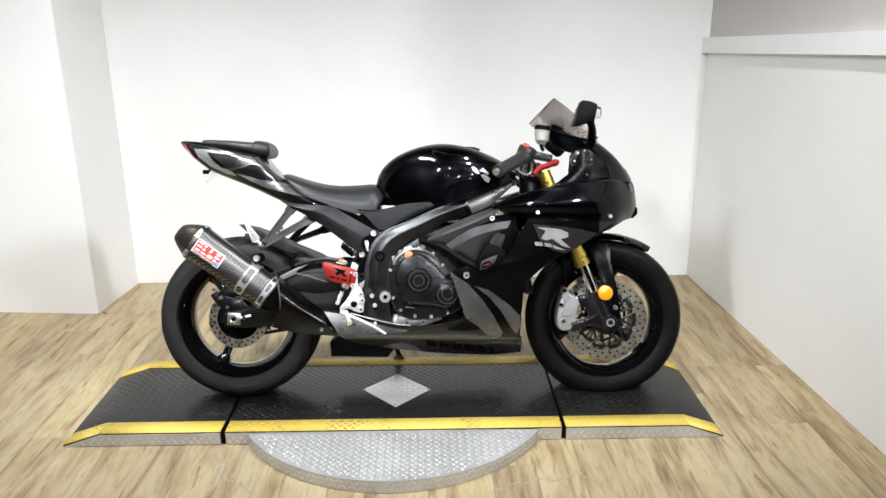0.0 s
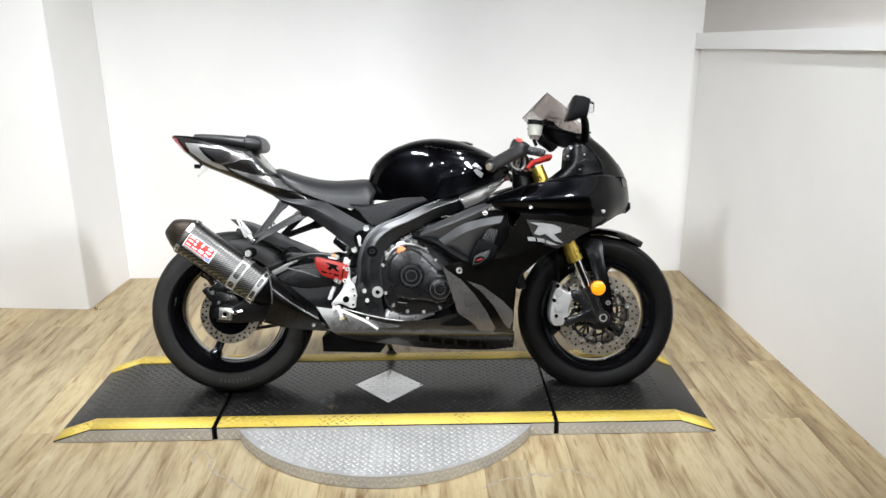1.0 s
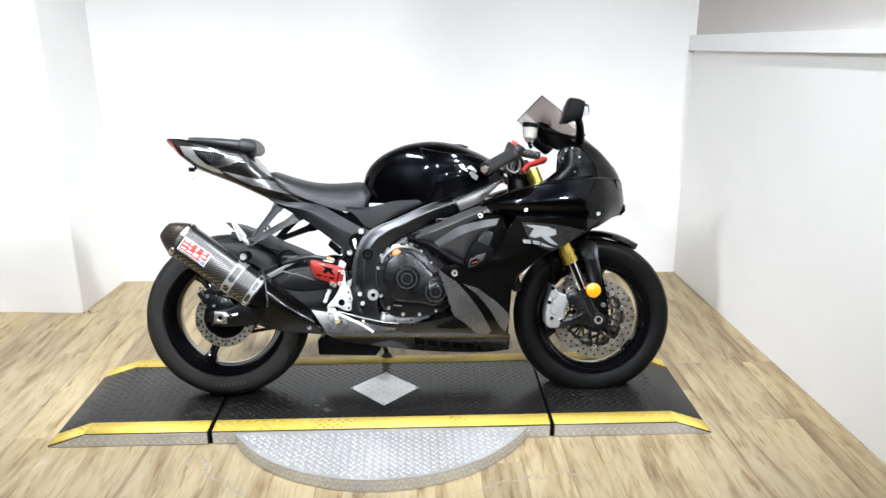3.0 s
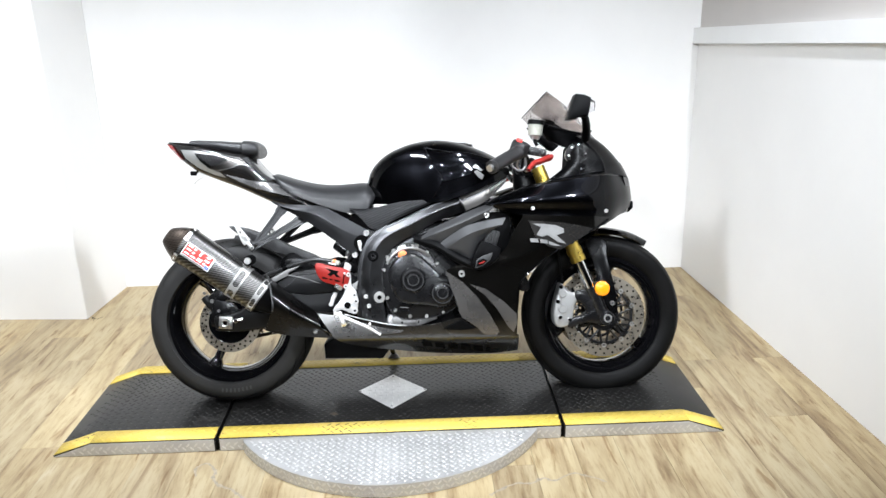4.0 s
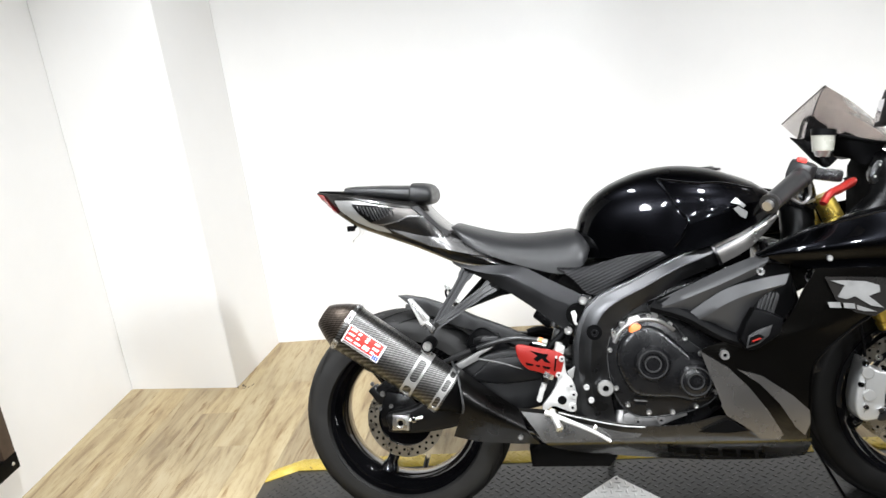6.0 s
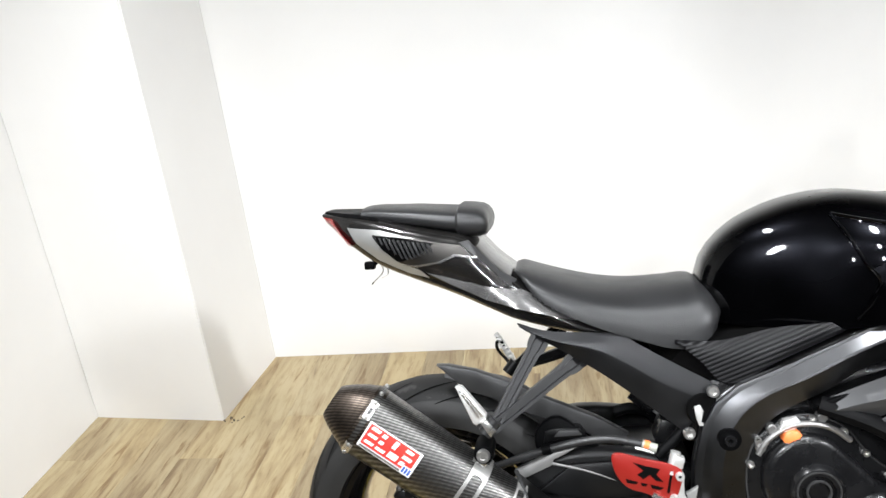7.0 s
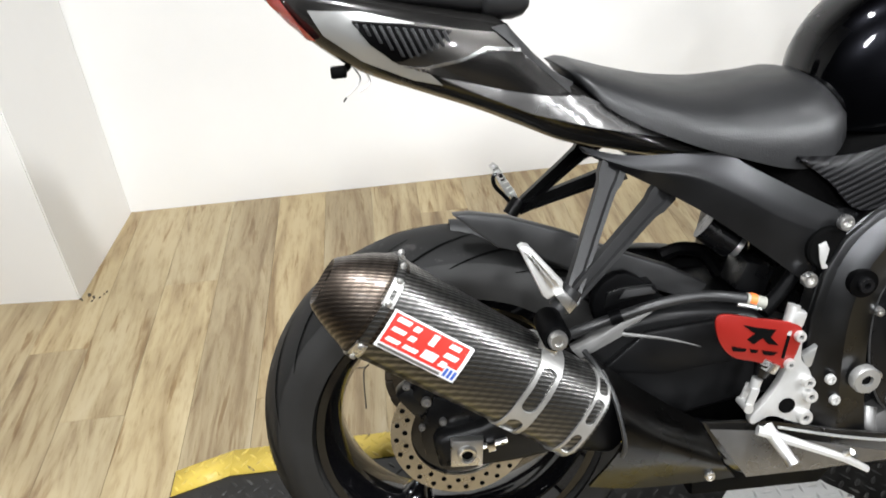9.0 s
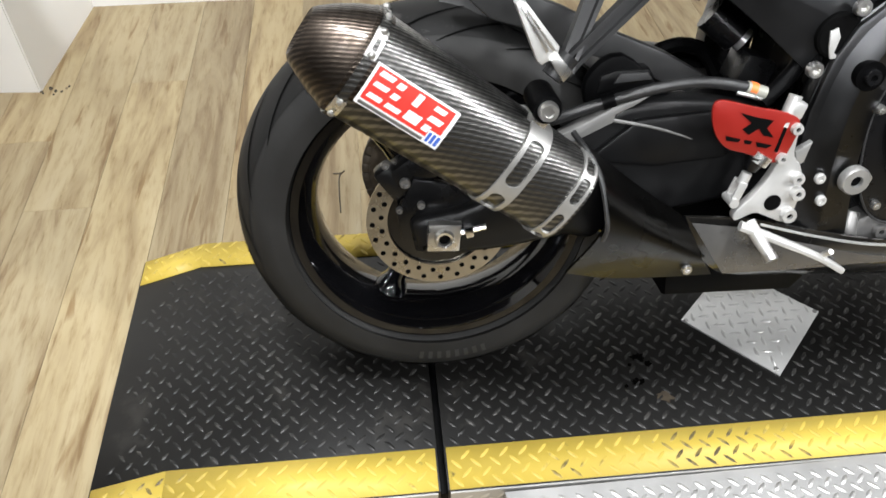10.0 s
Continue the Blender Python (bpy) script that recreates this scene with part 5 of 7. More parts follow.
prot = part("crash_protector", plugp, PLASTIC, bike, "black plastic crash protector")
part("protector_badge", prism(fresh(), [(0.908, 0.506), (0.914, 0.536), (0.936, 0.549), (0.972, 0.560), (0.962, 0.534), (0.936, 0.514)], -0.295, -0.291, 0.001), HUGP, prot)
part("badge_shade", prism(fresh(), [(0.912, 0.512), (0.918, 0.532), (0.938, 0.540), (0.952, 0.532), (0.934, 0.518)], -0.2965, -0.294), DEEPB, prot)
part("badge_stripe", prism(fresh(), [(0.921, 0.5245), (0.940, 0.531), (0.944, 0.528), (0.922, 0.5205)], -0.298, -0.296), RED, prot)
reg = fresh()
box(reg, (0.973, -0.245, 0.610), (0.045, 0.03, 0.055), 0.005, (0, 20, 0))
for k in range(4):
    box(reg, (0.960 + 0.009 * k, -0.262, 0.613), (0.004, 0.012, 0.045), 0.001, (0, 20, 0))
part("finned_coupler", reg, HUGP, bike)

# ---- tank, seats, tail ----
T_TOP = [(0.518, 0.770), (0.524, 0.808), (0.541, 0.862), (0.592, 0.915), (0.665, 0.951), (0.730, 0.967), (0.795, 0.971), (0.871, 0.960), (0.936, 0.938), (1.000, 0.908), (1.055, 0.868)]
T_W = [(0.518, 0.040), (0.530, 0.056), (0.555, 0.078), (0.60, 0.104), (0.66, 0.130), (0.74, 0.154), (0.86, 0.166), (0.96, 0.150), (1.055, 0.100)]
T_BOT = [(0.525, 0.738), (0.66, 0.735), (0.79, 0.742), (0.90, 0.770), (1.055, 0.835)]


def tank_ring(x, scale=1.0):
    zt = spline_z(T_TOP, x)
    zb = lerp_table(T_BOT, x)
    w = lerp_table(T_W, x)
    out = []
    for k in range(33):
        a = math.pi * k / 32
        u, s = math.cos(a), math.sin(a)
        z = zb + (zt - zb) * s ** 0.80
        f = (z - zb) / max(0.001, zt - zb)
        wide = w * (1.0 - 0.10 * (1 - f) * max(0, min(1, (0.80 - x) / 0.15)))
        shoulder = 0.010 * max(0, min(1, (x - 0.72) / 0.05)) * math.exp(-((f - 0.62) / 0.22) ** 2)
        out.append(Vector((x, math.copysign(abs(u) ** 0.62, u) * (wide + shoulder), z)))
    return out


xs = [0.518, 0.521, 0.527, 0.538, 0.555] + [0.575 + 0.48 * i / 30 for i in range(31)]
tank = part("fuel_tank", loft(fresh(), [tank_ring(x) for x in xs]), GLOSS, bike, "gloss black painted fuel tank", 50)
tank.location = (0.0, -0.030, 0.0)


def tank_side(x, z):
    """The tank's half-width at a height."""
    ring = tank_ring(x)[:17]
    for a, b in zip(ring, ring[1:]):
        if a.z <= z <= b.z:
            return a.y + (b.y - a.y) * (z - a.z) / max(1e-6, b.z - a.z)
    return ring[-1].y if z > ring[-1].z else ring[0].y


FLARE = [[(0.742, 0.938), (0.790, 0.927), (0.841, 0.918), (0.899, 0.914), (0.978, 0.892)], [(0.806, 0.822), (0.850, 0.840), (0.900, 0.850), (0.950, 0.856), (0.995, 0.858)], [(0.770, 0.756), (0.820, 0.762), (0.885, 0.786), (0.940, 0.808), (1.000, 0.834)]]
fl = fresh()
grow_ = (0.003, 0.010, 0.006)
cs_ = [spline([(x, -tank_side(x, z) - g, z) for x, z in row], 26) for row, g in zip(FLARE, grow_)]
loft(fl, [[a.lerp(b, k / 6) for k in range(6)] + [b.lerp(c, k / 4) for k in range(5)] for a, b, c in zip(*cs_)], closed=False)
if sum(f.normal.y * f.calc_area() for f in fl.faces) > 0:
    bmesh.ops.reverse_faces(fl, faces=fl.faces[:])
bmesh.ops.solidify(fl, geom=fl.faces[:], thickness=0.004)
part("tank_flare", fl, GLOSS, tank, "flared tank side with a sharp crease", 30)
for line in ([(0.742, 0.938), (0.760, 0.902), (0.781, 0.858), (0.806, 0.822), (0.794, 0.786), (0.770, 0.756)], FLARE[0]):
    part("crease_lip", tube(fresh(), [(x, -tank_side(x, z) - 0.0045, z) for x, z in line], 0.0030, 8, 36), GLOSS, tank)
part("filler_lid", lathe(fresh(), [(0, 0.012), (0.03, 0.012), (0.034, 0.008), (0.048, 0.006), (0.05, 0)], (0.88, 0, 0.948), "z", 28), CASTB, tank)


for pts_ in ([(0.912, 0.862), (0.926, 0.874), (0.940, 0.862), (0.950, 0.852), (0.944, 0.846), (0.930, 0.856)], [(0.918, 0.846), (0.930, 0.852), (0.955, 0.834), (0.948, 0.818), (0.934, 0.826)]):
    part("tank_emblem", overlay(fresh(), pts_, lambda x, z: tank_side(x, z) + 0.009, 0.003, 2), EMBLEM, tank)
knee = fresh()
patch(knee, [(0.466, -0.165, 0.724), (0.545, -0.172, 0.722), (0.634, -0.174, 0.742), (0.70, -0.178, 0.748), (0.785, -0.172, 0.750)], [(0.470, -0.172, 0.718), (0.505, -0.182, 0.690), (0.556, -0.188, 0.646), (0.652, -0.186, 0.690), (0.780, -0.172, 0.744)], None, 22, 8, 0.006, 0.004)
both("knee_panel", knee, RIBBED, bike, "black side panel with fine slanting ribs")


def shell(stations, count=28, power=2.4):
    """Closed rings from (x, z low, z high, half-width) stations."""
    rings = []
    for x, z0, z1, w in stations:
        c, h = (z0 + z1) / 2, (z1 - z0) / 2
        ring = []
        for k in range(count):
            a = 2 * math.pi * k / count
            u, s = math.cos(a), math.sin(a)
            ring.append(Vector((x, w * math.copysign(abs(u) ** (2 / power), u), c + h * math.copysign(abs(s) ** (2 / power), s))))
        rings.append(ring)
    return rings


# rider's seat: a saddle with a raised lip at the back
S_TOP = [(0.178, 0.853), (0.190, 0.859), (0.212, 0.853), (0.265, 0.836), (0.33, 0.820), (0.40, 0.813), (0.47, 0.816), (0.520, 0.818), (0.542, 0.802), (0.556, 0.776)]
S_LOW = [(0.178, 0.851), (0.190, 0.840), (0.212, 0.812), (0.25, 0.786), (0.30, 0.763), (0.352, 0.742), (0.41, 0.722), (0.457, 0.708), (0.495, 0.706), (0.53, 0.722), (0.548, 0.742), (0.556, 0.762)]
S_W = [(0.178, 0.075), (0.21, 0.116), (0.30, 0.145), (0.40, 0.147), (0.47, 0.146), (0.52, 0.140), (0.545, 0.126), (0.556, 0.105)]
rows = []
for i in range(34):
    x = 0.178 + 0.378 * i / 33
    zt, zl, w = spline_z(S_TOP, x), spline_z(S_LOW, x), lerp_table(S_W, x)
    row = []
    for k in range(25):
        a = math.pi * k / 24
        u, s = math.cos(a), math.sin(a)
        f = s ** 0.78
        row.append(Vector((x, math.copysign(abs(u) ** 0.75, u) * w, zl + (zt - zl) * f)))
    rows.append(row)
seat = part("rider_seat", loft(fresh(), rows), VINYL, bike, "black textured vinyl rider seat", 60)
seat.location = (0.0, -0.018, 0.0)
part("seat_base", prism(fresh(), [(0.46, 0.70), (0.54, 0.735), (0.54, 0.70), (0.50, 0.66)], -0.10, 0.10, 0.01), PLASTIC, bike)

pil = fresh()
loft(pil, shell([(-0.130, 0.966, 0.986, 0.060), (-0.126, 0.961, 0.990, 0.072), (-0.10, 0.958, 0.991, 0.075), (-0.02, 0.946, 0.987, 0.096), (0.05, 0.932, 0.981, 0.100), (0.075, 0.928, 0.979, 0.100)], 32, 3.0))
pillion = part("pillion_seat", pil, VINYL, bike, "black vinyl pillion pad", 50)
part("pad_front", loft(fresh(), shell([(0.068, 0.926, 0.981, 0.101), (0.073, 0.921, 0.987, 0.105), (0.095, 0.919, 0.985, 0.105), (0.112, 0.919, 0.982, 0.104), (0.123, 0.922, 0.976, 0.100), (0.129, 0.929, 0.966, 0.093), (0.131, 0.938, 0.955, 0.085)], 32, 3.0)), VINYL, pillion)

TAIL_TOP = [(-0.215, 0.982), (-0.13, 0.974), (-0.05, 0.958), (0.05, 0.936), (0.09, 0.926), (0.13, 0.88), (0.17, 0.845), (0.25, 0.79), (0.36, 0.735)]
TAIL_LOW = [(-0.215, 0.972), (-0.18, 0.936), (-0.157, 0.912), (-0.10, 0.872), (-0.03, 0.842), (0.055, 0.808), (0.121, 0.777), (0.173, 0.753), (0.24, 0.736), (0.30, 0.724), (0.36, 0.713)]
TAIL_W = [(-0.215, 0.045), (-0.15, 0.082), (-0.05, 0.108), (0.08, 0.122), (0.18, 0.132), (0.30, 0.145), (0.36, 0.14)]


def tail_y(x, z):
    w = lerp_table(TAIL_W, x)
    zt, zl = spline_z(TAIL_TOP, x), spline_z(TAIL_LOW, x)
    f = min(1, max(-1, (z - (zt + zl) / 2) / max(0.003, (zt - zl) / 2)))
    return w * (1 - abs(f) ** 2.6) ** (1 / 2.6) * 0.25 + w * 0.75 * (1 - 0.25 * max(0, -f))


rows = []
for i in range(34):
    x = -0.215 + 0.575 * i / 33
    zt, zl = spline_z(TAIL_TOP, x), spline_z(TAIL_LOW, x)
    right = []
    for k in range(13):
        z = zt + (zl - zt) * k / 12
        right.append(Vector((x, -tail_y(x, z), z)))
    rows.append(right + [Vector((p.x, -p.y, p.z)) for p in right[::-1]])
tail = part("tail_fairing", loft(fresh(), rows), TAILG, bike, "dark metallic grey tail fairing", 50)
part("silver_flash", overlay(fresh(), [(-0.154, 0.954), (-0.085, 0.948), (-0.021, 0.930), (-0.060, 0.934), (-0.101, 0.938), (-0.086, 0.912), (-0.052, 0.884), (-0.010, 0.860), (0.010, 0.848), (-0.030, 0.858), (-0.091, 0.886), (-0.138, 0.922)], tail_y, 0.002, 4), SILVER, tail, "silver painted flash beside the tail light")
part("dark_panel", overlay(fresh(), [(-0.026, 0.872), (0.030, 0.880), (0.066, 0.893), (0.108, 0.888), (0.140, 0.856), (0.170, 0.830), (0.126, 0.829), (0.082, 0.836), (0.020, 0.856)], tail_y, 0.002, 4), TAILG, tail, "dark metallic grey panel")
STRIP_TOP = [(0.0, 0.862), (0.045, 0.851), (0.09, 0.838), (0.14, 0.829), (0.190, 0.824), (0.235, 0.801), (0.276, 0.780), (0.335, 0.750)]


def flare_y(x, z):
    """The lower strip leans outwards towards its foot."""
    return tail_y(x, z) + 0.55 * max(0.0, spline_z(STRIP_TOP, x) - z)


part("grey_strip", overlay(fresh(), [(0.005, 0.860), (0.045, 0.850), (0.09, 0.837), (0.14, 0.828), (0.190, 0.823), (0.235, 0.800), (0.276, 0.779), (0.330, 0.752), (0.262, 0.770), (0.190, 0.788), (0.12, 0.806), (0.06, 0.832)], flare_y, 0.0025, 4), FLASH, tail, "brushed grey lower strip")
part("upper_flash", overlay(fresh(), [(0.074, 0.918), (0.093, 0.920), (0.122, 0.888), (0.150, 0.858), (0.182, 0.838), (0.172, 0.828), (0.112, 0.884)], tail_y, 0.002, 3), HUGP, tail)
part("grey_inset", overlay(fresh(), [(-0.100, 0.939), (-0.050, 0.933), (-0.010, 0.928), (0.036, 0.918), (0.078, 0.912), (0.098, 0.892), (0.066, 0.895), (0.034, 0.882), (-0.015, 0.874), (-0.046, 0.880), (-0.080, 0.908)], tail_y, 0.003, 3), SWEEP, tail)
part("bright_line", overlay(fresh(), [(-0.040, 0.8765), (-0.011, 0.8755), (0.036, 0.8835), (0.066, 0.8965), (0.110, 0.890), (0.109, 0.886), (0.067, 0.8915), (0.037, 0.8795), (-0.011, 0.8710)], tail_y, 0.0045, 2), FLASH, tail)
gr = part("side_grille", overlay(fresh(), [(-0.100, 0.937), (-0.040, 0.931), (0.026, 0.918), (0.002, 0.902), (-0.040, 0.884), (-0.052, 0.884), (-0.082, 0.912)], tail_y, 0.0045, 2), PLASTIC, tail, "black slatted side grille")
for k in range(12):
    x = -0.096 + 0.0098 * k
    z1 = 0.9345 - 0.15 * (x + 0.096)
    z0 = max(0.889, 0.928 - 0.95 * (x + 0.096)) if x < -0.045 else 0.888 + 0.25 * (x + 0.045)
    dx = 0.42 * (z1 - z0)
    yy = -tail_y(x + dx / 2, 0.91)
    part("grille_slat", prism(fresh(), [(x, z1), (x + 0.0042, z1), (x + 0.0042 + dx, z0), (x + dx, z0)], yy - 0.010, yy - 0.003, 0.001), VINYL, gr)
part("tail_light", overlay(fresh(), [(-0.210, 0.977), (-0.190, 0.972), (-0.178, 0.953), (-0.168, 0.938), (-0.148, 0.915), (-0.160, 0.916), (-0.184, 0.938), (-0.203, 0.962)], tail_y, 0.003, 3, 0.006), LENS_RED, tail, "red tail light lens")
part("tail_light", flipped(overlay(fresh(), [(-0.210, 0.977), (-0.190, 0.972), (-0.178, 0.953), (-0.168, 0.938), (-0.148, 0.915), (-0.160, 0.916), (-0.184, 0.938), (-0.203, 0.962)], tail_y, 0.003, 3, 0.006)), LENS_RED, tail, "red tail light lens")
tt_ = fresh()
loft(tt_, [[(x, -w, spline_z(TAIL_TOP, x) - 0.002), (x, -w * 0.9, spline_z(TAIL_TOP, x) + 0.004), (x, w * 0.9, spline_z(TAIL_TOP, x) + 0.004), (x, w, spline_z(TAIL_TOP, x) - 0.002)] for x, w in ((-0.212, 0.036), (-0.19, 0.052), (-0.16, 0.068), (-0.125, 0.078), (-0.09, 0.084))])
part("tail_top", tt_, PLASTIC, tail, "matte black tail top panel")
pc = fresh()
box(pc, (-0.126, -0.03, 0.868), (0.022, 0.018, 0.016), 0.003)
tube(pc, [(-0.12, -0.03, 0.868), (-0.10, -0.02, 0.885)], 0.005, 8)
part("tail_connector", pc, PLASTIC, bike)
part("loose_wire", tube(fresh(), [(-0.105, -0.03, 0.872), (-0.098, -0.035, 0.855), (-0.118, -0.035, 0.835), (-0.124, -0.034, 0.828)], 0.0014, 6), ALU, bike)
part("loose_wire", tube(fresh(), [(-0.09, -0.04, 0.868), (-0.085, -0.045, 0.853), (-0.10, -0.045, 0.842)], 0.0014, 6), ALU, bike)

# subframe cover: satin wing from the tail down to the frame
top_ = [(0.180, -0.140, 0.760), (0.243, -0.152, 0.744), (0.364, -0.160, 0.738), (0.400, -0.165, 0.718), (0.470, -0.172, 0.678), (0.538, -0.176, 0.640)]
mid_ = [(0.190, -0.150, 0.750), (0.250, -0.166, 0.728), (0.325, -0.176, 0.712), (0.385, -0.182, 0.682), (0.445, -0.184, 0.645), (0.520, -0.184, 0.612)]
low_ = [(0.182, -0.140, 0.752), (0.215, -0.152, 0.734), (0.286, -0.164, 0.694), (0.341, -0.174, 0.660), (0.407, -0.178, 0.610), (0.476, -0.180, 0.554)]
sc = facet(top_, mid_, low_)
both("subframe_cover", sc, MATTE_GREY, bike, "satin grey subframe cover")
part("subframe_tab", prism(fresh(), rounded([(0.475, 0.56), (0.50, 0.535), (0.515, 0.56), (0.545, 0.60), (0.56, 0.635), (0.525, 0.65), (0.495, 0.62)], 26), -0.176, -0.15, 0.005), CASTB, bike)
for x, z in ((0.525, 0.635), (0.482, 0.557)):
    part("subframe_bolt", bolt_y(fresh(), x, -0.192, z, 0.011, 0.010), ALU, bike)
# solid black disc paints the shade of a round opening
part("frame_hole", lathe(fresh(), [(0.0, -0.1915), (0.027, -0.1915), (0.030, -0.1890), (0.030, -0.178), (0.0, -0.178)], (0.509, 0, 0.598), "y", 28), DEEPB, bike, "black disc standing for the shaded opening at the frame joint")
part("hole_casting", prism(fresh(), [(0.492, 0.606), (0.502, 0.610), (0.508, 0.598), (0.504, 0.578), (0.512, 0.570), (0.500, 0.570), (0.495, 0.585)], -0.1945, -0.1912, 0.001), MACHINED, bike)
part("shock_reservoir", tube(fresh(), [(0.405, -0.03, 0.592), (0.445, -0.045, 0.560)], 0.027, 16), CASTB, bike, "shock absorber canister")
part("canister_cap", tube(fresh(), [(0.445, -0.045, 0.560), (0.455, -0.050, 0.553)], 0.0175, 18), SILVER, bike)
part("shock_linkage", box(fresh(), (0.462, -0.06, 0.515), (0.05, 0.06, 0.05), 0.008, (0, 20, 0)), CASTB, bike)
part("hugger_loop", tube(fresh(), [(0.465, 0.04, 0.472), (0.44, 0.05, 0.508), (0.40, 0.05, 0.520), (0.365, 0.05, 0.512)], 0.012, 8), PLASTIC, bike)
rv = part("brake_reservoir", tube(fresh(), [(0.398, -0.188, 0.535), (0.424, -0.191, 0.527)], 0.0085, 14), FLUID, bike, "milky hose joint of the rear brake")
part("reservoir_band", tube(fresh(), [(0.402, -0.188, 0.5345), (0.411, -0.189, 0.5315)], 0.0091, 14), ORANGEP, rv)
part("reservoir_clip", tube(fresh(), [(0.386, -0.190, 0.529), (0.400, -0.193, 0.526), (0.418, -0.196, 0.521)], 0.0032, 8), ALU, rv)
part("reservoir_hose", tube(fresh(), [(0.424, -0.186, 0.510), (0.440, -0.180, 0.522), (0.462, -0.172, 0.540), (0.480, -0.165, 0.562)], 0.0105, 10), PLASTIC, rv)

# ---- pegs, rearset ----
def peg_hanger(s):
    """A two-legged passenger peg hanger; s: -1 right, 1 left."""
    h = fresh()
    bx, by, bz = (0.134, -0.258, 0.598) if s < 0 else (0.148, 0.165, 0.582)
    for tx, ty, tz in (((0.216, -0.155, 0.722), (0.281, -0.158, 0.684)) if s < 0 else ((0.262, 0.130, 0.690), (0.306, 0.130, 0.640))):
        a_, b_ = Vector((tx, ty, tz)), Vector((bx, by, bz))
        d_ = (b_ - a_).normalized()
        n_ = Vector((-d_.z, 0, d_.x)).normalized()
        rings = []
        for f, w_ in ((-0.12, 0.019), (0.03, 0.018), (0.10, 0.0135), (0.25, 0.0125), (0.9, 0.0105), (1, 0.012)):
            p = a_.lerp(b_, f)
            rings.append([p + n_ * u * w_ + Vector((0, v_ * 0.007, 0)) for u, v_ in ((-1, 1), (-1, -1), (-0.5, -1), (-0.4, -0.2), (0.4, -0.2), (0.5, -1), (1, -1), (1, 1))])
        loft(h, rings)
    tube(h, [(bx + 0.004, by, bz + 0.014), (bx - 0.016, by - 0.005, bz - 0.010)], 0.014, 10)
    o = part("peg_hanger", h, HANG if s < 0 else SATINB, bike, "satin passenger peg hanger")
    if s < 0:
        peg = prism(fresh(), [(0.0705, 0.676), (0.076, 0.679), (0.083, 0.677), (0.124, 0.625), (0.122, 0.614), (0.104, 0.605), (0.098, 0.610)], -0.270, -0.254, 0.003)
        neck = prism(fresh(), [(0.112, 0.612), (0.122, 0.618), (0.140, 0.597), (0.129, 0.585)], -0.276, -0.250, 0.002)
        ribs = [[(0.0765, 0.672), (0.0790, 0.673), (0.1120, 0.622), (0.1085, 0.620)], [(0.0815, 0.671), (0.0835, 0.670), (0.1190, 0.623), (0.1155, 0.621)]]
        y_ = -0.2725
    else:
        peg = prism(fresh(), [(0.104, 0.658), (0.112, 0.664), (0.118, 0.658), (0.147, 0.608), (0.134, 0.598)], 0.176, 0.190, 0.003)
        neck = prism(fresh(), [(0.136, 0.608), (0.146, 0.612), (0.152, 0.596), (0.142, 0.590)], 0.172, 0.192, 0.002)
        ribs = [[(0.1090 + 0.0055 * k, 0.655 - 0.0095 * k), (0.1185 + 0.0055 * k, 0.659 - 0.0095 * k), (0.1200 + 0.0055 * k, 0.656 - 0.0095 * k), (0.1105 + 0.0055 * k, 0.652 - 0.0095 * k)] for k in range(5)]
        y_ = 0.173
    po = part("passenger_peg", peg, MACHINED, o, "bare aluminium folded passenger peg")
    part("peg_clevis", neck, ALU, po)
    for q in ribs:
        part("peg_rib", prism(fresh(), q, y_, y_ + 0.005, 0.0006), ALU, po)
    return o


peg_hanger(-1)
hl = peg_hanger(1)
part("luggage_hook", tube(fresh(), [(0.145, 0.175, 0.580), (0.128, 0.178, 0.602), (0.112, 0.178, 0.622), (0.110, 0.178, 0.640), (0.120, 0.178, 0.644), (0.126, 0.178, 0.632)], 0.004, 8), CASTB, hl)

heel = fresh()
prism(heel, rounded([(0.340, 0.523), (0.352, 0.533), (0.395, 0.522), (0.440, 0.512), (0.462, 0.500), (0.463, 0.478), (0.452, 0.447), (0.435, 0.440), (0.400, 0.455), (0.368, 0.466), (0.348, 0.490)], 44), -0.224, -0.219, 0.002)
hg = part("heel_guard", heel, RED, bike, "red anodised heel guard with cut-out emblem")
for pts_ in ([(0.378, 0.515), (0.400, 0.508), (0.425, 0.502), (0.418, 0.492), (0.430, 0.478), (0.415, 0.482), (0.407, 0.492), (0.395, 0.484), (0.385, 0.492), (0.396, 0.500)], [(0.364, 0.484), (0.385, 0.478), (0.383, 0.474), (0.366, 0.477)], [(0.390, 0.477), (0.402, 0.474), (0.400, 0.470), (0.392, 0.471)], [(0.407, 0.473), (0.430, 0.467), (0.424, 0.463), (0.410, 0.466)], [(0.442, 0.492), (0.446, 0.490), (0.440, 0.456), (0.436, 0.458)]):
    part("guard_cutout", prism(fresh(), pts_, -0.2252, -0.2238), DEEPB, hg)
rs = fresh()
prism(rs, rounded([(0.452, 0.492), (0.466, 0.492), (0.468, 0.45), (0.482, 0.43), (0.490, 0.40), (0.487, 0.36), (0.475, 0.345), (0.455, 0.352), (0.430, 0.362), (0.405, 0.352), (0.400, 0.365), (0.425, 0.395), (0.445, 0.435)], 48), -0.222, -0.208, 0.003)
rset = part("rearset_plate", rs, MACHINED, bike, "bare machined aluminium rearset plate")
for x, z, r_ in ((0.459, 0.489, 0.008), (0.448, 0.447, 0.008), (0.478, 0.415, 0.009), (0.483, 0.392, 0.010), (0.478, 0.358, 0.011)):
    socket_bolt("rearset_bolt", x, -0.222, z, r_, rset, MACHINED)
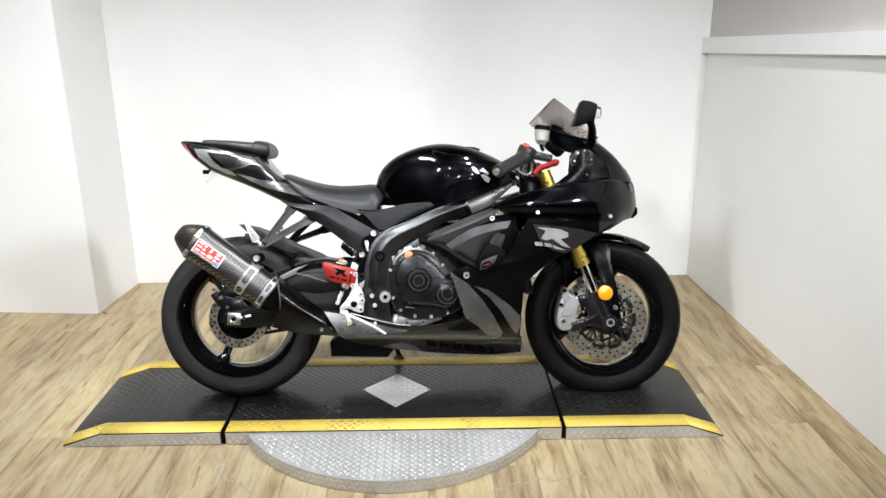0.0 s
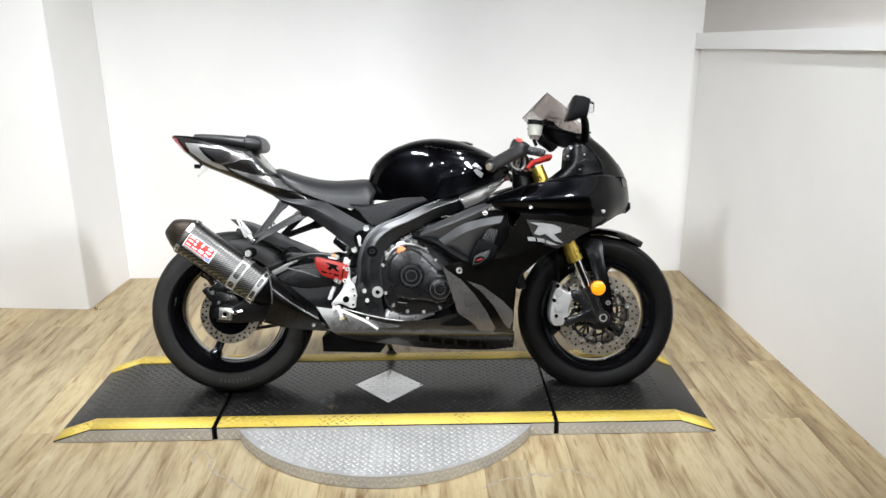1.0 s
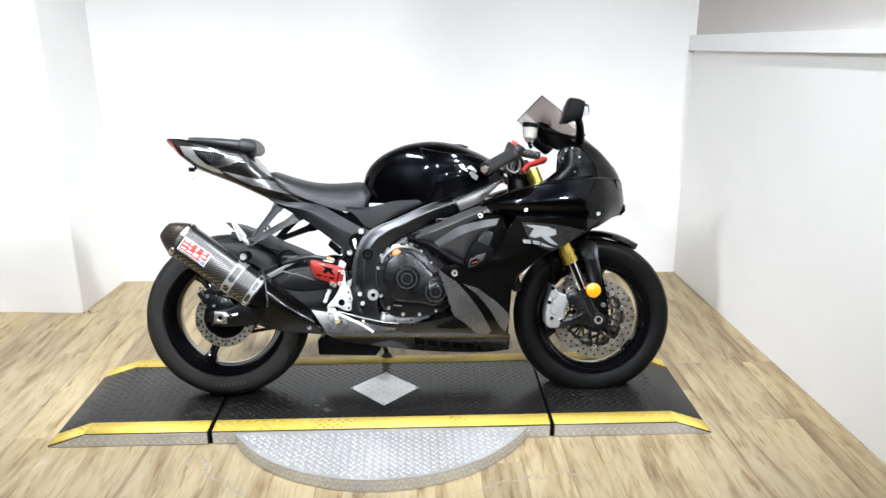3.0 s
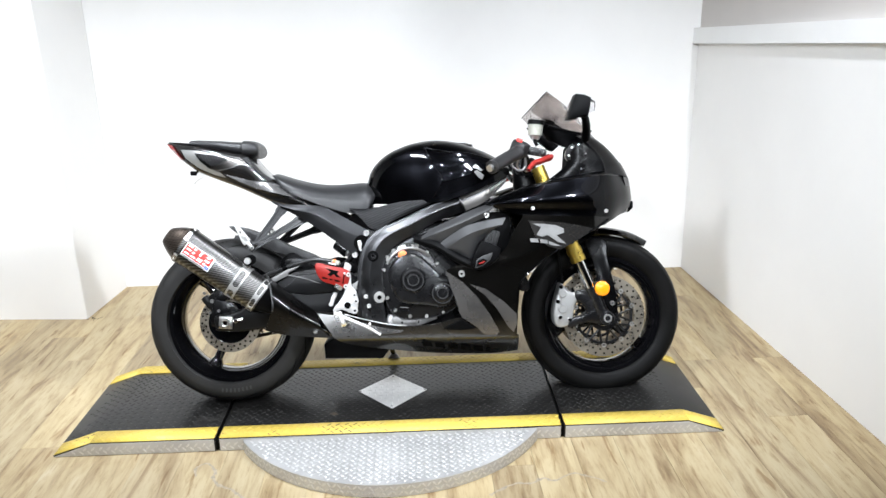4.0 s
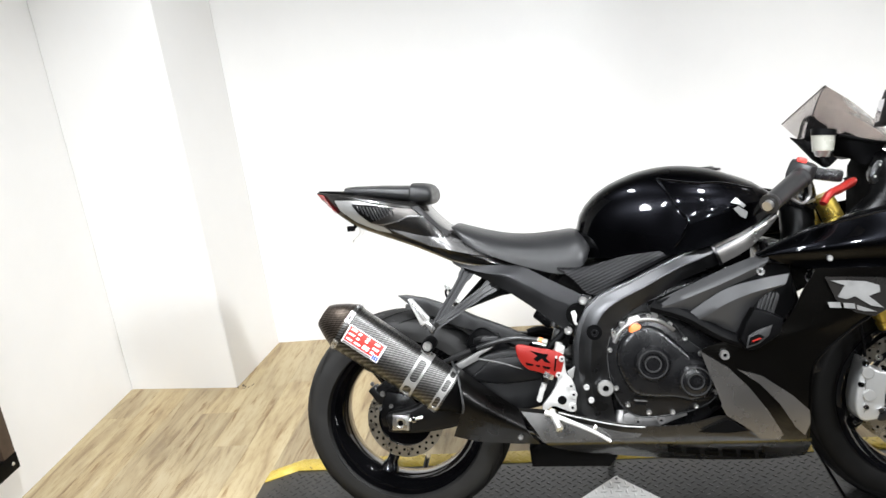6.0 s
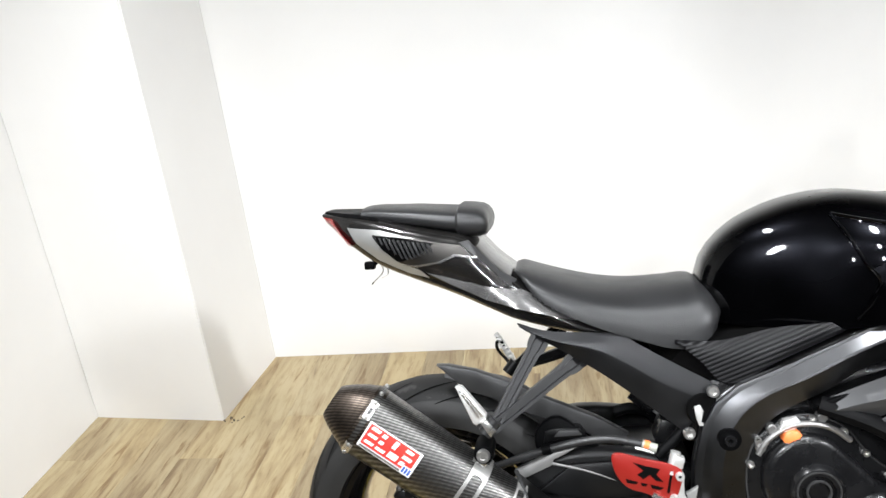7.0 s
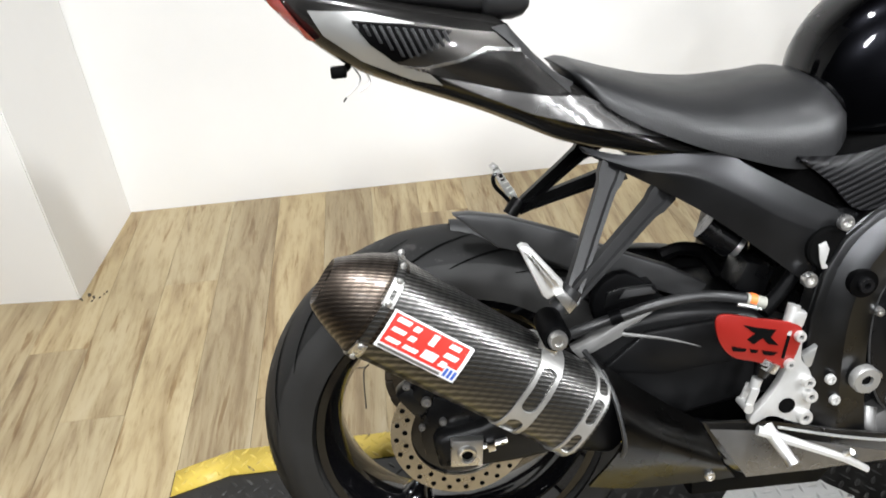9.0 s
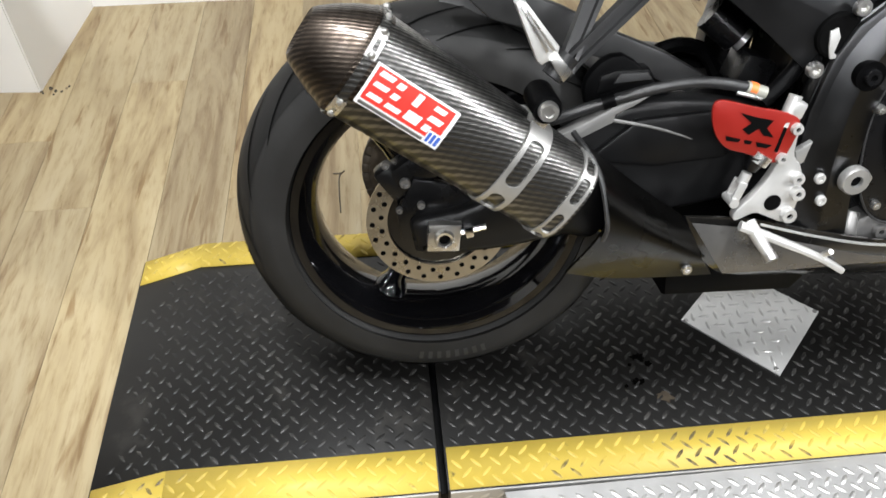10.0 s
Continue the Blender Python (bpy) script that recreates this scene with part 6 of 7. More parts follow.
part("rearset_hole", disc_y(fresh(), 0.452, 0.378, -0.221, -0.2235, 0.012, 18), DEEPB, rset)
part("adjuster_slot", prism(fresh(), [(0.470, 0.452), (0.492, 0.465), (0.486, 0.435), (0.478, 0.43)], -0.218, -0.207, 0.002), SILVER, rset)
part("master_cylinder", tube(fresh(), [(0.455, -0.212, 0.530), (0.444, -0.216, 0.490)], 0.009, 12), MACHINED, rset)
part("cylinder_head", box(fresh(), (0.458, -0.214, 0.512), (0.020, 0.018, 0.024), 0.005, (0, 15, 0)), MACHINED, rset)
part("push_boot", tube(fresh(), [(0.418, -0.216, 0.448), (0.412, -0.216, 0.428)], (0.015, 0.009), 12), CASTB, rset)
cl = fresh()
for dy in (-0.008, 0.008):
    box(cl, (0.398, -0.216 + dy, 0.396), (0.013, 0.004, 0.036), 0.002, (0, 18, 0))
tube(cl, [(0.409, -0.216, 0.424), (0.404, -0.216, 0.408)], 0.0075, 12)
disc_y(cl, 0.393, 0.384, -0.230, -0.202, 0.007, 14, 0.001)
part("clevis", cl, MACHINED, rset)
part("clevis_cap", tube(fresh(), [(0.425, -0.216, 0.452), (0.418, -0.216, 0.440)], 0.016, 12), ALU, rset)
part("rider_peg", tube(fresh(), [(0.422, -0.225, 0.350), (0.440, -0.268, 0.318)], (0.010, 0.008), 12), MACHINED, rset, "knurled aluminium rider peg")
part("peg_tip", tube(fresh(), [(0.4385, -0.265, 0.321), (0.441, -0.272, 0.315)], 0.010, 12), ALU, rset)
ped = fresh()
tube(ped, [(0.405, -0.235, 0.352), (0.46, -0.245, 0.330), (0.525, -0.250, 0.300), (0.568, -0.248, 0.272)], (0.0062, 0.0042), 10, flat=1.2)
part("brake_pedal", ped, MACHINED, bike, "bare aluminium brake pedal")
part("pedal_tip", tube(fresh(), [(0.530, -0.250, 0.304), (0.532, -0.262, 0.316)], 0.0045, 8), ALU, bike)

# ---- fairings ----
F_BASE = [(0.30, 0.225), (0.60, 0.235), (0.85, 0.265), (1.10, 0.275)]
F_Z = [(0.15, 0.42), (0.175, 0.52), (0.20, 0.64), (0.23, 0.78), (0.26, 0.87), (0.34, 0.93), (0.50, 0.96), (0.62, 1.0), (0.76, 1.0), (0.86, 0.88), (0.96, 0.62), (1.0, 0.5)]


def fair_y(x, z):
    b = lerp_table(F_BASE, x) if x < 1.10 else 0.275 * math.sqrt(max(0.0, 1 - ((x - 1.10) / 0.455) ** 2))
    return b * lerp_table(F_Z, z)


def sheet(bm, curves, nu, nv, thick=0.004):
    """A skin drawn over three or more curves that run side by side."""
    cs = [spline(c, nu) for c in curves]
    vs = [[bm.verts.new(p) for p in spline([c[i] for c in cs], nv)] for i in range(nu)]
    made = [bm.faces.new((a[k], a[k + 1], b[k + 1], b[k])) for a, b in zip(vs, vs[1:]) for k in range(nv - 1)]
    bmesh.ops.recalc_face_normals(bm, faces=made)
    if sum(f.normal.y * f.calc_area() for f in made) > 0:
        bmesh.ops.reverse_faces(bm, faces=made)
    bmesh.ops.solidify(bm, geom=made, thickness=thick)
    return bm


RIDGE = [(0.950, -0.262, 0.731), (1.042, -0.246, 0.766), (1.111, -0.240, 0.786), (1.189, -0.236, 0.802), (1.281, -0.226, 0.816), (1.396, -0.186, 0.826), (1.466, -0.122, 0.822), (1.512, -0.064, 0.812), (1.540, 0.0, 0.800)]
BULGE = [(0.955, -0.268, 0.728), (1.050, -0.279, 0.738), (1.125, -0.279, 0.742), (1.205, -0.268, 0.744), (1.315, -0.240, 0.746), (1.412, -0.192, 0.752), (1.486, -0.120, 0.757), (1.524, -0.062, 0.762), (1.545, 0.0, 0.765)]
FLANK = [(0.962, -0.268, 0.724), (1.055, -0.270, 0.712), (1.130, -0.266, 0.706), (1.214, -0.252, 0.700), (1.330, -0.222, 0.694), (1.416, -0.182, 0.702), (1.484, -0.116, 0.715), (1.526, -0.058, 0.722), (1.548, 0.0, 0.724)]
SEAM = [(0.970, -0.264, 0.720), (1.050, -0.266, 0.694), (1.127, -0.266, 0.676), (1.225, -0.256, 0.664), (1.364, -0.212, 0.640), (1.420, -0.168, 0.655), (1.472, -0.105, 0.675), (1.514, -0.052, 0.684), (1.535, 0.0, 0.684)]
nr, nl = both("upper_fairing", sheet(fresh(), [RIDGE, BULGE, FLANK, SEAM], 60, 22), GLOSS, bike, "gloss black upper fairing with a sharp ridge")
shelf_in = [(1.00, -0.215, 0.738), (1.080, -0.205, 0.772), (1.134, -0.200, 0.790), (1.199, -0.188, 0.806), (1.298, -0.178, 0.822), (1.400, -0.176, 0.838)]
both("fairing_shelf", sheet(fresh(), [[(x, y + 0.002, z + 0.0005) for x, y, z in RIDGE[:6]], [((a[0] + b[0]) / 2, (a[1] + b[1]) / 2, (a[2] + b[2]) / 2 + 0.003) for a, b in zip(RIDGE, shelf_in)], shelf_in], 30, 6), GLOSS, nr)
EDGE_ = [(1.398, -0.184, 0.826), (1.394, -0.168, 0.872), (1.372, -0.152, 0.912), (1.340, -0.138, 0.945), (1.304, -0.130, 0.968)]
MIDL = [(1.494, -0.108, 0.822), (1.470, -0.100, 0.872), (1.430, -0.090, 0.925), (1.384, -0.080, 0.965), (1.342, -0.072, 0.988)]
CENT = [(1.540, 0.0, 0.802), (1.512, 0.0, 0.853), (1.470, 0.0, 0.904), (1.418, 0.0, 0.957), (1.382, 0.0, 0.998)]
both("front_cowl", sheet(fresh(), [EDGE_, MIDL, CENT], 24, 14), GLOSS, nr, "gloss black centre cowl under the screen")
part("mirror_recess", sheet(fresh(), [[(1.180, -0.188, 0.803), (1.222, -0.180, 0.832), (1.262, -0.166, 0.868), (1.262, -0.158, 0.915), (1.286, -0.142, 0.955)], [(1.30, -0.168, 0.820), (1.318, -0.146, 0.872), (1.312, -0.136, 0.925), (1.298, -0.132, 0.964)], [(x - 0.002, y + 0.006, z) for x, y, z in EDGE_]], 20, 8), PANELB, nr, "black inner panel behind the screen")
mb = part("mirror_bracket", prism(fresh(), rounded([(1.262, 0.882), (1.256, 0.905), (1.268, 0.932), (1.284, 0.938), (1.290, 0.925), (1.276, 0.902), (1.274, 0.884)], 24), -0.176, -0.150, 0.003), CASTB, nr, "black cast mirror bracket")
for x, z in ((1.268, 0.898), (1.280, 0.926)):
    part("bracket_screw", bolt_y(fresh(), x, -0.175, z, 0.0035, 0.003), ALU, mb)
# small bright heads added as the sparkles on the glossy inner panel
for x, z in ((1.318, 0.850), (1.335, 0.905), (1.308, 0.938)):
    part("panel_sparkle", bolt_y(fresh(), x, -0.156, z, 0.0032, 0.004), ALU, nr)
part("headlight_slit", sheet(fresh(), [[(1.456, -0.106, 0.878), (1.482, -0.106, 0.834), (1.496, -0.104, 0.785)], [(1.484, -0.076, 0.872), (1.508, -0.074, 0.828), (1.522, -0.068, 0.780)]], 12, 5), HEADB, nr, "dark headlight lens edge")
# black sheet over the nose paints the intake's inner shade
part("air_intake", sheet(fresh(), [[(1.480, -0.122, 0.748), (1.504, -0.090, 0.752), (1.526, -0.054, 0.755)], [(1.482, -0.116, 0.728), (1.507, -0.084, 0.730), (1.528, -0.050, 0.732)], [(1.474, -0.112, 0.706), (1.500, -0.078, 0.708), (1.522, -0.048, 0.710)]], 12, 5), DEEPB, nr, "black sheet standing for the shaded ram-air intake")
for x, y, z in ((1.118, -0.270, 0.711), (1.398, -0.196, 0.694)):
    part("fairing_screw", bolt_y(fresh(), x, y, z, 0.0075, 0.006), ALU, nr)
# rolled edges that catch the light
for name, line in (("ridge_lip", [(x, y - 0.001, z) for x, y, z in RIDGE[:7]]), ("cowl_lip", EDGE_)):
    both(name, tube(fresh(), line, 0.0030, 8, 40), WHEELB, nr)
# headlight and chin
hl_ = fresh()
loft(hl_, shell([(1.44, 0.72, 0.80, 0.085), (1.49, 0.715, 0.80, 0.07), (1.52, 0.71, 0.775, 0.045), (1.533, 0.70, 0.74, 0.02)], 24, 2.2))
part("headlight", hl_, HEADLENS, bike, "clear headlight lens under the nose")
part("headlight_bowl", loft(fresh(), shell([(1.40, 0.72, 0.79, 0.08), (1.48, 0.725, 0.785, 0.055)], 20, 2.2)), CHROME, bike)
part("nose_chin", prism(fresh(), [(1.42, 0.695), (1.50, 0.70), (1.545, 0.725), (1.546, 0.70), (1.528, 0.682), (1.44, 0.688)], -0.035, 0.035, 0.006), PLASTIC, bike)

side = fresh()
patch(side, [(1.085, 0.690), (1.055, 0.642), (0.990, 0.545), (0.812, 0.500), (0.850, 0.430), (0.858, 0.370), (0.866, 0.320), (0.930, 0.262)],
      [(1.415, 0.672), (1.352, 0.632), (1.214, 0.565), (1.134, 0.511), (1.074, 0.448), (1.062, 0.370), (1.058, 0.310), (1.057, 0.250)], fair_y, 50, 16, 0.004, 0.004)
side_r, side_l = both("side_fairing", side, surface("smoky_gloss_black", (0.0085, 0.0080, 0.0072), 0.34, 0.9, 0.2, 4, coat=1.0, wear=0.04, shine=0.0), bike, "gloss dark side fairing with grey graphics")
low = fresh()
patch(low, [(0.335, 0.358), (0.43, 0.348), (0.53, 0.322), (0.638, 0.300), (0.75, 0.300), (0.862, 0.325), (0.925, 0.287), (0.985, 0.262), (1.066, 0.254)],
      [(0.378, 0.275), (0.42, 0.240), (0.50, 0.215), (0.60, 0.198), (0.72, 0.182), (0.82, 0.174), (0.92, 0.170), (0.99, 0.170), (1.072, 0.182)], fair_y, 44, 12, 0.004, 0.002)
# darker copy of the metallic grey, with the under-curve's shade in the colour
low_r, low_l = both("lower_cowl", low, surface("cowl_shaded_grey", (0.042, 0.040, 0.037), 0.26, 0.8, 0.08, 6, 0.02, 900, coat=0.5, shine=0.2), bike, "grey painted belly cowl, darkened for the shade of its underside")
part("cowl_chamber", prism(fresh(), [(0.352, 0.222), (0.356, 0.168), (0.57, 0.162), (0.592, 0.19), (0.60, 0.24), (0.40, 0.25)], -0.140, 0.140, 0.010), PLASTIC, bike, "black exhaust collector box")
part("cowl_belly", prism(fresh(), [(0.60, 0.21), (0.68, 0.186), (0.98, 0.178), (1.03, 0.19), (1.03, 0.24), (0.60, 0.24)], -0.13, 0.13, 0.012), PLASTIC, bike)

lip = [(1.405, 0.664), (1.352, 0.632), (1.214, 0.565), (1.134, 0.511), (1.074, 0.448), (1.062, 0.370), (1.058, 0.310), (1.057, 0.252)]
both("fairing_lip", tube(fresh(), [(x, -fair_y(x, z) - 0.002, z) for x, z in lip], 0.0026, 8, 48), GLOSS, side_r)


def low_y(x, z):
    return fair_y(x, z) + 0.003 + 0.002


part("grey_wing", overlay(fresh(), [(0.804, 0.497), (0.868, 0.453), (0.915, 0.401), (0.958, 0.340), (0.995, 0.272), (0.985, 0.258), (0.94, 0.262), (0.916, 0.288), (0.860, 0.328), (0.848, 0.354), (0.860, 0.395), (0.838, 0.448)], low_y, 0.003, 4), GREY, side_r, "metallic grey graphic")
part("grey_stripe", overlay(fresh(), [(0.890, 0.447), (0.946, 0.429), (1.017, 0.376), (1.056, 0.336), (1.058, 0.302), (1.046, 0.268), (1.025, 0.290), (0.986, 0.356), (0.941, 0.408)], low_y, 0.003, 3), GREY, side_r)
part("grey_sweep", overlay(fresh(), [(1.100, 0.668), (1.16, 0.664), (1.22, 0.658), (1.28, 0.648), (1.338, 0.634), (1.318, 0.618), (1.280, 0.594), (1.215, 0.562), (1.17, 0.575), (1.125, 0.610)], low_y, 0.002, 4), SWEEP, side_r, "dark metallic grey sweep")
for pts_ in ([(1.112, 0.658), (1.150, 0.656), (1.196, 0.650), (1.226, 0.638), (1.228, 0.622), (1.200, 0.614), (1.236, 0.582), (1.205, 0.590), (1.168, 0.616), (1.148, 0.610), (1.128, 0.617), (1.170, 0.632), (1.190, 0.638), (1.150, 0.642)], [(1.104, 0.606), (1.132, 0.604), (1.136, 0.590), (1.108, 0.592)], [(1.140, 0.602), (1.166, 0.598), (1.168, 0.585), (1.142, 0.589)], [(1.172, 0.594), (1.192, 0.586), (1.220, 0.574), (1.190, 0.577), (1.172, 0.583)]):
    part("emblem_shape", overlay(fresh(), pts_, low_y, 0.005, 2), EMBLEM, side_r)
part("cowl_wedge", overlay(fresh(), [(0.342, 0.352), (0.409, 0.342), (0.470, 0.322), (0.552, 0.301), (0.600, 0.290), (0.650, 0.284), (0.640, 0.276), (0.500, 0.268), (0.398, 0.268)], lambda x, z: low_y(x, z) + 0.22 * max(0.0, 0.352 - z), 0.003, 3), WEDGE, low_r, "metallic grey wedge")
part("cowl_edge", tube(fresh(), [(0.44, -0.226, 0.346), (0.52, -0.230, 0.324), (0.60, -0.232, 0.306), (0.66, -0.234, 0.300)], 0.0022, 8), SILVER, low_r, "bright cowl edge")
# black patch on the skin paints the vent's inner shade
part("cowl_vent", overlay(fresh(), [(0.790, 0.284), (0.860, 0.318), (0.915, 0.286), (0.86, 0.280)], low_y, 0.003, 3), DEEPB, low_r, "black patch standing for the shaded vent opening")
bars = tuple((0.715 + 0.047 * k, 0.036 if k < 5 else 0.016) for k in range(6))
for x, w in bars:
    part("cowl_bar", overlay(fresh(), [(x, 0.236 - 0.15 * (x - 0.715)), (x + w, 0.236 - 0.15 * (x + w - 0.715)), (x + w + 0.004, 0.217 - 0.15 * (x + w - 0.715)), (x + 0.004, 0.217 - 0.15 * (x - 0.715))], low_y, 0.004, 1), DEEPB, low_r)

# ---- screen, mirrors ----
scr = fresh()
half_ = [(1.200, -0.147, 1.008), (1.262, -0.145, 0.990), (1.318, -0.130, 0.980), (1.365, -0.075, 0.990), (1.388, 0.0, 0.998)]
BASE_ = spline(half_ + [(x, -y, z) for x, y, z in half_[-2::-1]], 21)
rows = []
for i in range(13):
    f = i / 12
    row = []
    for k in range(21):
        u = -1 + k / 10
        e = abs(u)
        base = BASE_[k]
        top = Vector((1.222 - 0.080 * e ** 0.85, 0.130 * u, 1.152 - 0.086 * e ** 0.9))
        p = base.lerp(top, f)
        p.z += (0.012 + 0.010 * max(0.0, 1 - abs(e - 0.55) / 0.12)) * math.sin(math.pi * f) * (1 - e ** 3)
        row.append(p)
    rows.append(row)
vs = [[scr.verts.new(p) for p in row] for row in rows]
for a, b in zip(vs, vs[1:]):
    for k in range(20):
        scr.faces.new((a[k], a[k + 1], b[k + 1], b[k]))
bmesh.ops.solidify(scr, geom=scr.faces[:], thickness=0.003)
screen = part("windscreen", scr, SMOKE, bike, "smoked double-bubble windscreen")
screen.visible_shadow = False
part("screen_edge", tube(fresh(), [rows[12][0], rows[12][2], rows[12][5], rows[12][8], rows[12][10], rows[12][12], rows[12][15], rows[12][18], rows[12][20]], 0.0016, 6, 60), PLASTIC, screen)
part("screen_rim", tube(fresh(), [rows[0][k] for k in (0, 5, 10, 15, 20)], 0.005, 8), PLASTIC, bike)
dash = fresh()
box(dash, (1.262, 0, 0.985), (0.085, 0.20, 0.040), 0.012, (0, 32, 0))
part("instrument_pod", dash, PLASTIC, bike, "black instrument cluster")
both("screen_surround", sheet(fresh(), [[(1.160, -0.124, 1.024), (1.205, -0.140, 1.012), (1.255, -0.146, 0.998), (1.310, -0.140, 0.980)], [(1.185, -0.108, 0.990), (1.215, -0.132, 0.975), (1.255, -0.142, 0.962), (1.304, -0.136, 0.966)], [(1.205, -0.090, 0.958), (1.225, -0.122, 0.950), (1.262, -0.138, 0.930), (1.298, -0.132, 0.960)]], 16, 8), PLASTIC, bike, "black surround under the screen")
# near-black block paints the shade inside the nose
part("inner_cowl", prism(fresh(), [(1.290, 0.80), (1.295, 0.87), (1.30, 0.93), (1.315, 0.955), (1.35, 0.94), (1.41, 0.88), (1.40, 0.80), (1.33, 0.76)], -0.11, 0.11, 0.02), DEEPB, bike)
for s in (-1, 1):
    st_ = tube(fresh(), [(1.340, s * 0.135, 0.962), (1.330, s * 0.190, 0.995), (1.316, s * 0.240, 1.020), (1.302, s * 0.272, 1.034)], (0.017, 0.012), 10)
    stalk = part("mirror_stalk", st_, PLASTIC, bike, "black folding mirror stalk")
    mh = prism(fresh(), [(1.266, 1.102), (1.296, 1.098), (1.318, 1.088), (1.314, 1.055), (1.306, 1.022), (1.290, 1.026), (1.262, 1.016), (1.236, 1.016), (1.246, 1.045), (1.254, 1.075)], s * 0.252, s * 0.330, 0.008, 2)
    mo = part("mirror_shell", mh, PLASTIC, stalk, "black mirror shell")
    gm = fresh()
    loft(gm, [[(1.245 + dx + 0.30 * (z - 1.04), s * y, z) for y, z in ((0.254, 1.028), (0.284, 1.028), (0.284, 1.080), (0.254, 1.080))] for dx in (-0.002, 0.0)])
    part("mirror_glass", gm, CHROME, mo)
    part("indicator_lens", loft(fresh(), [[Vector((1.306, s * 0.298, 1.066)) + Vector((0, 0.026 * math.cos(a), 0.028 * math.sin(a))) for a in (2 * math.pi * k / 14 for k in range(14))], [Vector((1.334, s * 0.298, 1.062)) + Vector((0, 0.016 * math.cos(a), 0.018 * math.sin(a))) for a in (2 * math.pi * k / 14 for k in range(14))]]), HEADLENS, mo, "clear indicator lens")

# ---- fork, controls ----
def on_fork(z):
    return Vector((1.410 - (z - 0.288) * 0.182 / 0.42, 0, z))


for s in (-1, 1):
    y = Vector((0, s * 0.105, 0))
    up = part("fork_tube", tube(fresh(), [on_fork(0.86) + y, on_fork(0.515) + y], 0.0265, 20), GOLD, bike, "gold anodised fork tube")
    for z in (0.545, 0.515):
        part("fork_collar", tube(fresh(), [on_fork(z + 0.008) + y, on_fork(z - 0.010) + y], 0.0295, 20), GOLD, up)
    part("stanchion", tube(fresh(), [on_fork(0.515) + y, on_fork(0.39) + y], 0.0205, 20), CHROME, up)
    foot = fresh()
    tube(foot, [on_fork(0.405) + y, on_fork(0.36) + y, on_fork(0.292) + y], (0.027, 0.024), 14)
    disc_y(foot, FA[0], FA[2], s * 0.075, s * 0.132, 0.028, 20, 0.004)
    if s < 0:
        prism(foot, rounded([(1.300, 0.388), (1.350, 0.392), (1.392, 0.335), (1.430, 0.292), (1.400, 0.262), (1.340, 0.272), (1.285, 0.254), (1.268, 0.262), (1.285, 0.290), (1.338, 0.305), (1.332, 0.335), (1.300, 0.362)], 40), -0.120, -0.092, 0.005)
    part("fork_foot", foot, CASTB, up, "black cast fork foot")
    part("axle_end", lathe(fresh(), [(0.010, s * 0.125), (0.010, s * 0.136), (0.016, s * 0.136), (0.016, s * 0.125)], (FA[0], 0, FA[2]), "y", 18, ring=True), ALU, up)
    cal = fresh()
    prism(cal, rounded([(1.248, 0.422), (1.268, 0.395), (1.300, 0.384), (1.310, 0.366), (1.294, 0.33), (1.290, 0.295), (1.278, 0.262), (1.240, 0.254), (1.222, 0.268), (1.216, 0.30), (1.222, 0.345), (1.236, 0.395)], 44), s * 0.118, s * 0.042, 0.008, 3)
    co = part("brake_caliper", cal, SILVER, up, "silver four-piston brake caliper")
    for z in (0.385, 0.325):
        part("piston_cap", disc_y(fresh(), 1.250, z, s * 0.112, s * 0.1235, 0.016, 20, 0.002), SILVER, co)
    for x, z in ((1.245, 0.41), (1.232, 0.355), (1.240, 0.295), (1.288, 0.395), (1.276, 0.285)):
        part("caliper_bolt", bolt_y(fresh(), x, -0.117, z, 0.008, 0.008) if s < 0 else flipped(bolt_y(fresh(), x, -0.117, z, 0.008, 0.008)), CHROME, co)
    part("brake_line", tube(fresh(), [(1.252, s * 0.10, 0.425), (1.245, s * 0.10, 0.50), (1.225, s * 0.09, 0.60), (1.17, s * 0.06, 0.72)], 0.0045, 8), PLASTIC, co)
part("triple_clamp", prism(fresh(), rounded([(1.10, 0.87), (1.16, 0.85), (1.20, 0.845), (1.19, 0.82), (1.10, 0.835)], 20), -0.085, 0.085, 0.008), CASTB, bike)
part("lower_clamp", prism(fresh(), rounded([(1.20, 0.64), (1.29, 0.60), (1.28, 0.57), (1.19, 0.60)], 20), -0.14, 0.14, 0.008), CASTB, bike)
part("axle_shaft", tube(fresh(), [(FA[0], -0.12, FA[2]), (FA[0], 0.12, FA[2])], 0.012, 14), ALU, front)

fen = fresh()
prof = [(0.322, -0.068), (0.336, -0.050), (0.343, -0.025), (0.345, 0), (0.343, 0.025), (0.336, 0.050), (0.322, 0.068), (0.319, 0.066), (0.332, 0.049), (0.339, 0.024), (0.341, 0), (0.339, -0.024), (0.332, -0.049), (0.319, -0.066)]
rows = []
for i in range(22):
    a = 56 + i * 3.6
    f = min(1, 0.18 + (i / 6) ** 0.8)
    rows.append([Vector((FA[0] + (r - 0.008) * math.cos(radians(a)), h * f, FA[2] + (r - 0.008) * math.sin(radians(a)))) for r, h in prof])
loft(fen, rows)
fender = part("front_fender", fen, GLOSS, bike, "gloss black front fender")
sk = fresh()
prism(sk, rounded([(1.345, 0.572), (1.385, 0.594), (1.425, 0.575), (1.425, 0.520), (1.432, 0.470), (1.448, 0.400), (1.458, 0.330), (1.452, 0.306), (1.438, 0.304), (1.410, 0.345), (1.385, 0.420), (1.366, 0.505)], 44), -0.128, -0.118, 0.004)
for v in sk.verts:
    v.co.y += 0.055 * max(0, (v.co.z - 0.47) / 0.14)
both("fender_skirt", sk, PANELB, fender, "black fender side plate")
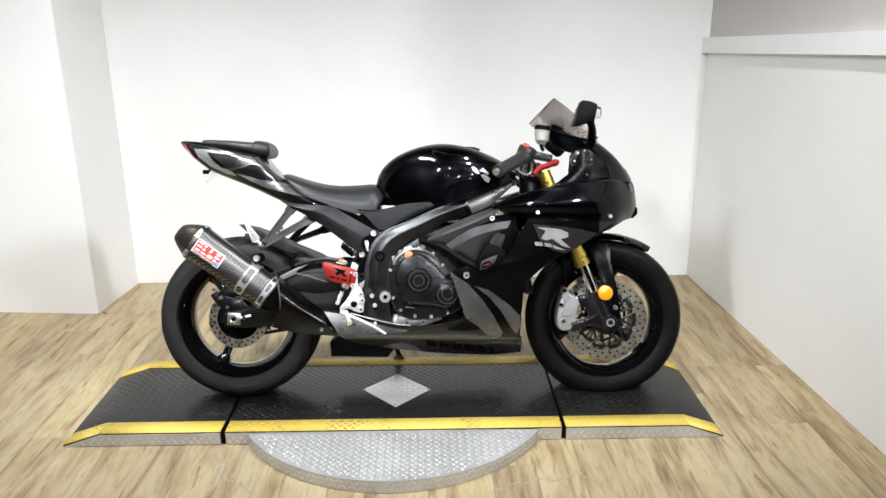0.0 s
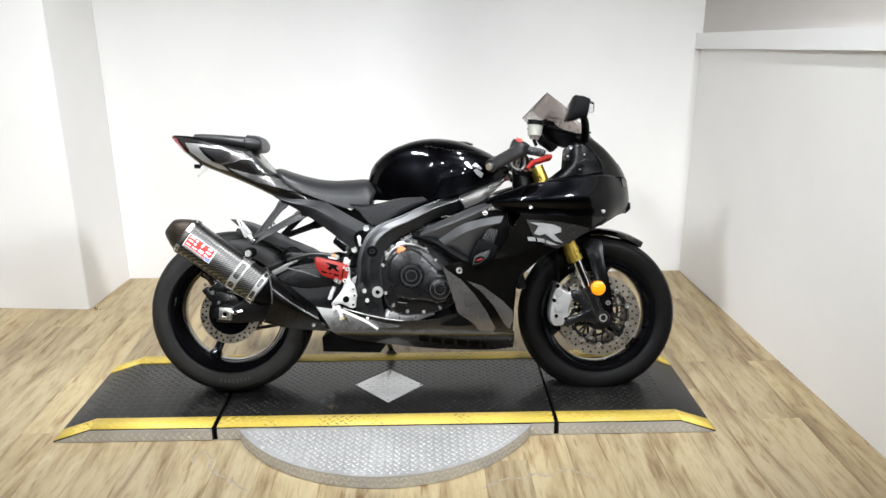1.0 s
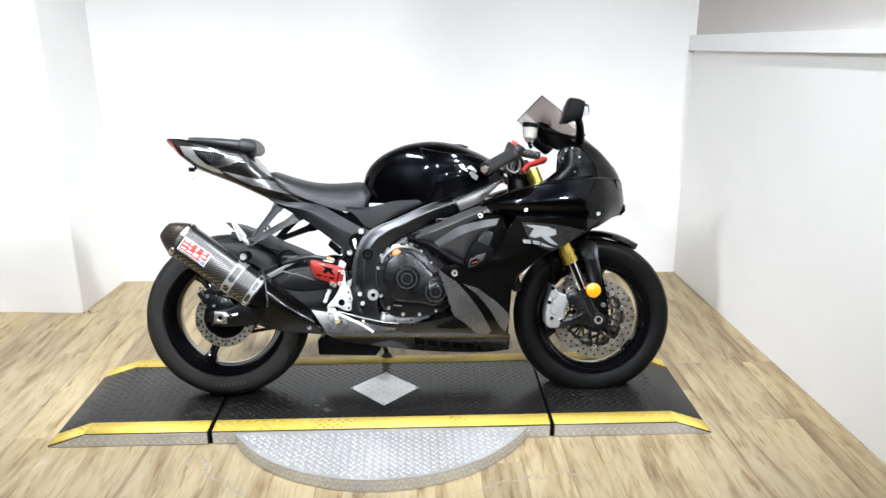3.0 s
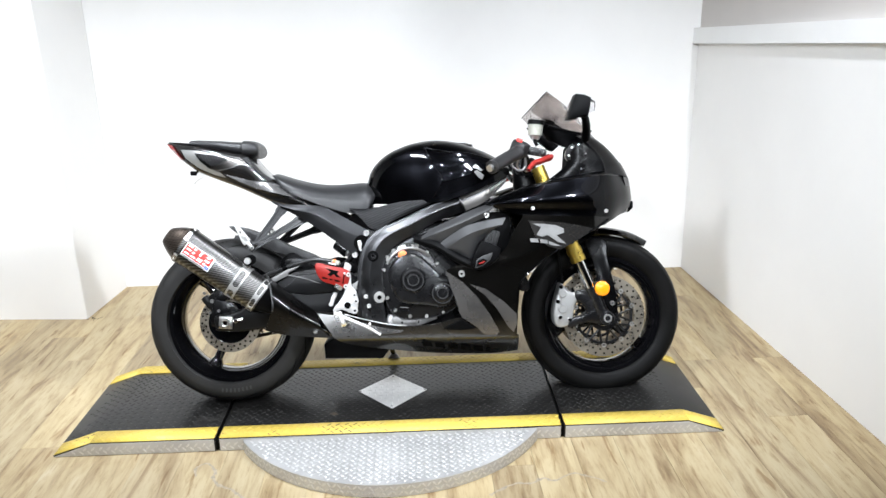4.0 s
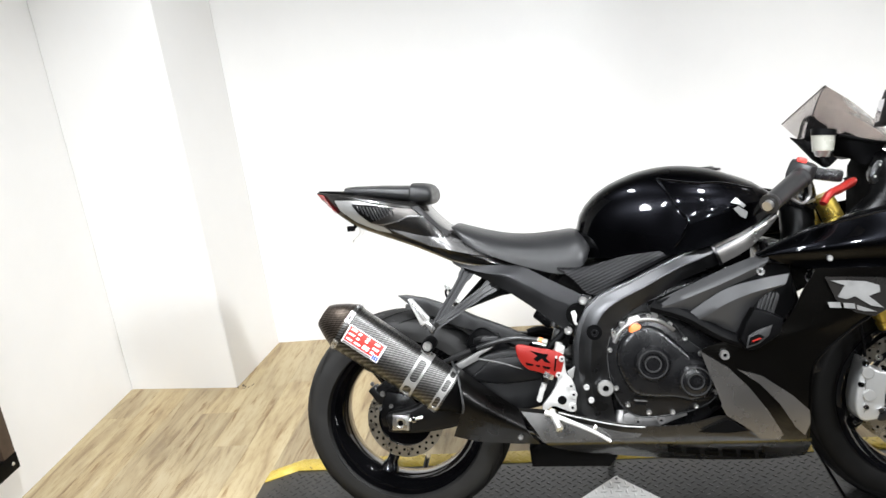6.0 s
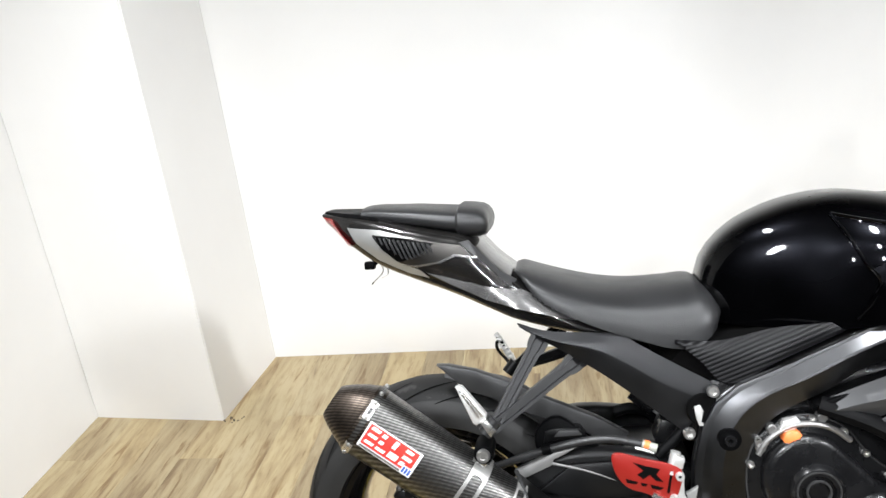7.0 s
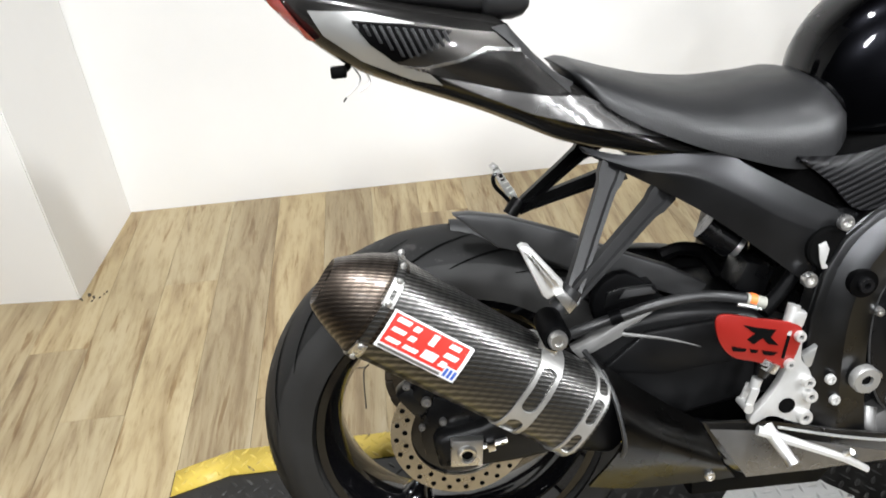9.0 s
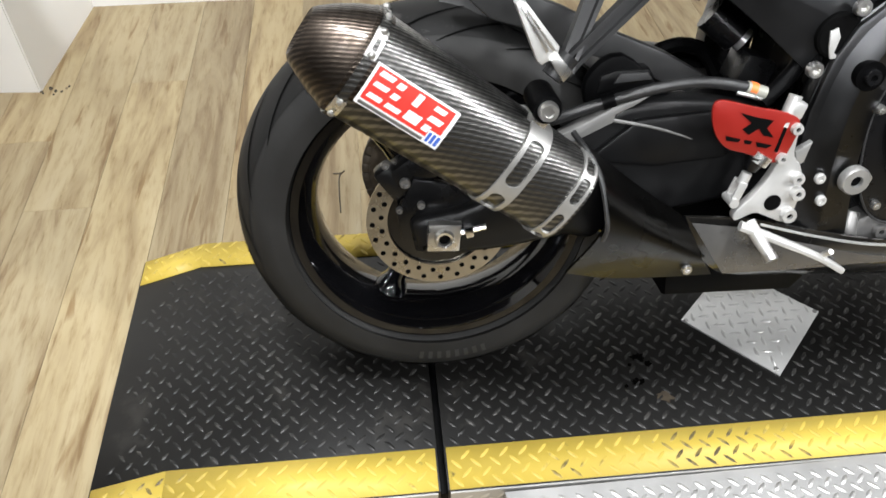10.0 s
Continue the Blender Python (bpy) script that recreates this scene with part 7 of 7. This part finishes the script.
socket_bolt("skirt_bolt", 1.436, -0.129, 0.345, 0.009, fender)
part("side_reflector", lathe(fresh(), [(0, -0.142), (0.022, -0.141), (0.027, -0.137), (0.029, -0.128), (0, -0.126)], (1.398, 0, 0.401), "y", 32), AMBER, fender, "round amber side reflector")

# handlebar, right and left
for s in (-1, 1):
    bar = tube(fresh(), [(1.135, s * 0.115, 0.862), (1.090, s * 0.20, 0.902), (0.975, s * 0.338, 0.860)], 0.0115, 12)
    bo = part("clip_on_bar", bar, CASTB, bike, "black clip-on handlebar")
    if s > 0:
        bo.location = (-0.035, 0.0, -0.045)
    g0, g1 = Vector((1.074, s * 0.232, 0.910)), Vector((0.966, s * 0.345, 0.855))
    gr_ = fresh()
    d = g1 - g0
    up_ = d.orthogonal().normalized()
    rings = []
    for i in range(41):
        f = i / 40
        rr = 0.0245 - 0.003 * f + (0.0022 if i < 3 or i > 37 else 0.0006 * (i % 2))
        sd = d.normalized().cross(up_)
        rings.append([g0 + d * f + rr * (math.cos(a) * up_ + math.sin(a) * sd) for a in (2 * math.pi * k / 16 for k in range(16))])
    loft(gr_, rings)
    part("grip", gr_, HOSE, bo, "ribbed black rubber grip")
    part("bar_end", tube(fresh(), [g1, g1 + d.normalized() * 0.012], 0.012, 14), ALU, bo)
    part("switch_housing", box(fresh(), (1.085, s * 0.205, 0.925), (0.06, 0.05, 0.055), 0.014, (0, 25, s * 40)), HOSE, bo, "black switch housing")
    lev = tube(fresh(), [(1.188, s * 0.235, 0.888), (1.170, s * 0.256, 0.884), (1.149, s * 0.272, 0.876), (1.122, s * 0.288, 0.868), (1.110, s * 0.296, 0.858), (1.100, s * 0.300, 0.845)], (0.011, 0.0085), 10, flat=1.6)
    part("lever", lev, RED, bo, "red anodised hand lever")
    part("lever_perch", box(fresh(), (1.146, s * 0.202, 0.912), (0.070, 0.036, 0.030), 0.008, (0, 12, s * 10)), CASTB, bo)
    part("lever_pivot", tube(fresh(), [(1.182, s * 0.222, 0.902), (1.190, s * 0.222, 0.878)], 0.006, 10), PLASTIC, bo)
    part("bar_cable", tube(fresh(), [(1.05, s * 0.215, 0.885), (1.056, s * 0.21, 0.862), (1.085, s * 0.20, 0.846), (1.106, s * 0.19, 0.862), (1.104, s * 0.20, 0.893)], 0.0045, 8), CAST, bo)
part("kill_switch", box(fresh(), (1.082, -0.222, 0.953), (0.022, 0.018, 0.014), 0.004, (0, 20, 0)), REDP, bike, "red engine stop switch")
res = fresh()
tube(res, [(1.143, -0.19, 0.972), (1.146, -0.19, 1.010)], (0.025, 0.028), 24)
ro = part("brake_fluid_pot", res, FLUID, bike, "milky brake fluid reservoir with black lid")
part("pot_lid", tube(fresh(), [(1.146, -0.19, 1.010), (1.148, -0.19, 1.026)], 0.030, 24), PLASTIC, ro)
part("pot_base", tube(fresh(), [(1.141, -0.19, 0.958), (1.143, -0.19, 0.973)], (0.016, 0.022), 18), ALU, ro)
part("pot_hose", tube(fresh(), [(1.141, -0.19, 0.958), (1.144, -0.195, 0.945), (1.15, -0.195, 0.935)], 0.007, 8), PLASTIC, ro)
part("throttle_cable", tube(fresh(), [(1.09, -0.20, 0.90), (1.075, -0.19, 0.865), (1.10, -0.16, 0.845), (1.14, -0.12, 0.85)], 0.004, 8), ALU, bike)
part("throttle_cable", tube(fresh(), [(1.10, -0.20, 0.90), (1.095, -0.18, 0.855), (1.12, -0.14, 0.835), (1.16, -0.10, 0.84)], 0.004, 8), PLASTIC, bike)

# side stand on the far side
part("side_stand", tube(fresh(), [(0.56, 0.14, 0.26), (0.580, 0.215, 0.16), (0.598, 0.278, 0.092)], (0.012, 0.010), 10), CASTB, bike, "black side stand")
part("stand_foot", prism(fresh(), [(0.572, 0.0745), (0.592, 0.102), (0.604, 0.102), (0.624, 0.0745)], 0.264, 0.292, 0.004), CAST, bike, "grey cast stand foot")

# ---- floor planks ----
rng = random.Random(5)
PW, GAP = 0.152, 0.0008
plank_meshes = {}


def plank_mesh(w, l):
    key = (round(w, 3), round(l, 2))
    if key not in plank_meshes:
        bm = box(fresh(), (0, 0, -0.0015), (w - GAP, l - GAP, 0.003))
        top = [e for e in bm.edges if all(v.co.z > -0.001 for v in e.verts)]
        bmesh.ops.bevel(bm, geom=top, offset=0.0002, segments=1, affect="EDGES")
        me = bpy.data.meshes.new("plank")
        bm.to_mesh(me)
        bm.free()
        me.materials.append(WOOD)
        plank_meshes[key] = me
    return plank_meshes[key]


x, PY = X0, 0.8
while x < X1 + 0.24:
    w = min(PW, X1 + 0.25 - x)
    y = PY - rng.choice((0.0, 0.24, 0.48, 0.72, 0.96))
    while y < Y1 - 0.01:
        a, b = max(y, PY), min(y + 1.22, Y1)
        if b - a > 0.02:
            ob = new("plank", plank_mesh(w, b - a))
            ob.location = (x + w / 2, (a + b) / 2, 0)
            ob.parent = floor
        y += 1.22
    x += PW
